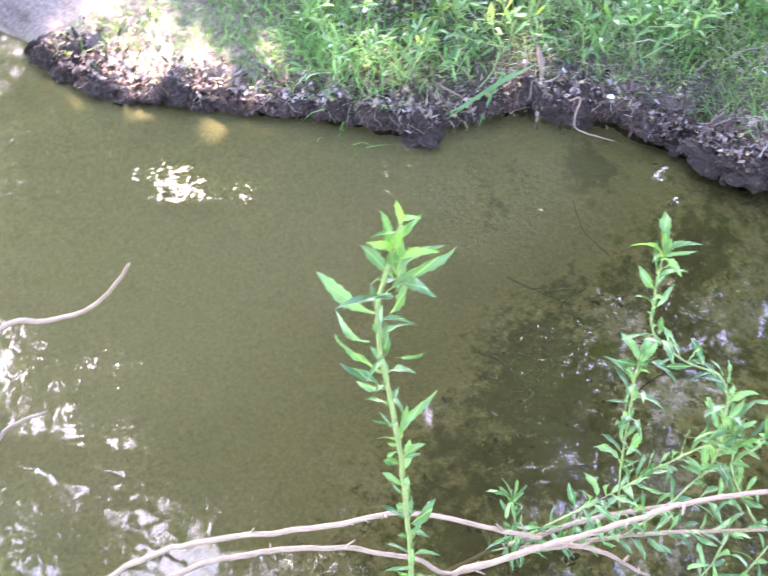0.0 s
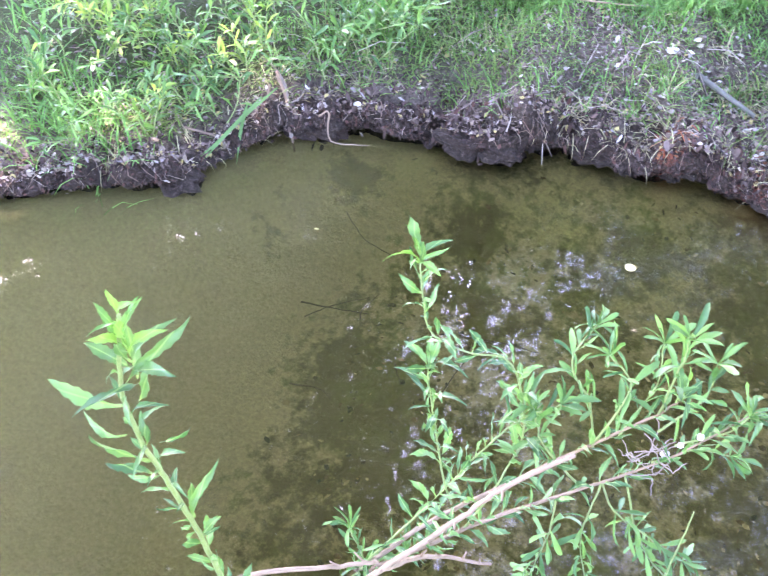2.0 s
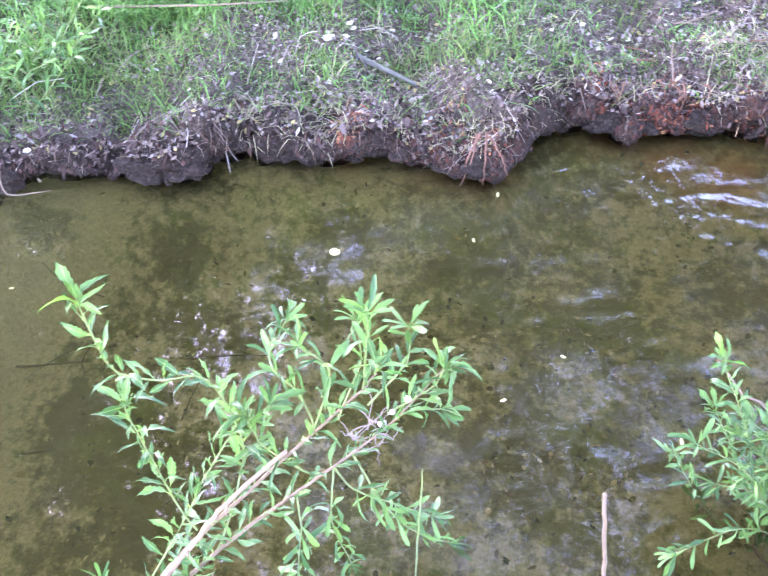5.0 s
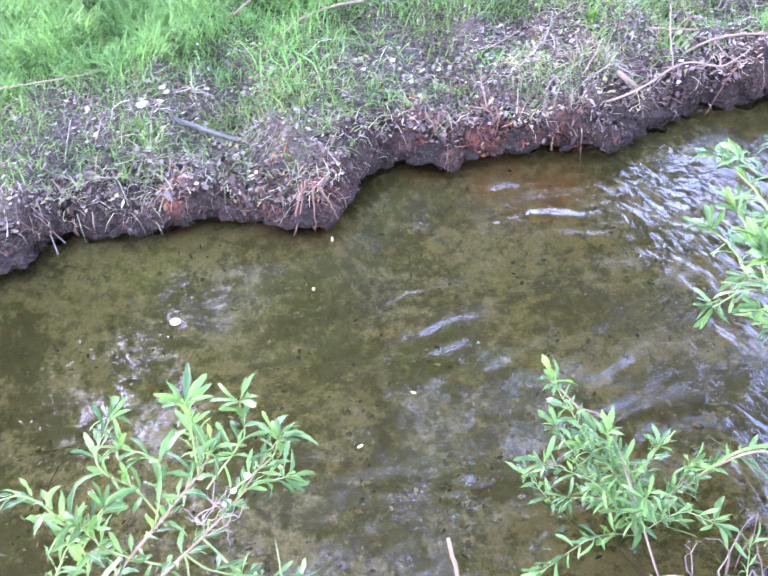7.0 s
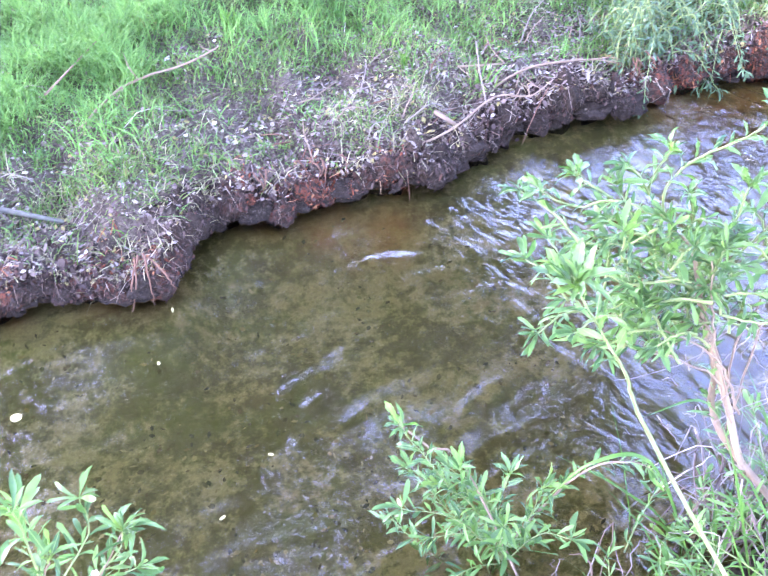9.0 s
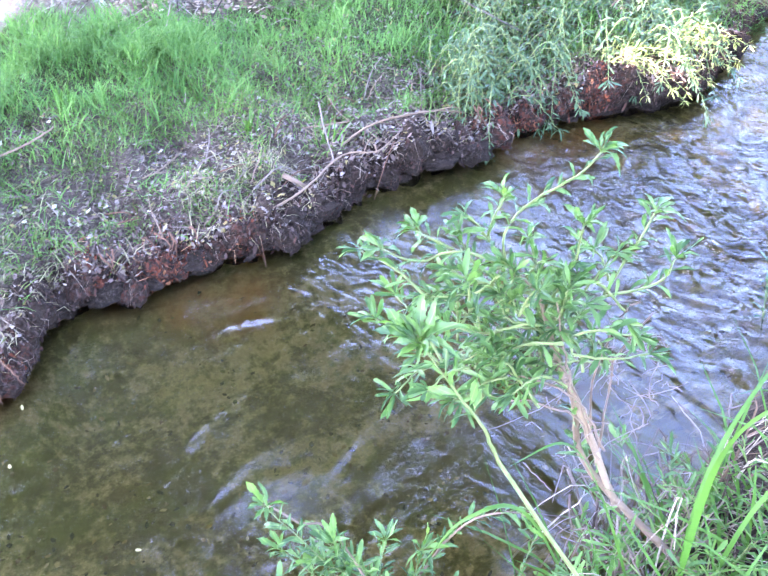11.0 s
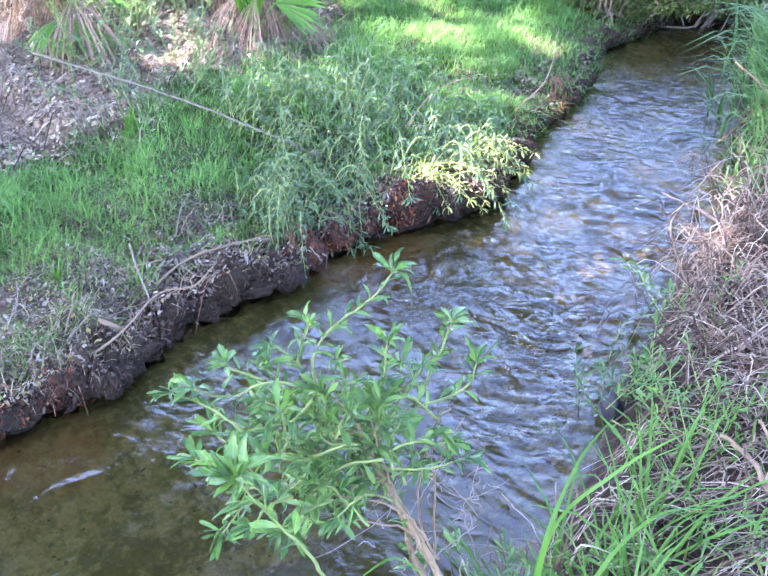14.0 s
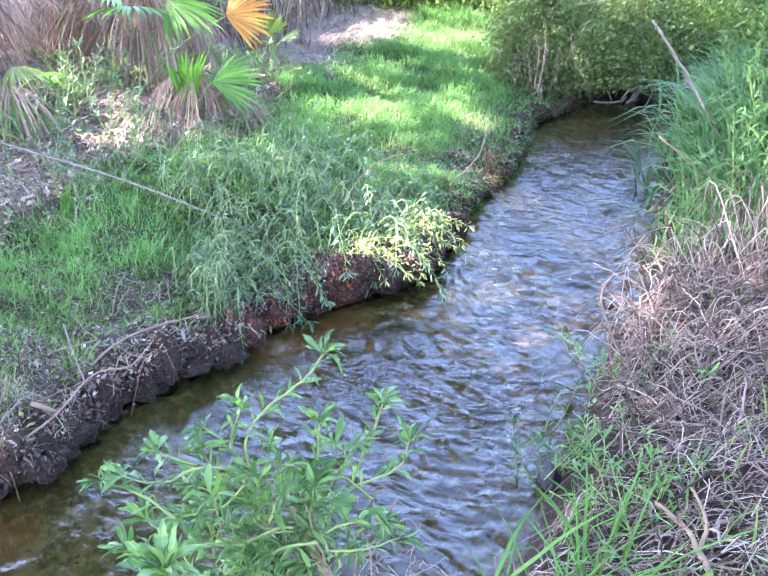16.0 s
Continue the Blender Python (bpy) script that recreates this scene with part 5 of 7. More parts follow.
for k in range(46):
    b0 = np.array([1.45, 1.36, 0.62]) + rng.normal(0, 1, 3) * [0.1, 0.06, 0.13]
    e = b0 + rng.normal(0, 1, 3) * [0.08, 0.05, 0.07]
    v, t, _ = tube([b0, (b0 + e) / 2 + rng.normal(0, 0.015, 3), e], 0.0017, 0.001, 4, 4, 0.002)
    under(tall_bush, "dead_twig", v, t, DEAD, "thin dry brown twig")
rosette = [(1.02, 1.13, 0.75), (0.96, 1.18, 0.91), (0.9, 1.22, 1.03), (0.85, 1.25, 1.13)]
leafy_plant("willow_shoot", "single green shoot ending in a wide rosette of leaves", (1.3, 0.75, 0.15), [[(1.3, 0.75, 0.15)] + rosette, rosette[-2:]], 0.03, 0.098, 0.0045,
            stem_mat=[STEM], most=300, bare=0.82, tuft=14)

# ---------------------------------------------------------------- sedge, reeds and dead stems on the near bank


def blade_clump(name, label, foot, n, length, width, lean, mat, spread=0.1, curl=0.5, heading=None, group="clumps on the near bank"):
    base = Vector((foot[0], foot[1], float(height(foot[0], foot[1]))))
    ob = thing(name, base, label, "grass", group)
    x, y = foot[0] + rng.normal(0, spread, n), foot[1] + rng.normal(0, spread, n)
    v, t = blade_arrays(x, y, height(x, y), length * rng.uniform(0.5, 1.2, n), width * rng.uniform(0.7, 1.3, n), lean, curl, heading)
    single = n if n <= 80 else 40
    for k in range(single):
        under(ob, "blade", v[7 * k : 7 * k + 7], t[:5], mat, smooth=True)
    if n > single:
        tagged(under(ob, "grass_mass", v[7 * single :], t[: 5 * (n - single)], mat, smooth=True), kind="stuff")
    return ob


for x, y, n, L in ((2.15, 1.2, 36, 0.46), (1.9, 1.12, 30, 0.5), (2.45, 1.35, 26, 0.4), (1.7, 0.98, 28, 0.5), (1.45, 0.98, 22, 0.5), (1.3, 1.15, 26, 0.42), (1.62, 1.25, 24, 0.5)):
    blade_clump("sedge_clump", "bright green sedge clump with arching blades", (x, y), n, L, 0.011, 0.5, SEDGE, 0.09, 0.45)


def ribbon(points, width, mat, parent):
    """One long arching blade, folded along its middle."""
    _, _, P = tube(points, 0.001, 0.001, 3, 8)
    T = np.gradient(P, axis=0)
    side = np.cross(T, [0, 0, 1.0])
    side /= np.linalg.norm(side, axis=1, keepdims=True) + 1e-9
    u = np.linspace(0, 1, len(P))
    w = (width * np.minimum(1, 3 * (u + 0.15)) * (1 - u**3) * 0.5)[:, None]
    v = np.stack([P + side * w + [0, 0, 0.002], P, P - side * w + [0, 0, 0.002]], 1).reshape(-1, 3)
    t = []
    for j in range(len(P) - 1):
        q = 3 * j
        t += [(q, q + 1, q + 4), (q, q + 4, q + 3), (q + 1, q + 2, q + 5), (q + 1, q + 5, q + 4)]
    return under(parent, "blade", v, t, mat, smooth=True)


ob = thing("sedge_clump", (1.45, 1.0, 0.0), "sedge clump with long arching blades beside the willow", "grass", "clumps on the near bank")
for pts, wide in (([(1.42, 0.98, 0.1), (1.47, 1.02, 0.72), (1.57, 0.94, 0.96), (1.71, 0.83, 1.11)], 0.016),
                  ([(1.3, 1.1, 0.0), (1.14, 1.22, 0.47), (0.99, 1.26, 0.51), (0.88, 1.29, 0.34)], 0.014),
                  ([(1.45, 1.0, 0.1), (1.55, 1.1, 0.5), (1.72, 1.16, 0.72), (1.92, 1.2, 0.78)], 0.013),
                  ([(1.38, 1.02, 0.1), (1.3, 1.15, 0.5), (1.2, 1.2, 0.72), (1.06, 1.22, 0.7)], 0.013),
                  ([(1.5, 0.98, 0.1), (1.66, 1.02, 0.45), (1.85, 1.0, 0.6), (2.05, 0.95, 0.55)], 0.013)):
    ribbon(pts, wide, SEDGE, ob)
for x, y, n, wide, long_, lean in ((4.9, 2.42, 420, 0.009, 0.36, 0.7), (5.3, 2.68, 300, 0.012, 0.45, 0.55), (5.7, 2.98, 300, 0.015, 0.5, 0.5), (6.15, 3.25, 300, 0.016, 0.5, 0.5), (6.6, 3.45, 300, 0.016, 0.5, 0.5),
                                    (5.2, 2.4, 260, 0.015, 0.65, 0.55), (5.55, 2.7, 260, 0.018, 0.75, 0.55), (5.9, 2.9, 260, 0.02, 0.8, 0.55), (6.3, 3.1, 260, 0.02, 0.8, 0.55), (4.75, 2.35, 300, 0.007, 0.35, 0.8)):
    blade_clump("reed_clump", "dense green reed grass hanging over the stream", (x, y), n, long_, wide, lean, REED, 0.17, 0.75)


def dead_stems(label, foot, n, reach, tall, group="dry stems on the near bank", erect=0.0, thick=1.0):
    """A tangled heap of dry stems."""
    base = Vector((foot[0], foot[1], float(height(foot[0], foot[1]))))
    ob = thing("brush_heap", base, label, "dead plant", group)
    pieces = []
    for k in range(n):
        a = rng.uniform(0, 6.28)
        p = np.array(base) + [rng.normal(0, reach * 0.4), rng.normal(0, reach * 0.35), 0]
        p[2] = float(height(p[0], p[1]))
        e = p + [np.cos(a) * reach * rng.uniform(0.3, 1), np.sin(a) * reach * rng.uniform(0.3, 1), rng.uniform(-0.05, tall * 0.7)]
        e[2] = max(e[2], 0.02)
        e = e * (1 - erect) + (p + [rng.normal(0, 0.1), rng.normal(0, 0.1), tall * rng.uniform(0.6, 1.3)]) * erect
        m = (p + e) / 2 + np.array([*rng.normal(0, 0.05, 2), rng.uniform(0.02, tall * 0.65)]) * (1.0 if thick < 2 else 0.3)
        v, t, _ = tube([p, m, e], thick * rng.choice([0.0016, 0.002, 0.0026, 0.0034, 0.0048]), 0.0011 * thick, 5, 4, 0.005)
        if k % 6 == 0:
            under(ob, "stem", v, t, DEAD_DARK if thick > 2 else DEAD)
        else:
            pieces.append((v, t))
    v, t = joined(pieces)
    tagged(under(ob, "stem_tangle", v, t, DEAD_DARK if thick > 2 else DEAD), kind="stuff")
    return ob


def straw_mat(x, y):
    return step(0.0, 0.12, near_y(x) - y) * step(2.7, 3.2, x) * step(5.2, 4.5, x) * step(1.5, 0.6, near_y(x) - y)


for lift, n in ((0.02, 1500), (0.06, 1100), (0.12, 700)):
    straws("straw_mat", "matted pale dry stems on the near bank", n, (2.7, 5.2, 0.6, 3.0), straw_mat, 0.2, DEAD_DARK, lift, 0.004)
for x, y, n, r, h in ((3.55, 1.85, 120, 0.42, 0.34), (3.2, 1.62, 70, 0.36, 0.24), (4.05, 2.1, 110, 0.4, 0.4), (4.4, 2.05, 90, 0.4, 0.5), (3.0, 1.3, 50, 0.35, 0.14), (3.7, 1.4, 55, 0.4, 0.22), (2.6, 1.2, 40, 0.3, 0.1), (4.9, 2.2, 50, 0.35, 0.42), (1.5, 1.2, 55, 0.3, 0.5), (1.75, 1.3, 50, 0.3, 0.4), (1.05, 1.1, 40, 0.25, 0.25)):
    dead_stems("tangled heap of dry pale brown stems", (x, y), n, r, h)

for x, y, n, r, h in ((3.55, 1.8, 26, 0.45, 0.3), (4.1, 2.0, 26, 0.45, 0.4), (3.1, 1.4, 24, 0.4, 0.2), (2.75, 1.05, 20, 0.35, 0.18), (3.6, 1.35, 18, 0.4, 0.2), (4.7, 2.2, 18, 0.4, 0.4)):
    dead_stems("heap of thick broken dry canes", (x, y), n, r, h, thick=2.1)


def weed(label, foot, n, size, tall, mat, spread=0.12, name="leafy_weed", group="weeds", shapes=None):
    """A low plant of several short leafy shoots."""
    base = Vector((foot[0], foot[1], float(height(foot[0], foot[1]))))
    ob = thing(name, base, label, "plant", group)
    places = []
    for k in range(n):
        p = np.array(base) + [*rng.normal(0, spread * 0.5, 2), 0]
        e = p + [*rng.normal(0, spread * 0.6, 2), tall * rng.uniform(0.5, 1.2)]
        v, t, path = tube([p, (p + e) / 2 + rng.normal(0, 0.01, 3), e], 0.003, 0.0015, 5, 4)
        under(ob, "stem", v, t, STEM, smooth=True)
        places += shoot_leaves(path, size * 0.28, size, 1.0, 0.15, 4)
    v, t = leaf_soup(places)
    tagged(under(ob, "foliage", v, t, mat, smooth=True), kind="stuff")
    return ob


for x, y in ((2.7, 1.45), (2.95, 1.6), (3.25, 1.75), (2.5, 1.15), (2.85, 1.2), (3.1, 1.35), (2.2, 0.9), (2.75, 1.72), (2.84, 1.8), (3.5, 1.5), (1.75, 1.2), (1.95, 1.0), (2.15, 1.05), (2.6, 0.95), (1.6, 1.05), (2.9, 0.95), (3.35, 1.2), (3.05, 1.75), (3.4, 1.65), (2.95, 1.45), (3.7, 1.75), (2.6, 1.35), (4.0, 1.9), (3.3, 1.05), (1.25, 1.05), (1.45, 1.12), (1.1, 0.95), (1.55, 0.95), (1.35, 0.9), (1.7, 1.15)):
    if y < 0.62 * x - 0.35 or x > 2.9 and (x * 7.3) % 1 < 0.55:
        continue
    weed("low green weed with narrow leaves on the bank", (x, y), 8, 0.07, 0.17, LEAF_J, 0.2)
for x, y, h in ((5.0, 2.35, 0.5), (5.35, 2.5, 0.65), (5.65, 2.65, 0.8), (5.2, 2.15, 0.6), (5.9, 2.75, 0.9)):
    weed("tall willow shoots among the reeds", (x, y), 9, 0.085, h, LEAF_J, 0.3, name="willow_shoots")
weed("thin leafy weed standing in the water's edge", (2.62, 1.8), 3, 0.06, 0.34, LEAF_GREY, 0.1)
weed("thin leafy weed standing in the water's edge", (2.9, 1.98), 3, 0.055, 0.25, LEAF_GREY, 0.1)

stick("pale bent cane standing at the water's edge", [(3.45, 1.98, 0.0), (3.45, 2.04, 0.02), (3.41, 2.08, 0.22), (3.44, 2.05, 0.42)], 0.005, 0.003, CANE, drop=False)
stick("pale bent cane leaning over the stream", [(3.4, 1.95, 0.1), (3.37, 2.11, 0.39), (3.39, 2.09, 0.53), (3.48, 2.02, 0.72)], 0.005, 0.0025, CANE, drop=False)
stick("thick pale broken branch leaning on the reeds", [(5.66, 2.8, 0.2), (5.51, 2.95, 0.5), (5.35, 3.1, 0.82), (5.18, 3.26, 1.12)], 0.014, 0.009, TWIG, drop=False, twigs=2)
stick("short snapped reed stub", [(5.18, 2.7, 0.25), (5.08, 2.80, 0.39), (4.93, 2.94, 0.56)], 0.008, 0.006, CANE, drop=False)
stick("forked pale dead branch on the bank", [(2.36, 0.88, 0.32), (2.46, 1.02, 0.33), (2.54, 1.12, 0.31), (2.58, 1.26, 0.3)], 0.013, 0.006, CANE, drop=False, twigs=3)
stick("short pale fork of a dead branch", [(2.47, 1.03, 0.33), (2.53, 1.05, 0.36), (2.57, 1.09, 0.38), (2.6, 1.16, 0.42)], 0.008, 0.005, CANE, drop=False)
stick("thin grey stalk standing in the shallows", [(2.05, 1.45, 0.0), (2.04, 1.47, 0.24)], 0.004, 0.003, TWIG)
stick("thin tan stalk standing in the water", [(0.39, 1.0, -0.15), (0.3, 1.0, 0.35), (0.27, 1.0, 0.53), (0.24, 1.0, 0.7)], 0.005, 0.0045, CANE, drop=False)
stick("thin green stalk rising from the water", [(-0.1, 1.15, -0.15), (-0.1, 1.15, 0.24), (-0.1, 1.15, 0.39), (-0.1, 1.15, 0.5)], 0.003, 0.0015, STEM, drop=False)
stick("slender tan cane leaning out of the willow", [(0.86, 1.18, 0.0), (0.75, 1.47, 0.32), (0.67, 1.52, 0.37), (0.6, 1.56, 0.44)], 0.0038, 0.0028, CANE, drop=False)


def lump(name, label, place, size, mat, category, seed, kind="", rough=0.35, fine=3):
    """An uneven rounded body."""
    bm = bmesh.new()
    bmesh.ops.create_icosphere(bm, subdivisions=fine, radius=1)
    for v in bm.verts:
        k = 1 + rough * (noise.fractal(v.co * 1.2 + Vector((seed, 0, 0)), 1.0, 2.0, 4) + 0.4 * noise.noise(v.co * 3.5 + Vector((seed, 3, 0))) + 0.3 * noise.noise(v.co * 9 + Vector((seed, 3, 5))))
        v.co = Vector((v.co.x * size[0], v.co.y * size[1], v.co.z * size[2])) * k
    me = bpy.data.meshes.new(name)
    bm.to_mesh(me)
    bm.free()
    for p in me.polygons:
        p.use_smooth = True
    me.materials.append(mat)
    ob = new(name, me)
    ob.location = place
    return tagged(ob, label, category, kind=kind)


lump("stone", "wet black stone at the water's edge", (2.67, 1.76, 0.03), (0.04, 0.04, 0.07), STONE, "stone", 3)

# ---------------------------------------------------------------- far bank: clods, roots, shrubs, litter

CLOD_MESHES = []
for k in range(7):
    o = lump("soil_clod", "", (0, 0, 0), (0.08, 0.06, 0.05), GROUND, "", 10 + k, rough=0.6, fine=3)
    CLOD_MESHES.append(o.data)
    o.data.polygons.foreach_set("use_smooth", np.zeros(len(o.data.polygons), bool))
    bpy.data.objects.remove(o)
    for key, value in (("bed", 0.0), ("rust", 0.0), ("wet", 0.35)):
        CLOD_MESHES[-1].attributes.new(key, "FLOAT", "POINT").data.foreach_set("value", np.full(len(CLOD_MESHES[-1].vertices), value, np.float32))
x = -3.0
while x < 6.8:
    px = x + rng.normal(0, 0.03)
    py = float(far_y(px)) + 0.045 + rng.normal(0, 0.015)
    big = rng.choice([0.3, 0.4, 0.55, 0.75, 1.0]) * rng.uniform(0.85, 1.15) * (1.0 if px < 0.4 or px > 2.5 else 1.35)
    clod = new("soil_clod", CLOD_MESHES[int(rng.integers(7))])
    clod.parent = ground
    clod.matrix_basis = pose(px, py, 0.02 + 0.012 * big + rng.normal(0, 0.01), *rng.uniform(-25, 25, 2), rng.uniform(-35, 35)) @ Matrix.Diagonal((big * rng.uniform(0.85, 1.25), big * rng.uniform(0.75, 1.1), big * rng.uniform(0.6, 0.9), 1))
    x += rng.uniform(0.1, 0.26)


CRUMB = flaky("soil_crumb", [(0.028, 0.019, 0.015), (0.05, 0.034, 0.028), (0.016, 0.011, 0.009), (0.075, 0.052, 0.043), (0.036, 0.022, 0.018), (0.06, 0.03, 0.022)], 0.85)
flakes("soil_crumbs", "dark crumbs of soil on the broken bank face", 80000, (-3.4, 6.6, 1.1, 5.0), lambda x, y: step(-0.02, 0.0, y - far_y(x)) * step(0.34, 0.12, y - far_y(x)), 0.022, CRUMB, 0.008, 1.0)
flakes("soil_crumbs", "loose dark crumbs clinging to the bank face", 0, (), None, 0.012, CRUMB, tilt=1.0, at=on_face(15000, 8, 38))
stained = on_face(60000, 8, 41)
flakes("rusty_crumbs", "rust red crumbs and fibres on the stained bank face", 0, (), None, 0.016, flaky("rusty_crumb", [(0.15, 0.044, 0.021), (0.08, 0.025, 0.014), (0.22, 0.095, 0.045), (0.11, 0.034, 0.018), (0.04, 0.018, 0.013), (0.03, 0.02, 0.016)]), tilt=0.8, at=stained[rng.uniform(0, 1, len(stained)) < 0.8 * np.clip(1.5 * blobs(stained[:, 0], stained[:, 1], RUST) - 0.5, 0, 1) * step(0.35, 0.6, fbm(stained[:, 0] * 9, stained[:, 1] * 9 + stained[:, 2] * 9, 2, 281))])
flakes("edge_litter", "pale leaf bits caught on the bank face", 0, (), None, 0.018, LITTER, tilt=0.5, at=on_face(9000, 28, 43))
draped("root_fibres", "thin roots and dry stems draped over the bank face", 1300, 22, 40, 16, 0.0013, flaky("draped_fibre", [(0.13, 0.09, 0.066), (0.05, 0.032, 0.024), (0.2, 0.16, 0.125), (0.085, 0.05, 0.036), (0.03, 0.02, 0.016)]))
# larger lumps that have slumped towards the water
for px, py, big in ((1.26, 3.12, 1.7), (1.59, 3.3, 1.1), (1.72, 3.3, 0.9), (1.96, 3.4, 1.3), (2.13, 3.32, 1.2), (2.0, 3.28, 1.1), (2.2, 3.26, 1.1), (1.23, 3.33, 1.2), (2.66, 3.58, 1.3), (2.74, 3.43, 1.0), (0.46, 3.01, 0.9), (0.61, 3.02, 0.8), (0.04, 2.69, 1.0), (1.22, 3.08, 1.1), (0.89, 3.05, 0.9), (0.28, 3.0, 0.9), (-0.42, 2.79, 0.9), (-0.69, 2.77, 0.8), (-1.16, 2.55, 0.9), (-0.95, 2.7, 0.7), (-1.02, 2.58, 1.0), (-1.43, 2.61, 0.8)):
    clod = new("soil_clod", CLOD_MESHES[int(rng.integers(7))])
    clod.parent = ground
    clod.matrix_basis = pose(px, max(py, float(far_y(px)) + 0.015), 0.045 + 0.018 * big, *rng.uniform(-15, 15, 2), rng.uniform(-40, 40)) @ Matrix.Diagonal((big * 1.15, big * 0.9, big * 0.7, 1))


def roots(label, place, n, reach, fall):
    base = Vector(place)
    ob = thing("root_cluster", base, label, "roots", "roots in the bank")
    for k in range(n * 2 // 3):
        a = rng.uniform(-0.9, 0.9)
        p = np.array(base) + [rng.normal(0, 0.05), 0, rng.normal(0, 0.01)]
        e = p + [math.sin(a) * reach, -reach * rng.uniform(0.5, 0.9), -fall * rng.uniform(0.6, 1.1)]
        v, t, _ = tube([p, (p + e) / 2 + [0, -0.03, 0.03] + rng.normal(0, 0.012, 3), e], 0.0045, 0.0016, 6, 5, 0.0022)
        under(ob, "root", v, t, ROOT, smooth=True)
    return ob


roots("rust coloured exposed roots hanging from the bank", (0.02, 2.75, 0.17), 8, 0.12, 0.16)
roots("rust coloured roots in the crumbling bank", (0.55, 3.12, 0.18), 5, 0.08, 0.1)
roots("rust coloured roots in the crumbling bank", (0.78, 3.12, 0.17), 6, 0.07, 0.1)
roots("rust coloured roots at the bank's corner", (2.3, 3.42, 0.18), 8, 0.09, 0.12)
roots("red roots in the eroded bank", (4.62, 4.0, 0.22), 9, 0.1, 0.18)
roots("red roots in the eroded bank", (2.95, 3.45, 0.12), 6, 0.08, 0.1)

# overhanging shrub with narrow grey leaves
shrub_shoots = []
for k in range(190):
    b0 = np.array([rng.uniform(2.2, 3.8), 0, 0.3])
    b0[1] = far_y(b0[0]) + rng.uniform(0.15, 1.4 if b0[0] > 2.5 else 0.6)
    b0[2] = float(height(b0[0], b0[1]))
    a = rng.normal(-1.1, 0.8)
    r_ = rng.uniform(0.25, 0.55)
    r_ *= 0.8
    e = b0 + [math.cos(a) * r_, math.sin(a) * r_ * 0.9, rng.uniform(0.02, 0.26)]
    if b0[0] < 2.42:
        e[1] = max(e[1], far_y(e[0]) + rng.uniform(0.08, 0.2))
        e[0] = max(e[0], 2.2)
    if e[1] < far_y(e[0]) - 0.25:
        e[1] = far_y(e[0]) - 0.25 + rng.uniform(0, 0.1)
    m_ = (b0 + e) / 2 + [0, 0, rng.uniform(0.06, 0.18)]
    e[2] = max(0.04, e[2] - 0.17)
    shrub_shoots.append([tuple(b0), tuple(m_), tuple(e)])
ob = thing("overhanging_shrub", (3.0, 3.75, 0.25), "grey green narrow leaved shrub hanging over the bank", "shrub", "shrubs")
stems, places = [], []
for pts in shrub_shoots:
    v, t, path = tube(pts, 0.0032, 0.0014, 5, 6, 0.003)
    under(ob, "stem", v, t, STEM, smooth=True)
    places += shoot_leaves(path, 0.019, 0.064, 1.0, 0.06, 6)
v, t = leaf_soup(places)
tagged(under(ob, "foliage", v, t, LEAF_GREY, smooth=True), kind="stuff")
# lime sprays in the sun gap, their leaf colour lightened as sunlit
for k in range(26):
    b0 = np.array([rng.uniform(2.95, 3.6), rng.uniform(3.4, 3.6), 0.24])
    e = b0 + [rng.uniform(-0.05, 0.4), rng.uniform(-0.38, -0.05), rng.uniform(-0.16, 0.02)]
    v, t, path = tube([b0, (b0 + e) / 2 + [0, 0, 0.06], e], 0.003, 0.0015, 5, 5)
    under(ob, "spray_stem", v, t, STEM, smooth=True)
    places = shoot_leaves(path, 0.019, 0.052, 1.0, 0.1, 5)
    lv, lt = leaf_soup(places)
    tagged(under(ob, "lime_spray", lv, lt, LEAF_SUNLIT, "yellow green leafy spray, coloured paler as if sunlit", True), kind="stuff")

# fan palms and dry undergrowth
PALM_YELLOW = leafy("yellowing_palm_fan", (0.07, 0.12, 0.02), (0.16, 0.20, 0.045), 0.5, 0.4)


def young_palm(label, foot, fans, skirt, low, spread=0.3, size=0.36):
    """A stemless palm: fans given by hub, heading, radius and opening, over ragged dead leaves."""
    base = Vector((foot[0], foot[1], float(height(foot[0], foot[1]))))
    ob = thing("fan_palm", base, label, "palm", "young fan palms")
    b = np.array(base)
    for hub, way, radius, arc, mat, droop, *turn in fans:
        (fv, ft), (sv, st) = fan((b + rng.normal(0, 0.02, 3) + [0, 0, 0.03], hub), way, radius, max(7, int(arc * 9)), arc, droop, mat is PALM_DRY, *turn)
        under(ob, "fan_leaf", fv, ft, mat, "", True)
        under(ob, "leaf_stalk", sv, st, CANE if mat is PALM_DRY else STEM, smooth=True)
    for k in range(skirt):
        a = rng.uniform(0, 6.28)
        d = np.array([np.cos(a), np.sin(a), 0])
        p1 = b + d * rng.uniform(0.02, spread) + [0, 0, low * rng.uniform(0.3, 1.1)]
        way = d + np.array([*rng.normal(0, 0.5, 2), -rng.uniform(0.3, 1.6)])
        (fv, ft), _ = fan((b, p1), way, size * rng.uniform(0.6, 1.2), int(rng.integers(9, 17)), rng.uniform(0.6, 1.6), rng.uniform(0.2, 0.6), True)
        under(ob, "dead_leaf", fv, ft, PALM_DRY, "withered hanging fan leaf", True)
    return ob


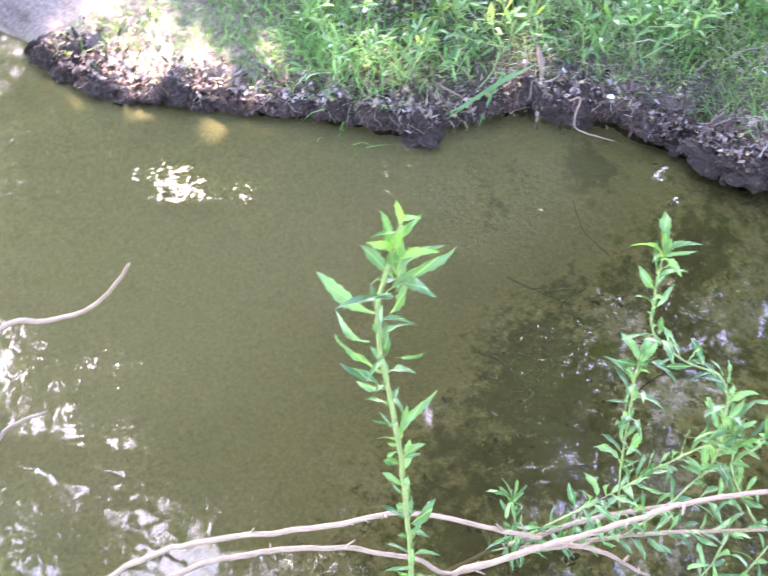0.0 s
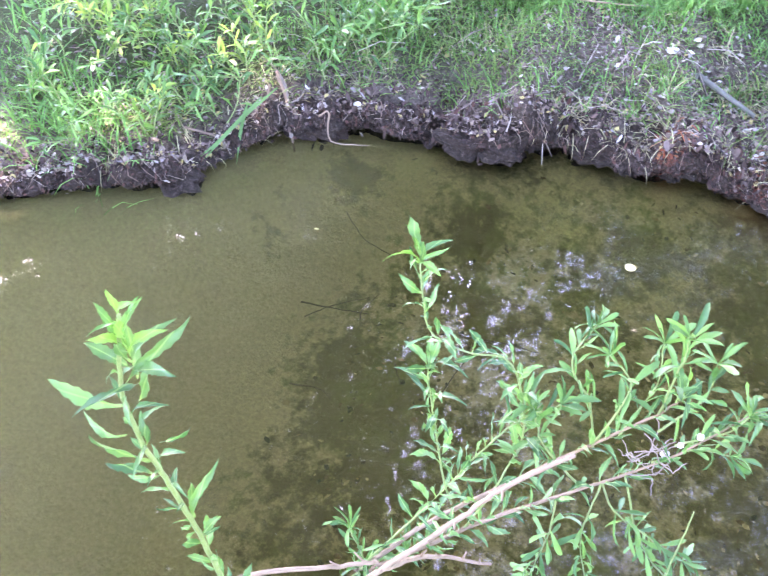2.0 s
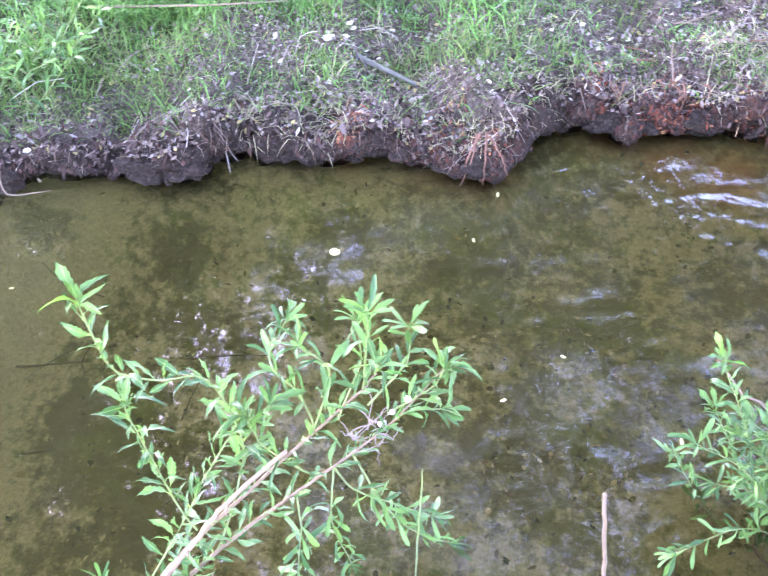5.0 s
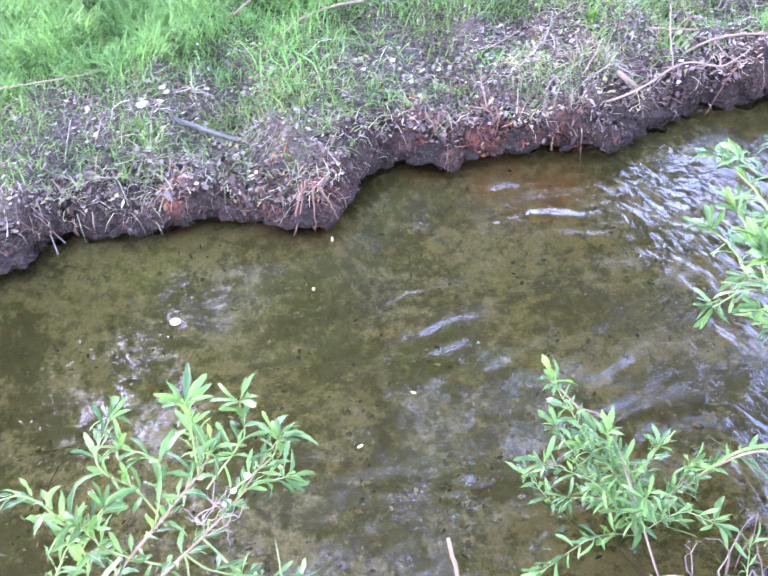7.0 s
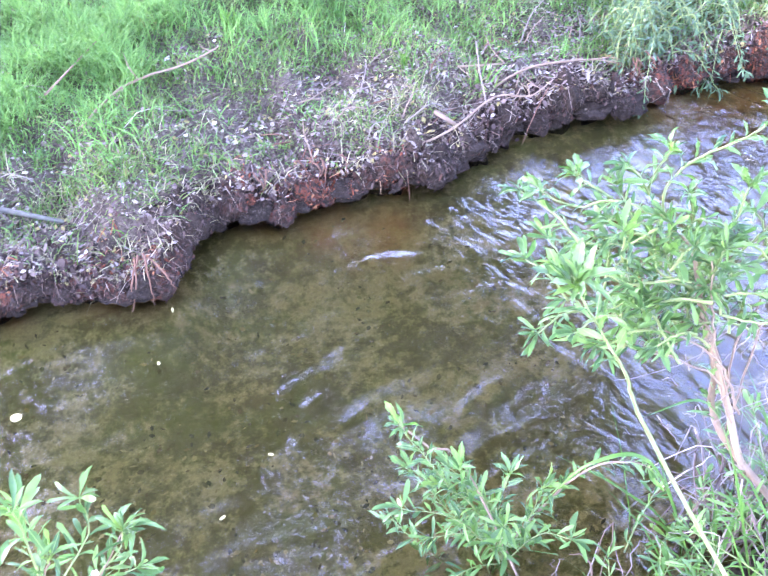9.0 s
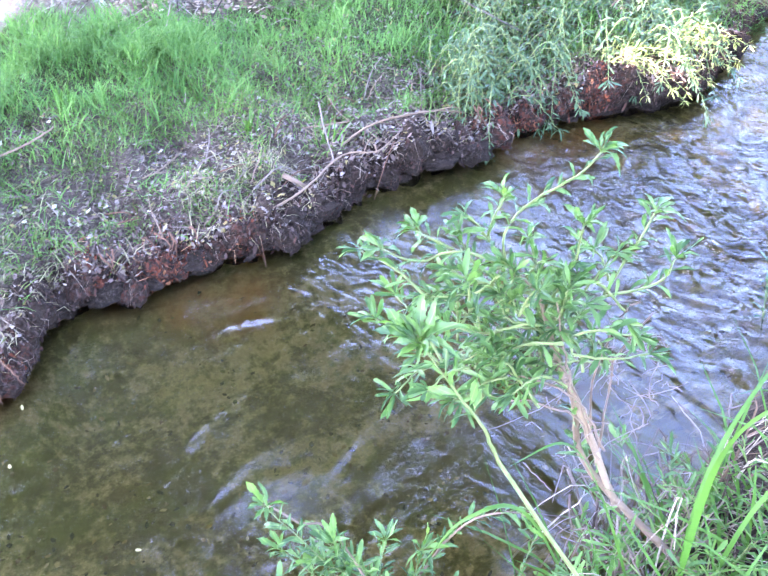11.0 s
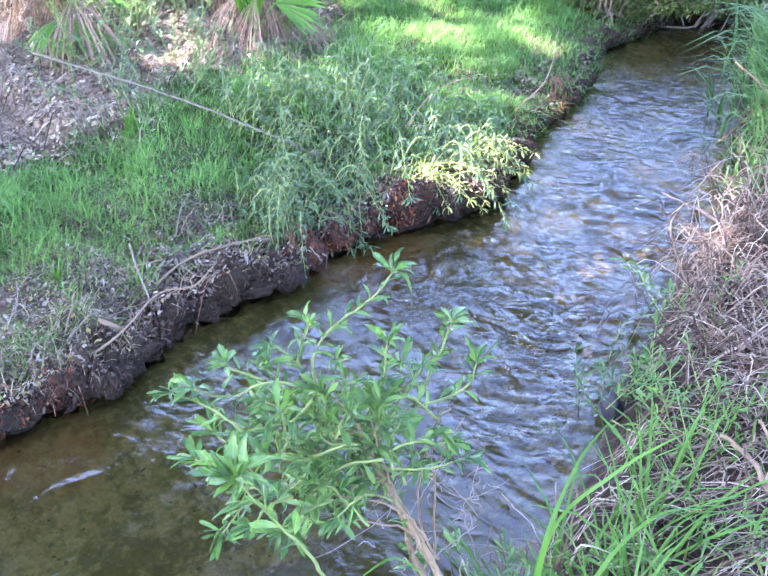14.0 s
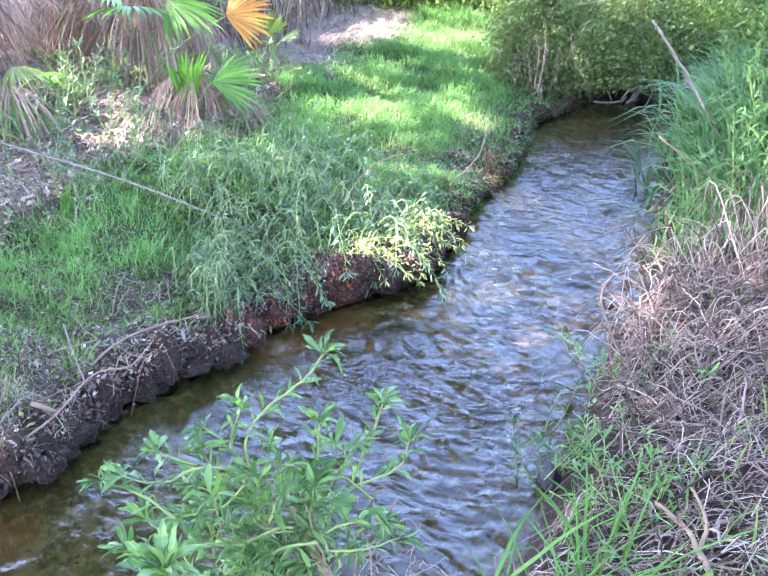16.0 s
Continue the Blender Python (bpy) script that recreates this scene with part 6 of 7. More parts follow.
young_palm("young fan palm with one upright green leaf and a dead skirt", (3.42, 5.42),
           [((3.31, 5.44, 0.44), (0.05, -0.15, 1), 0.4, 1.1, PALM, 0.0), ((3.44, 5.32, 0.6), (0.8, -0.55, 0.1), 0.36, 1.7, PALM, 0.12, -0.8), ((3.36, 5.4, 0.5), (-0.3, -0.3, 1), 0.28, 0.7, PALM, 0.05),
            ((3.52, 5.25, 0.55), (0.7, -0.6, -0.5), 0.34, 1.5, PALM_DRY, 0.5), ((3.6, 5.35, 0.5), (1.0, -0.3, -0.3), 0.36, 1.2, PALM_DRY, 0.5)], 14, 0.3, 0.22, 0.36)
young_palm("fan palm with broad green leaves and an orange leaf", (3.55, 6.45),
           [((3.4, 6.25, 0.92), (-0.5, -0.7, 0.3), 0.42, 2.6, PALM, 0.25), ((3.62, 6.15, 0.95), (0.5, -0.7, 0.0), 0.44, 2.4, PALM, 0.2, -0.4), ((3.3, 6.3, 1.0), (-0.9, -0.1, 0.35), 0.4, 2.4, PALM, 0.2),
            ((4.0, 6.0, 0.82), (0.8, -0.5, 0.25), 0.36, 2.2, PALM_ORANGE, 0.1, -0.8), ((3.8, 6.4, 1.1), (0.6, 0.0, 0.7), 0.4, 2.2, PALM, 0.1)], 26, 0.75, 0.45, 0.42)
young_palm("low fan palm with drooping yellow green leaves", (2.4, 6.2),
           [((2.45, 6.05, 0.72), (0.2, -0.9, 0.1), 0.24, 1.8, PALM_YELLOW, 0.4), ((2.6, 6.1, 0.62), (0.9, -0.4, 0.15), 0.26, 1.8, PALM, 0.3), ((2.3, 6.0, 0.55), (-0.3, -1.0, 0.0), 0.34, 2.2, PALM, 0.4), ((2.5, 5.9, 0.45), (0.4, -0.9, -0.3), 0.32, 1.8, PALM_YELLOW, 0.5), ((2.25, 6.2, 0.85), (-0.5, -0.5, 0.5), 0.36, 2.2, PALM, 0.25)], 12, 0.4, 0.3, 0.36)
young_palm("old fan palm wrapped in a brown dead skirt", (2.6, 7.1), [((2.6, 6.95, 1.2), (0.1, -0.9, 0.4), 0.45, 2.4, PALM, 0.2), ((2.8, 7.0, 1.1), (0.8, -0.5, 0.3), 0.45, 2.4, PALM, 0.25)], 30, 1.0, 0.4, 0.45)
young_palm("fan palm hung with ragged brown leaves", (4.35, 7.2), [((4.3, 7.1, 1.15), (0, -0.8, 0.5), 0.4, 2.2, PALM, 0.2)], 30, 0.95, 0.4, 0.42)
young_palm("dead fan palm of ragged brown leaves", (3.3, 7.3), [((3.3, 7.1, 1.2), (0.1, -0.8, 0.5), 0.4, 2.2, PALM_YELLOW, 0.2)], 30, 0.95, 0.4, 0.42)
young_palm("small pale fan palm", (4.55, 6.3), [((4.52, 6.25, 0.55), (-0.2, -0.2, 1), 0.24, 2.2, PALM_YELLOW, 0.05), ((4.6, 6.2, 0.5), (0.6, -0.4, 0.5), 0.22, 2.0, PALM_YELLOW, 0.15)], 3, 0.1, 0.15, 0.22)

for x, y, n, r, h in ((4.85, 7.0, 80, 0.4, 0.6), (5.3, 7.25, 90, 0.45, 0.65), (5.0, 7.8, 90, 0.5, 0.8), (5.9, 7.7, 90, 0.5, 0.7), (3.8, 7.8, 80, 0.5, 0.9), (1.7, 7.3, 80, 0.5, 0.8), (5.6, 8.6, 100, 0.6, 1.0), (4.6, 8.4, 100, 0.6, 1.0), (6.5, 8.4, 90, 0.5, 0.8)):
    dead_stems("dry purplish brown stems standing behind the palms", (x, y), n, r, h, "dry brush", 0.6, 1.7)
for k in range(26):
    px, py = rng.uniform(2.2, 4.5), rng.uniform(4.8, 6.5)
    if abs(px - 3.4) + abs(py - 5.4) > 0.25 and py > dry_line(px) - 0.15:
        weed("grey green leafy weed among the palms", (px, py), 6, 0.07, rng.uniform(0.16, 0.4), (LEAF_GREY, LEAF_J, LEAF_MID)[k % 3], 0.24, group="weeds among the palms")
for x, y, r, h in ((6.7, 7.9, 0.5, 0.6), (7.3, 7.4, 0.5, 0.6), (7.8, 6.7, 0.5, 0.7), (8.2, 6.0, 0.6, 0.8), (7.4, 8.6, 0.8, 1.0), (9.0, 8.0, 1.0, 1.2), (8.6, 7.0, 0.8, 1.0)):
    bush("meadow_shrub", "yellow green leafy shrub at the edge of the meadow", (x, y), (r, r, h), 190, 80, 0.04, LEAF_LIME if x < 8 else LEAF_DARK, 10, 0.6, "shrubs")
for x, y, r, h in ((6.45, 5.05, 0.36, 0.4), (6.75, 4.8, 0.4, 0.45), (7.1, 4.65, 0.45, 0.5), (7.5, 4.5, 0.5, 0.6), (7.3, 5.3, 0.6, 0.7), (8.1, 4.9, 0.7, 0.9), (7.7, 3.8, 0.5, 0.9), (8.4, 4.0, 0.7, 1.0)):
    bush("bank_shrub", "dark green tangled shrub overhanging the stream", (x, y), (r, r, h), 200, 130, 0.026, LEAF_DARK if x > 7.2 else LEAF_MID, 16, 0.55, "shrubs", lambda q: q[:, 2] > 0.17 - 0.1 * (q[:, 1] > far_y(q[:, 0])))
for x, y, r, h in ((6.5, 4.72, 0.34, 0.36), (6.85, 4.5, 0.38, 0.42), (6.3, 5.1, 0.32, 0.5), (6.7, 5.4, 0.45, 0.6)):
    bush("bank_shrub", "mid green leafy shrub leaning over the stream", (x, y), (r, r, h), 190, 110, 0.026, LEAF_MID, 14, 0.75, "shrubs", lambda q: q[:, 2] > 0.2 - 0.1 * (q[:, 1] > far_y(q[:, 0])))
for pts in ([(5.72, 4.55, 0.3), (5.73, 4.54, 0.54), (5.7, 4.56, 0.7)], [(5.69, 4.49, 0.3), (5.76, 4.51, 0.54), (5.75, 4.52, 0.77)], [(6.15, 4.4, 0.3), (6.07, 4.47, 0.45), (6.02, 4.51, 0.69)], [(6.08, 4.89, 0.19), (6.05, 4.92, 0.5), (6.13, 4.85, 0.62)], [(6.2, 4.85, 0.2), (6.0, 4.7, 0.55), (5.85, 4.6, 0.42)], [(6.3, 4.8, 0.2), (6.35, 4.65, 0.6), (6.25, 4.5, 0.75)], [(6.15, 4.95, 0.2), (6.2, 4.9, 0.65), (6.35, 4.8, 0.9)]):
    stick("brown twig arching out of the bank", pts, 0.006, 0.003, CANE, drop=False, twigs=2)
roots("red roots in the eroded bank", (4.75, 4.05, 0.2), 8, 0.12, 0.18)
for px in (4.2, 4.45, 4.75, 5.0, 5.25, 5.5, 5.72, 5.95, 6.2, 6.45):
    blade_clump("grass_tuft", "green meadow grass drooping over the bank's edge", (px, float(far_y(px)) + 0.14), 150, 0.15, 0.0055, 0.7, GRASS, 0.09, 0.85, -1.6, group="tufts on the far bank")
for x, y in ((6.25, 4.9), (6.4, 5.1), (6.6, 4.85)):
    dead_stems("dry brown stems arching from the bank", (x, y), 40, 0.4, 0.5)
for x, y, r, h in ((6.6, 2.6, 0.6, 0.6), (7.2, 3.0, 0.7, 0.9), (6.2, 2.2, 0.5, 0.5)):
    bush("bank_shrub", "green leafy shrub on the near bank", (x, y), (r, r, h), 160, 70, 0.05, LEAF_DARK, 10, 0.5, "shrubs")
for x, y in ((2.55, 5.0), (2.9, 4.9), (2.2, 5.2), (2.75, 5.5), (2.4, 5.7)):
    weed("grey green leafy weed among the palms", (x, y), 9, 0.06, 0.3, LEAF_GREY, 0.25)


# grass on the far bank
def lawn(x, y):
    s = y - far_y(x)
    n1 = fbm(x * 2.2, y * 2.2, 3, 201)
    inside = step(-0.35, 0.75, s - lawn_edge(x) + 0.5 * (n1 - 0.5) + 0.35 * (fbm(x * 8, y * 8, 2, 205) - 0.5)) ** 1.5
    dry = step(-0.1, 0.3, y - dry_line(x) + 0.6 * (fbm(x * 1.3, y * 1.3, 3, 61) - 0.5))
    return inside * (1 - 0.97 * dry) * (0.3 + 0.7 * step(0.3, 0.55, n1) + 0.5 * step(3.4, 4.0, x))


def fringe(x, y):
    s = y - far_y(x)
    n1 = fbm(x * 3.5, y * 3.5, 3, 211)
    return step(0.05, 0.3, s) * step(0.7, 0.1, s - lawn_edge(x)) * step(0.30, 0.62, n1 + 0.2 * step(-0.5, 0.1, s - lawn_edge(x)) + 0.06 * step(0.3, -0.6, x))


grass("lawn", "lush bright green meadow grass", 175000, (1.2, 7.6, 3.6, 8.6), lawn, 0.105, 0.0048, 0.45, GRASS)
grass("lawn", "bright green grass behind the bank", 72000, (-2.0, 1.4, 3.3, 5.0), lawn, 0.125, 0.005, 0.5, GRASS)
grass("bank_grass", "sparse thin grass on the dark bank", 120000, (-3.4, 4.6, 1.4, 5.0), fringe, 0.08, 0.0045, 0.9, GRASS_DULL, 0.8)
grass("bank_grass", "short green grass shoots on the bank", 70000, (-3.2, 4.6, 1.4, 5.0), lambda x, y: fringe(x + 0.3, y), 0.07, 0.0045, 0.6, GRASS, 0.6)
straws("dry_grass", "pale dry grass stems lying on the bank", 36000, (-3.4, 5.4, 1.3, 5.4),
       lambda x, y: step(0.04, 0.1, y - far_y(x)) * step(1.5, 0.5, y - far_y(x)) * (0.25 + 0.75 * step(0.35, 0.6, fbm(x * 4, y * 4, 3, 221))), 0.06, STRAW, 0.007, 0.0017)
straws("twig_litter", "small dead twigs and bark strips on the bank", 1300, (-2.6, 4.4, 1.6, 5.0), lambda x, y: step(0.02, 0.1, y - far_y(x)) * step(1.3, 0.4, y - far_y(x)), 0.13, DEAD, 0.01, 0.004)
straws("root_fibres", "dark root fibres hanging on the crumbling bank", 14000, (-3.4, 5.4, 1.2, 5.0),
       lambda x, y: step(0.03, 0.07, y - far_y(x)) * step(0.3, 0.1, y - far_y(x)), 0.05, flaky("root_fibre", [(0.0275, 0.0193, 0.0165), (0.066, 0.044, 0.0358), (0.121, 0.0825, 0.066), (0.088, 0.044, 0.033)]), 0.006, 0.004)
straws("palm_straw", "dry brown stalks strewn under the palms", 9000, (0.6, 6.6, 4.6, 8.0), lambda x, y: step(-0.2, 0.2, y - dry_line(x)), 0.2, DEAD, 0.01, 0.006)
straws("bank_straw", "dry stems strewn on the near bank", 16000, (1.0, 6.0, 0.0, 3.2), lambda x, y: step(0.0, 0.15, near_y(x) - y) * step(1.9, 1.0, near_y(x) - y + 0.8 * (fbm(x * 2, y * 2, 2, 251) - 0.5)) * step(0.9, 1.5, x + fbm(x * 2, y * 2, 2, 253)), 0.14, DEAD, 0.012, 0.004)
grass("near_grass", "green grass on the near bank", 20000, (-5.0, 8.5, -5.0, 3.0), lambda x, y: step(0.15, 0.7, near_y(x) - y + 0.4 * (fbm(x * 2, y * 2, 2, 255) - 0.5)), 0.13, 0.009, 0.6, GRASS_DULL)
grass("outer_grass", "rough green grass beyond the bank", 16000, (-7.0, -1.6, 1.0, 7.5), lambda x, y: step(0.5, 1.1, y - far_y(x)) * step(-1.0, 0.0, y - 2.2) * step(-2.4, -3.0, x - 0.5 * (y > 2.9)), 0.13, 0.009, 0.6, GRASS)
for px, py, n in ((-2.55, 2.1, 260), (-2.35, 2.05, 160), (-1.75, 3.05, 180), (0.05, 3.4, 120)):
    blade_clump("grass_tuft", "soft green grass tuft on the bank", (px, py), n, 0.18, 0.006, 0.6, GRASS, 0.11, 0.7, group="tufts on the far bank")
for px, py in ((1.28, 3.6), (1.55, 3.45), (0.6, 4.1)):
    blade_clump("grass_tuft", "small upright tuft of green blades", (px, py), 16, 0.16, 0.009, 0.3, SEDGE, 0.02, 0.3, group="tufts on the far bank")
blade_clump("iris_tuft", "small tuft of wide upright blades", (2.15, 4.75), 8, 0.2, 0.03, 0.25, SEDGE, 0.02, 0.2, group="tufts on the far bank")

# bright lance leaved weeds on the left of the far bank
for k in range(34):
    px = rng.uniform(-2.75, -1.55)
    py = float(far_y(px)) + rng.uniform(0.3, 1.15)
    weed("bright green lance leaved weed", (px, py), 4, 0.085, 0.16, LEAF_LIME if k % 7 == 0 else LEAF_J, 0.15, group="weeds on the far bank")
for k in range(26):
    px = rng.uniform(-1.2, 3.0)
    py = float(far_y(px)) + rng.uniform(0.2, 0.9)
    weed("tiny green seedling on the bare soil", (px, py), 2, 0.035, 0.05, LEAF_J, 0.05, group="seedlings")


def litter_density(x, y):
    s = y - far_y(x)
    return step(-0.02, 0.06, s) * (step(1.1, 0.35, s) + 0.12) * (0.25 + 0.75 * step(0.35, 0.65, fbm(x * 3, y * 3, 3, 231))) * (0.55 + 0.45 * step(-1.5, 1.0, x))


flakes("leaf_litter", "pale and brown fallen leaf bits on dark soil", 150000, (-3.4, 5.0, 1.3, 5.6), litter_density, 0.02, LITTER)
flakes("edge_litter", "leaf bits caught on the lip of the bank", 16000, (-3.0, 4.6, 1.3, 4.4), lambda x, y: step(0.0, 0.04, y - far_y(x)) * step(0.24, 0.1, y - far_y(x)) * step(0.4, 0.6, fbm(x * 5, y * 5, 2, 261)), 0.022, LITTER, 0.03, 0.6)
straws("edge_straw", "dry stems hanging over the lip of the bank", 5000, (-2.6, 4.6, 1.3, 4.4), lambda x, y: step(0.06, 0.12, y - far_y(x)) * step(0.3, 0.15, y - far_y(x)), 0.09, STRAW, 0.03, 0.0025)
flakes("leaf_litter", "dry brown leaves under the palms", 26000, (0.8, 4.4, 4.6, 8.2), lambda x, y: step(-0.1, 0.4, y - dry_line(x)), 0.038, PALM_LITTER, 0.01)
RUSTY = flaky("rusty_straw", [(0.22, 0.075, 0.03), (0.30, 0.15, 0.075), (0.14, 0.045, 0.02), (0.36, 0.22, 0.12), (0.20, 0.06, 0.03)])
straws("rusty_straw", "rust coloured dry fibres where the bank is stained", 4500, (-0.8, 5.0, 2.6, 4.3), lambda x, y: np.clip(blobs(x, y - 0.06, RUST) * 1.2 - 0.25, 0, 1) * (y > far_y(x) - 0.01), 0.05, RUSTY, 0.012, 0.0025)
STRAW_BLADE = leafy("dry_grass_blade", (0.13, 0.115, 0.065), (0.30, 0.27, 0.17), 0.7, 0.3, spec=0.1)
grass("dry_grass_tufts", "curly straw coloured grass on the bank's edge", 52000, (-2.4, 2.4, 1.9, 4.6), lambda x, y: step(-0.02, 0.12, y - far_y(x)) * step(0.9, 0.3, y - far_y(x)) * step(0.46, 0.66, fbm(x * 3.2, y * 3.2, 3, 241)), 0.09, 0.003, 1.0, STRAW_BLADE, 1.1)
flakes("yellow_leaves", "small yellow fallen leaves on the bank", 70, (-2.0, 3.0, 2.2, 4.6), lambda x, y: step(0.05, 0.15, y - far_y(x)) * step(1.2, 0.5, y - far_y(x)), 0.03, YELLOW, 0.012)
flakes("pale_petals", "pale fallen petals scattered over the bank", 1300, (-2.0, 3.4, 2.2, 5.2), lambda x, y: litter_density(x, y), 0.022, PALE, 0.01)

# fallen sticks on the far bank
stick("long thin grey stick lying across the grass", [(1.95, 5.55, 0.22), (2.4, 4.6, 0.16), (2.75, 3.8, 0.12)], 0.007, 0.0045, GREY_STICK)
stick("pale thin dead branch on the lawn", [(3.3, 3.8, 0.05), (3.75, 4.1, 0.14), (4.2, 4.25, 0.1)], 0.005, 0.003, CANE, twigs=2)
stick("pale thin dead branch on the lawn", [(4.17, 3.85, 0.05), (4.7, 4.1, 0.1), (5.2, 4.5, 0.16)], 0.006, 0.003, CANE, twigs=2)
stick("pale curved dead branch in the grass", [(-0.1, 3.5, 0.01), (0.1, 3.7, 0.04), (0.4, 3.82, 0.05), (0.52, 3.9, 0.07)], 0.006, 0.0035, CANE, twigs=3)
stick("pale thin dead branch in the grass", [(-0.22, 3.72, 0.04), (0.06, 4.12, 0.06)], 0.005, 0.003, CANE)
stick("pale thin dead stalk lying in the grass", [(-1.55, 3.35, 0.05), (-1.1, 3.32, 0.06), (-0.75, 3.4, 0.05)], 0.005, 0.003, CANE)
stick("weathered grey stick on bare soil", [(-0.62, 3.11, 0.015), (-0.46, 3.09, 0.02)], 0.008, 0.006, GREY_STICK)
stick("weathered grey broken stick on bare soil", [(-0.46, 3.17, 0.015), (-0.22, 3.08, 0.015)], 0.012, 0.008, GREY_STICK, twigs=1)
stick("short grey twig on the bank", [(-1.75, 2.4, 0.015), (-1.86, 2.56, 0.02), (-1.96, 2.62, 0.02)], 0.007, 0.004, TWIG, twigs=2)
stick("pale bent twig at the bank's corner", [(1.45, 3.32, 0.02), (1.75, 3.45, 0.06), (2.05, 3.42, 0.05), (2.25, 3.44, 0.04)], 0.006, 0.003, CANE, twigs=4)
stick("pale dead twig on the bank", [(1.5, 3.55, 0.02), (1.7, 3.5, 0.05)], 0.005, 0.003, CANE, twigs=2)
ob = thing("fallen_reed", (-1.9, 2.3, 0.12), "bent flat green reed blades trailing into the water", "reed", "fallen reeds")
for pts in ([(-1.82, 2.45, 0.19), (-1.89, 2.29, 0.13), (-1.97, 2.1, 0.03)], [(-1.9, 2.36, 0.15), (-1.885, 2.28, 0.1), (-1.87, 2.2, 0.0)], [(-1.86, 2.4, 0.17), (-1.93, 2.23, 0.09), (-1.98, 2.13, 0.02)], [(-1.88, 2.33, 0.15), (-1.95, 2.18, 0.07), (-2.03, 2.06, 0.02)]):
    ribbon(pts, 0.014, REED, ob)
stick("pale dead stalk lying on the bank", [(-1.9, 2.58, 0.03), (-1.81, 2.49, 0.03), (-1.73, 2.38, 0.02)], 0.007, 0.004, CANE, twigs=2)
stick("short pale dead stalk on the bank", [(-1.89, 2.5, 0.04), (-1.86, 2.42, 0.02)], 0.006, 0.004, CANE)
stick("pale dry stalk lying along the bank", [(-2.1, 2.23, 0.02), (-1.98, 2.26, 0.03), (-1.87, 2.24, 0.02)], 0.005, 0.003, CANE, twigs=1)
stick("thin pale root arching over the water's edge", [(-1.64, 2.42, 0.14), (-1.61, 2.44, 0.15), (-1.585, 2.4, 0.06), (-1.46, 2.46, 0.035)], 0.004, 0.002, CANE, drop=False)
stick("long pale branch lying over the clods", [(1.12, 3.1, 0.15), (1.32, 3.13, 0.19), (1.57, 3.29, 0.2), (1.71, 3.25, 0.2), (1.84, 3.31, 0.22)], 0.005, 0.0032, CANE, drop=False, twigs=5)
stick("thin dry stalk leaning on the bank", [(1.59, 3.58, 0.3), (1.55, 3.42, 0.25), (1.52, 3.26, 0.19)], 0.004, 0.003, TWIG, drop=False)
stick("thin dry root hanging down the bank", [(1.12, 3.12, 0.17), (1.1, 3.04, 0.15), (1.09, 2.96, 0.01)], 0.0028, 0.0015, ROOT, drop=False)
stick("thin dry root hanging down the bank", [(1.8, 3.26, 0.22), (1.72, 3.19, 0.17), (1.64, 3.13, 0.05)], 0.0028, 0.0015, ROOT, drop=False)
stick("short pale broken stub on the clods", [(1.3, 3.28, 0.03), (1.37, 3.2, 0.03)], 0.012, 0.009, CANE)
for k in range(26):
    px = rng.uniform(0.5, 2.3)
    py = float(far_y(px)) + rng.uniform(0.16, 0.5)
    a, ln = rng.normal(0.5, 0.5), rng.uniform(0.08, 0.28)
    stick("dry pale twig lying on the crumbling bank", [(px, py, 0.02), (px + 0.5 * ln * math.cos(a) + rng.normal(0, 0.015), py + 0.5 * ln * math.sin(a), 0.035), (px + ln * math.cos(a), py + ln * math.sin(a), 0.02)], 0.0035, 0.002, (CANE, TWIG, ROOT)[k % 3], twigs=1)

for k in range(70):
    px = rng.uniform(-1.4, 2.4)
    py = float(far_y(px)) + rng.uniform(0.04, 0.65)
    blade_clump("grass_tuft", "few thin grass blades rooted in bare soil", (px, py), int(rng.integers(5, 14)), rng.uniform(0.07, 0.16), 0.0045, 0.8, (GRASS, GRASS_DULL, STRAW_BLADE)[k % 3], 0.025, 0.8, group="thin tufts on the soil")

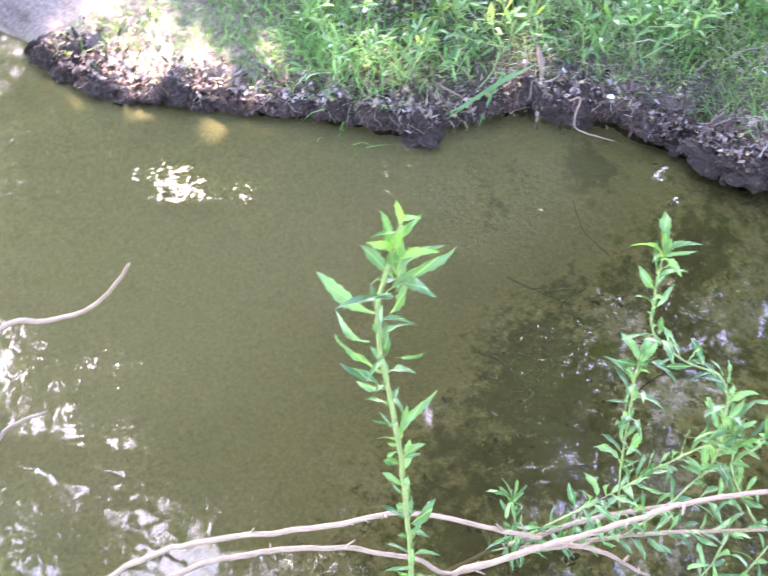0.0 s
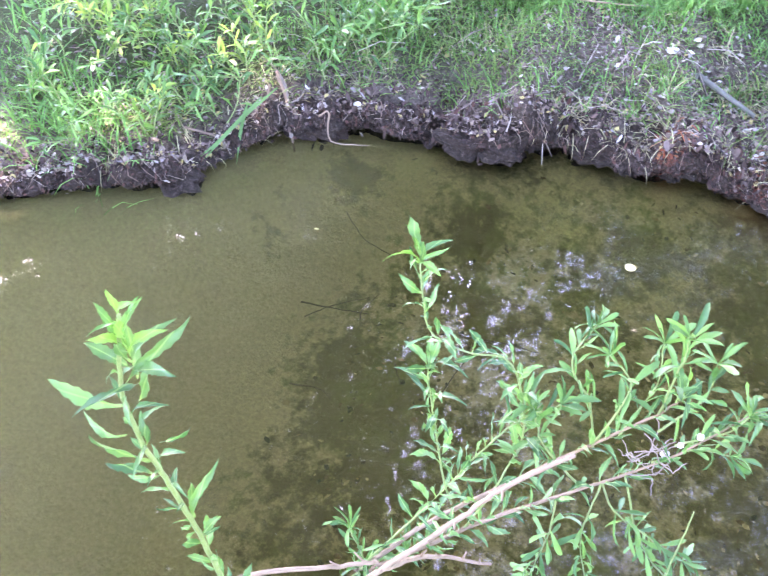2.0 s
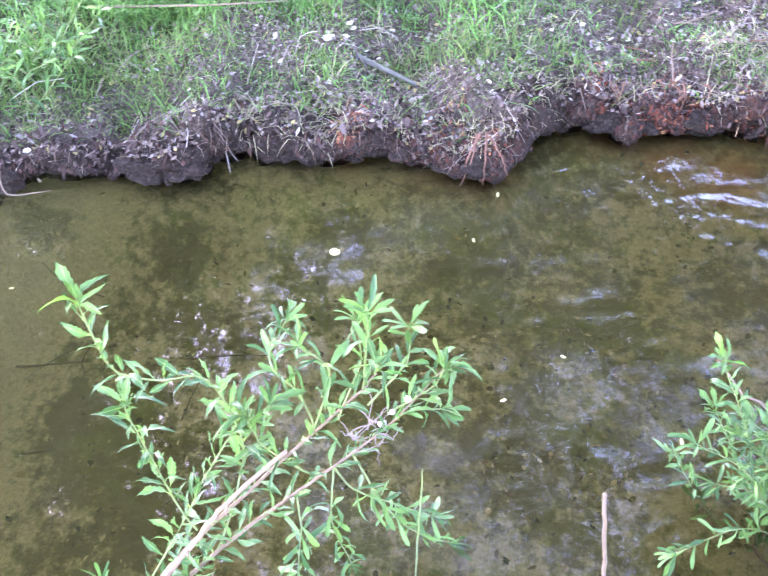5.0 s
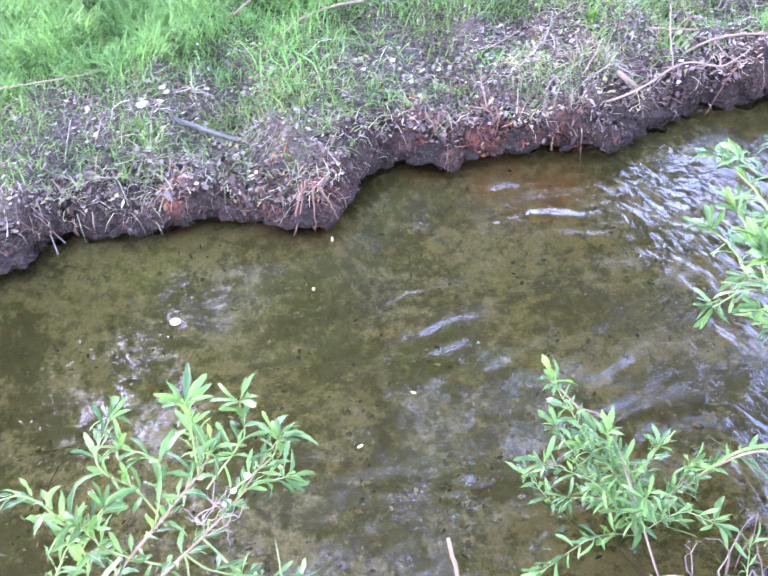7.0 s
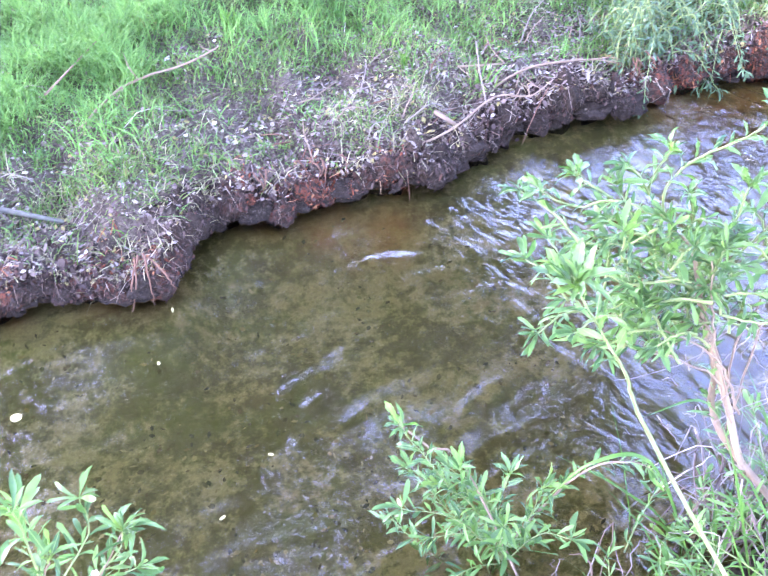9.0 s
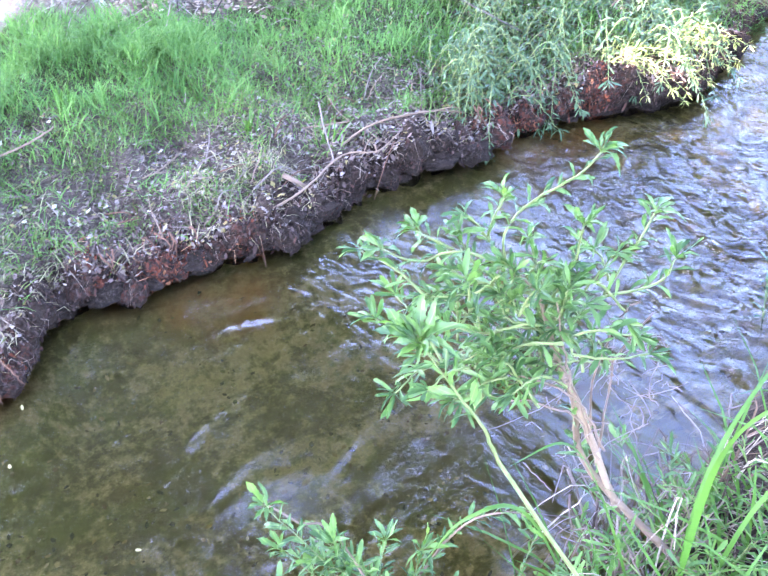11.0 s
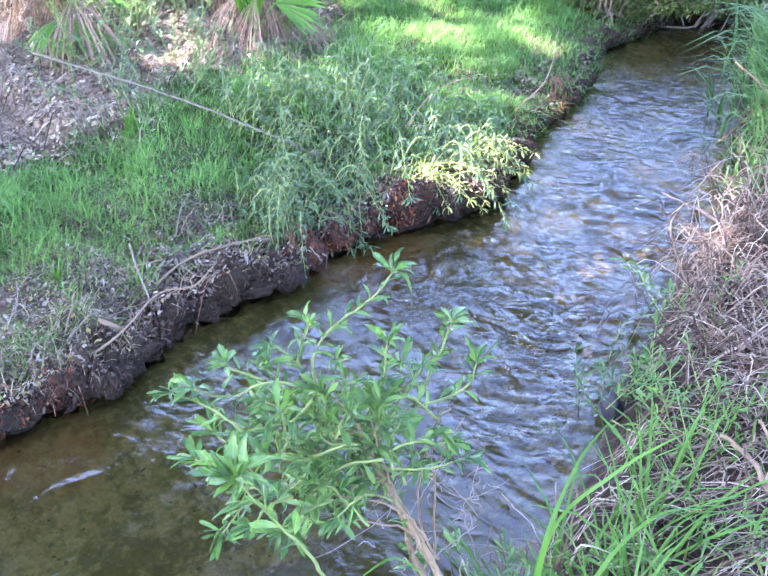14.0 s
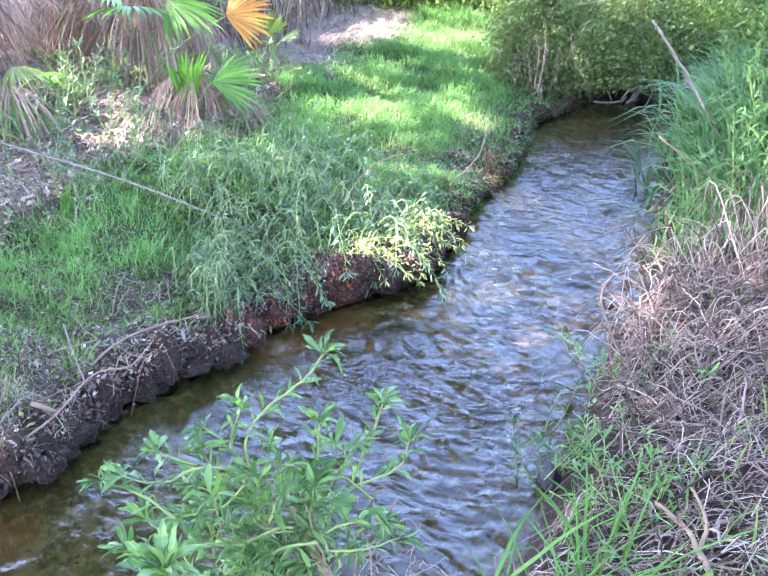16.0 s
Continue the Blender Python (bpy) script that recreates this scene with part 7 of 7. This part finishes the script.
# pale scraps and floating leaves
for x, y, dz, r in ((-1.56, 2.57, 0.05, 0.02), (-2.02, 1.99, 0.03, 0.022), (-1.96, 2.05, 0.03, 0.018), (-0.54, 2.84, 0.02, 0.02), (-0.18, 2.9, 0.02, 0.026), (-0.57, 3.21, 0.02, 0.034), (-0.5, 3.3, 0.03, 0.02), (0.5, 3.28, 0.02, 0.018), (-0.8, 2.95, 0.015, 0.018)):
    lump("pale_scrap", "crumpled white paper like scrap on the soil", (x, y, float(height(x, y)) + dz * 0.4), (r * 0.62, r * 0.45, r * 0.3), PALE, "litter", x * 7, rough=0.8)
for x, y, r, w in ((-0.44, 2.28, 0.018, 1.0), (0.02, 2.38, 0.009, 0.6), (0.3, 1.9, 0.009, 0.5), (0.12, 1.72, 0.010, 0.5), (0.62, 1.62, 0.014, 0.35), (-1.45, 2.02, 0.008, 0.6), (0.1, 2.62, 0.012, 0.4)):
    bm = bmesh.new()
    bmesh.ops.create_circle(bm, cap_ends=True, segments=14, radius=1)
    bmesh.ops.scale(bm, vec=(r, r * w, 1), verts=bm.verts)
    top = bmesh.ops.extrude_face_region(bm, geom=list(bm.faces))
    for v in top["geom"]:
        if isinstance(v, bmesh.types.BMVert):
            v.co.z += 0.0015 + 0.1 * v.co.x**2 / r
    me = bpy.data.meshes.new("floating_leaf")
    bm.to_mesh(me)
    bm.free()
    me.materials.append(YELLOW)
    ob = new("floating_leaf", me)
    ob.matrix_basis = pose(x, y, 0.004, 4, 3, rng.uniform(0, 360))
    tagged(ob, "small yellow leaf floating on the water", "leaf", "floating leaves")

SUNKEN = woody("sunken_wood", (0.018, 0.014, 0.008), (0.06, 0.045, 0.024))
ob = thing("sunken_brush", (-1.02, 1.76, -0.2), "dark waterlogged twigs lying on the stream bed", "branch", "sunken twigs")
for k in range(9):
    x, y = rng.normal(-1.02, 0.22), rng.normal(1.76, 0.2)
    a, ln = rng.normal(0.2, 0.7), rng.uniform(0.08, 0.3)
    pts = []
    for j in (-0.5, 0.0, 0.5):
        px, py = x + ln * j * math.cos(a) + rng.normal(0, 0.015), y + ln * j * math.sin(a) + rng.normal(0, 0.015)
        pts.append((px, py, float(height(px, py)) + 0.008))
    v, t, _ = tube(pts, rng.uniform(0.002, 0.005), 0.0015, 6, 5, 0.001)
    under(ob, "twig", v, t, SUNKEN, smooth=True)
flakes("sunken_leaves", "dark sunken leaf bits on the stream bed", 14000, (-2.2, 3.4, 0.6, 3.6), lambda x, y: np.clip(blobs(x, y, ALGAE) * 0.9 + 0.3, 0, 1) * step(-1.35, -1.0, x) * step(0.4, 0.62, fbm(x * 6, y * 6, 3, 271)) * (far_y(x) - y > 0.05) * (y - near_y(x) > 0.05), 0.02,
       flaky("sunken_leaf", [(0.045, 0.036, 0.018), (0.08, 0.056, 0.028), (0.03, 0.028, 0.016), (0.15, 0.11, 0.05), (0.06, 0.052, 0.022), (0.10, 0.09, 0.04), (0.22, 0.18, 0.1)]), 0.006, 0.15)
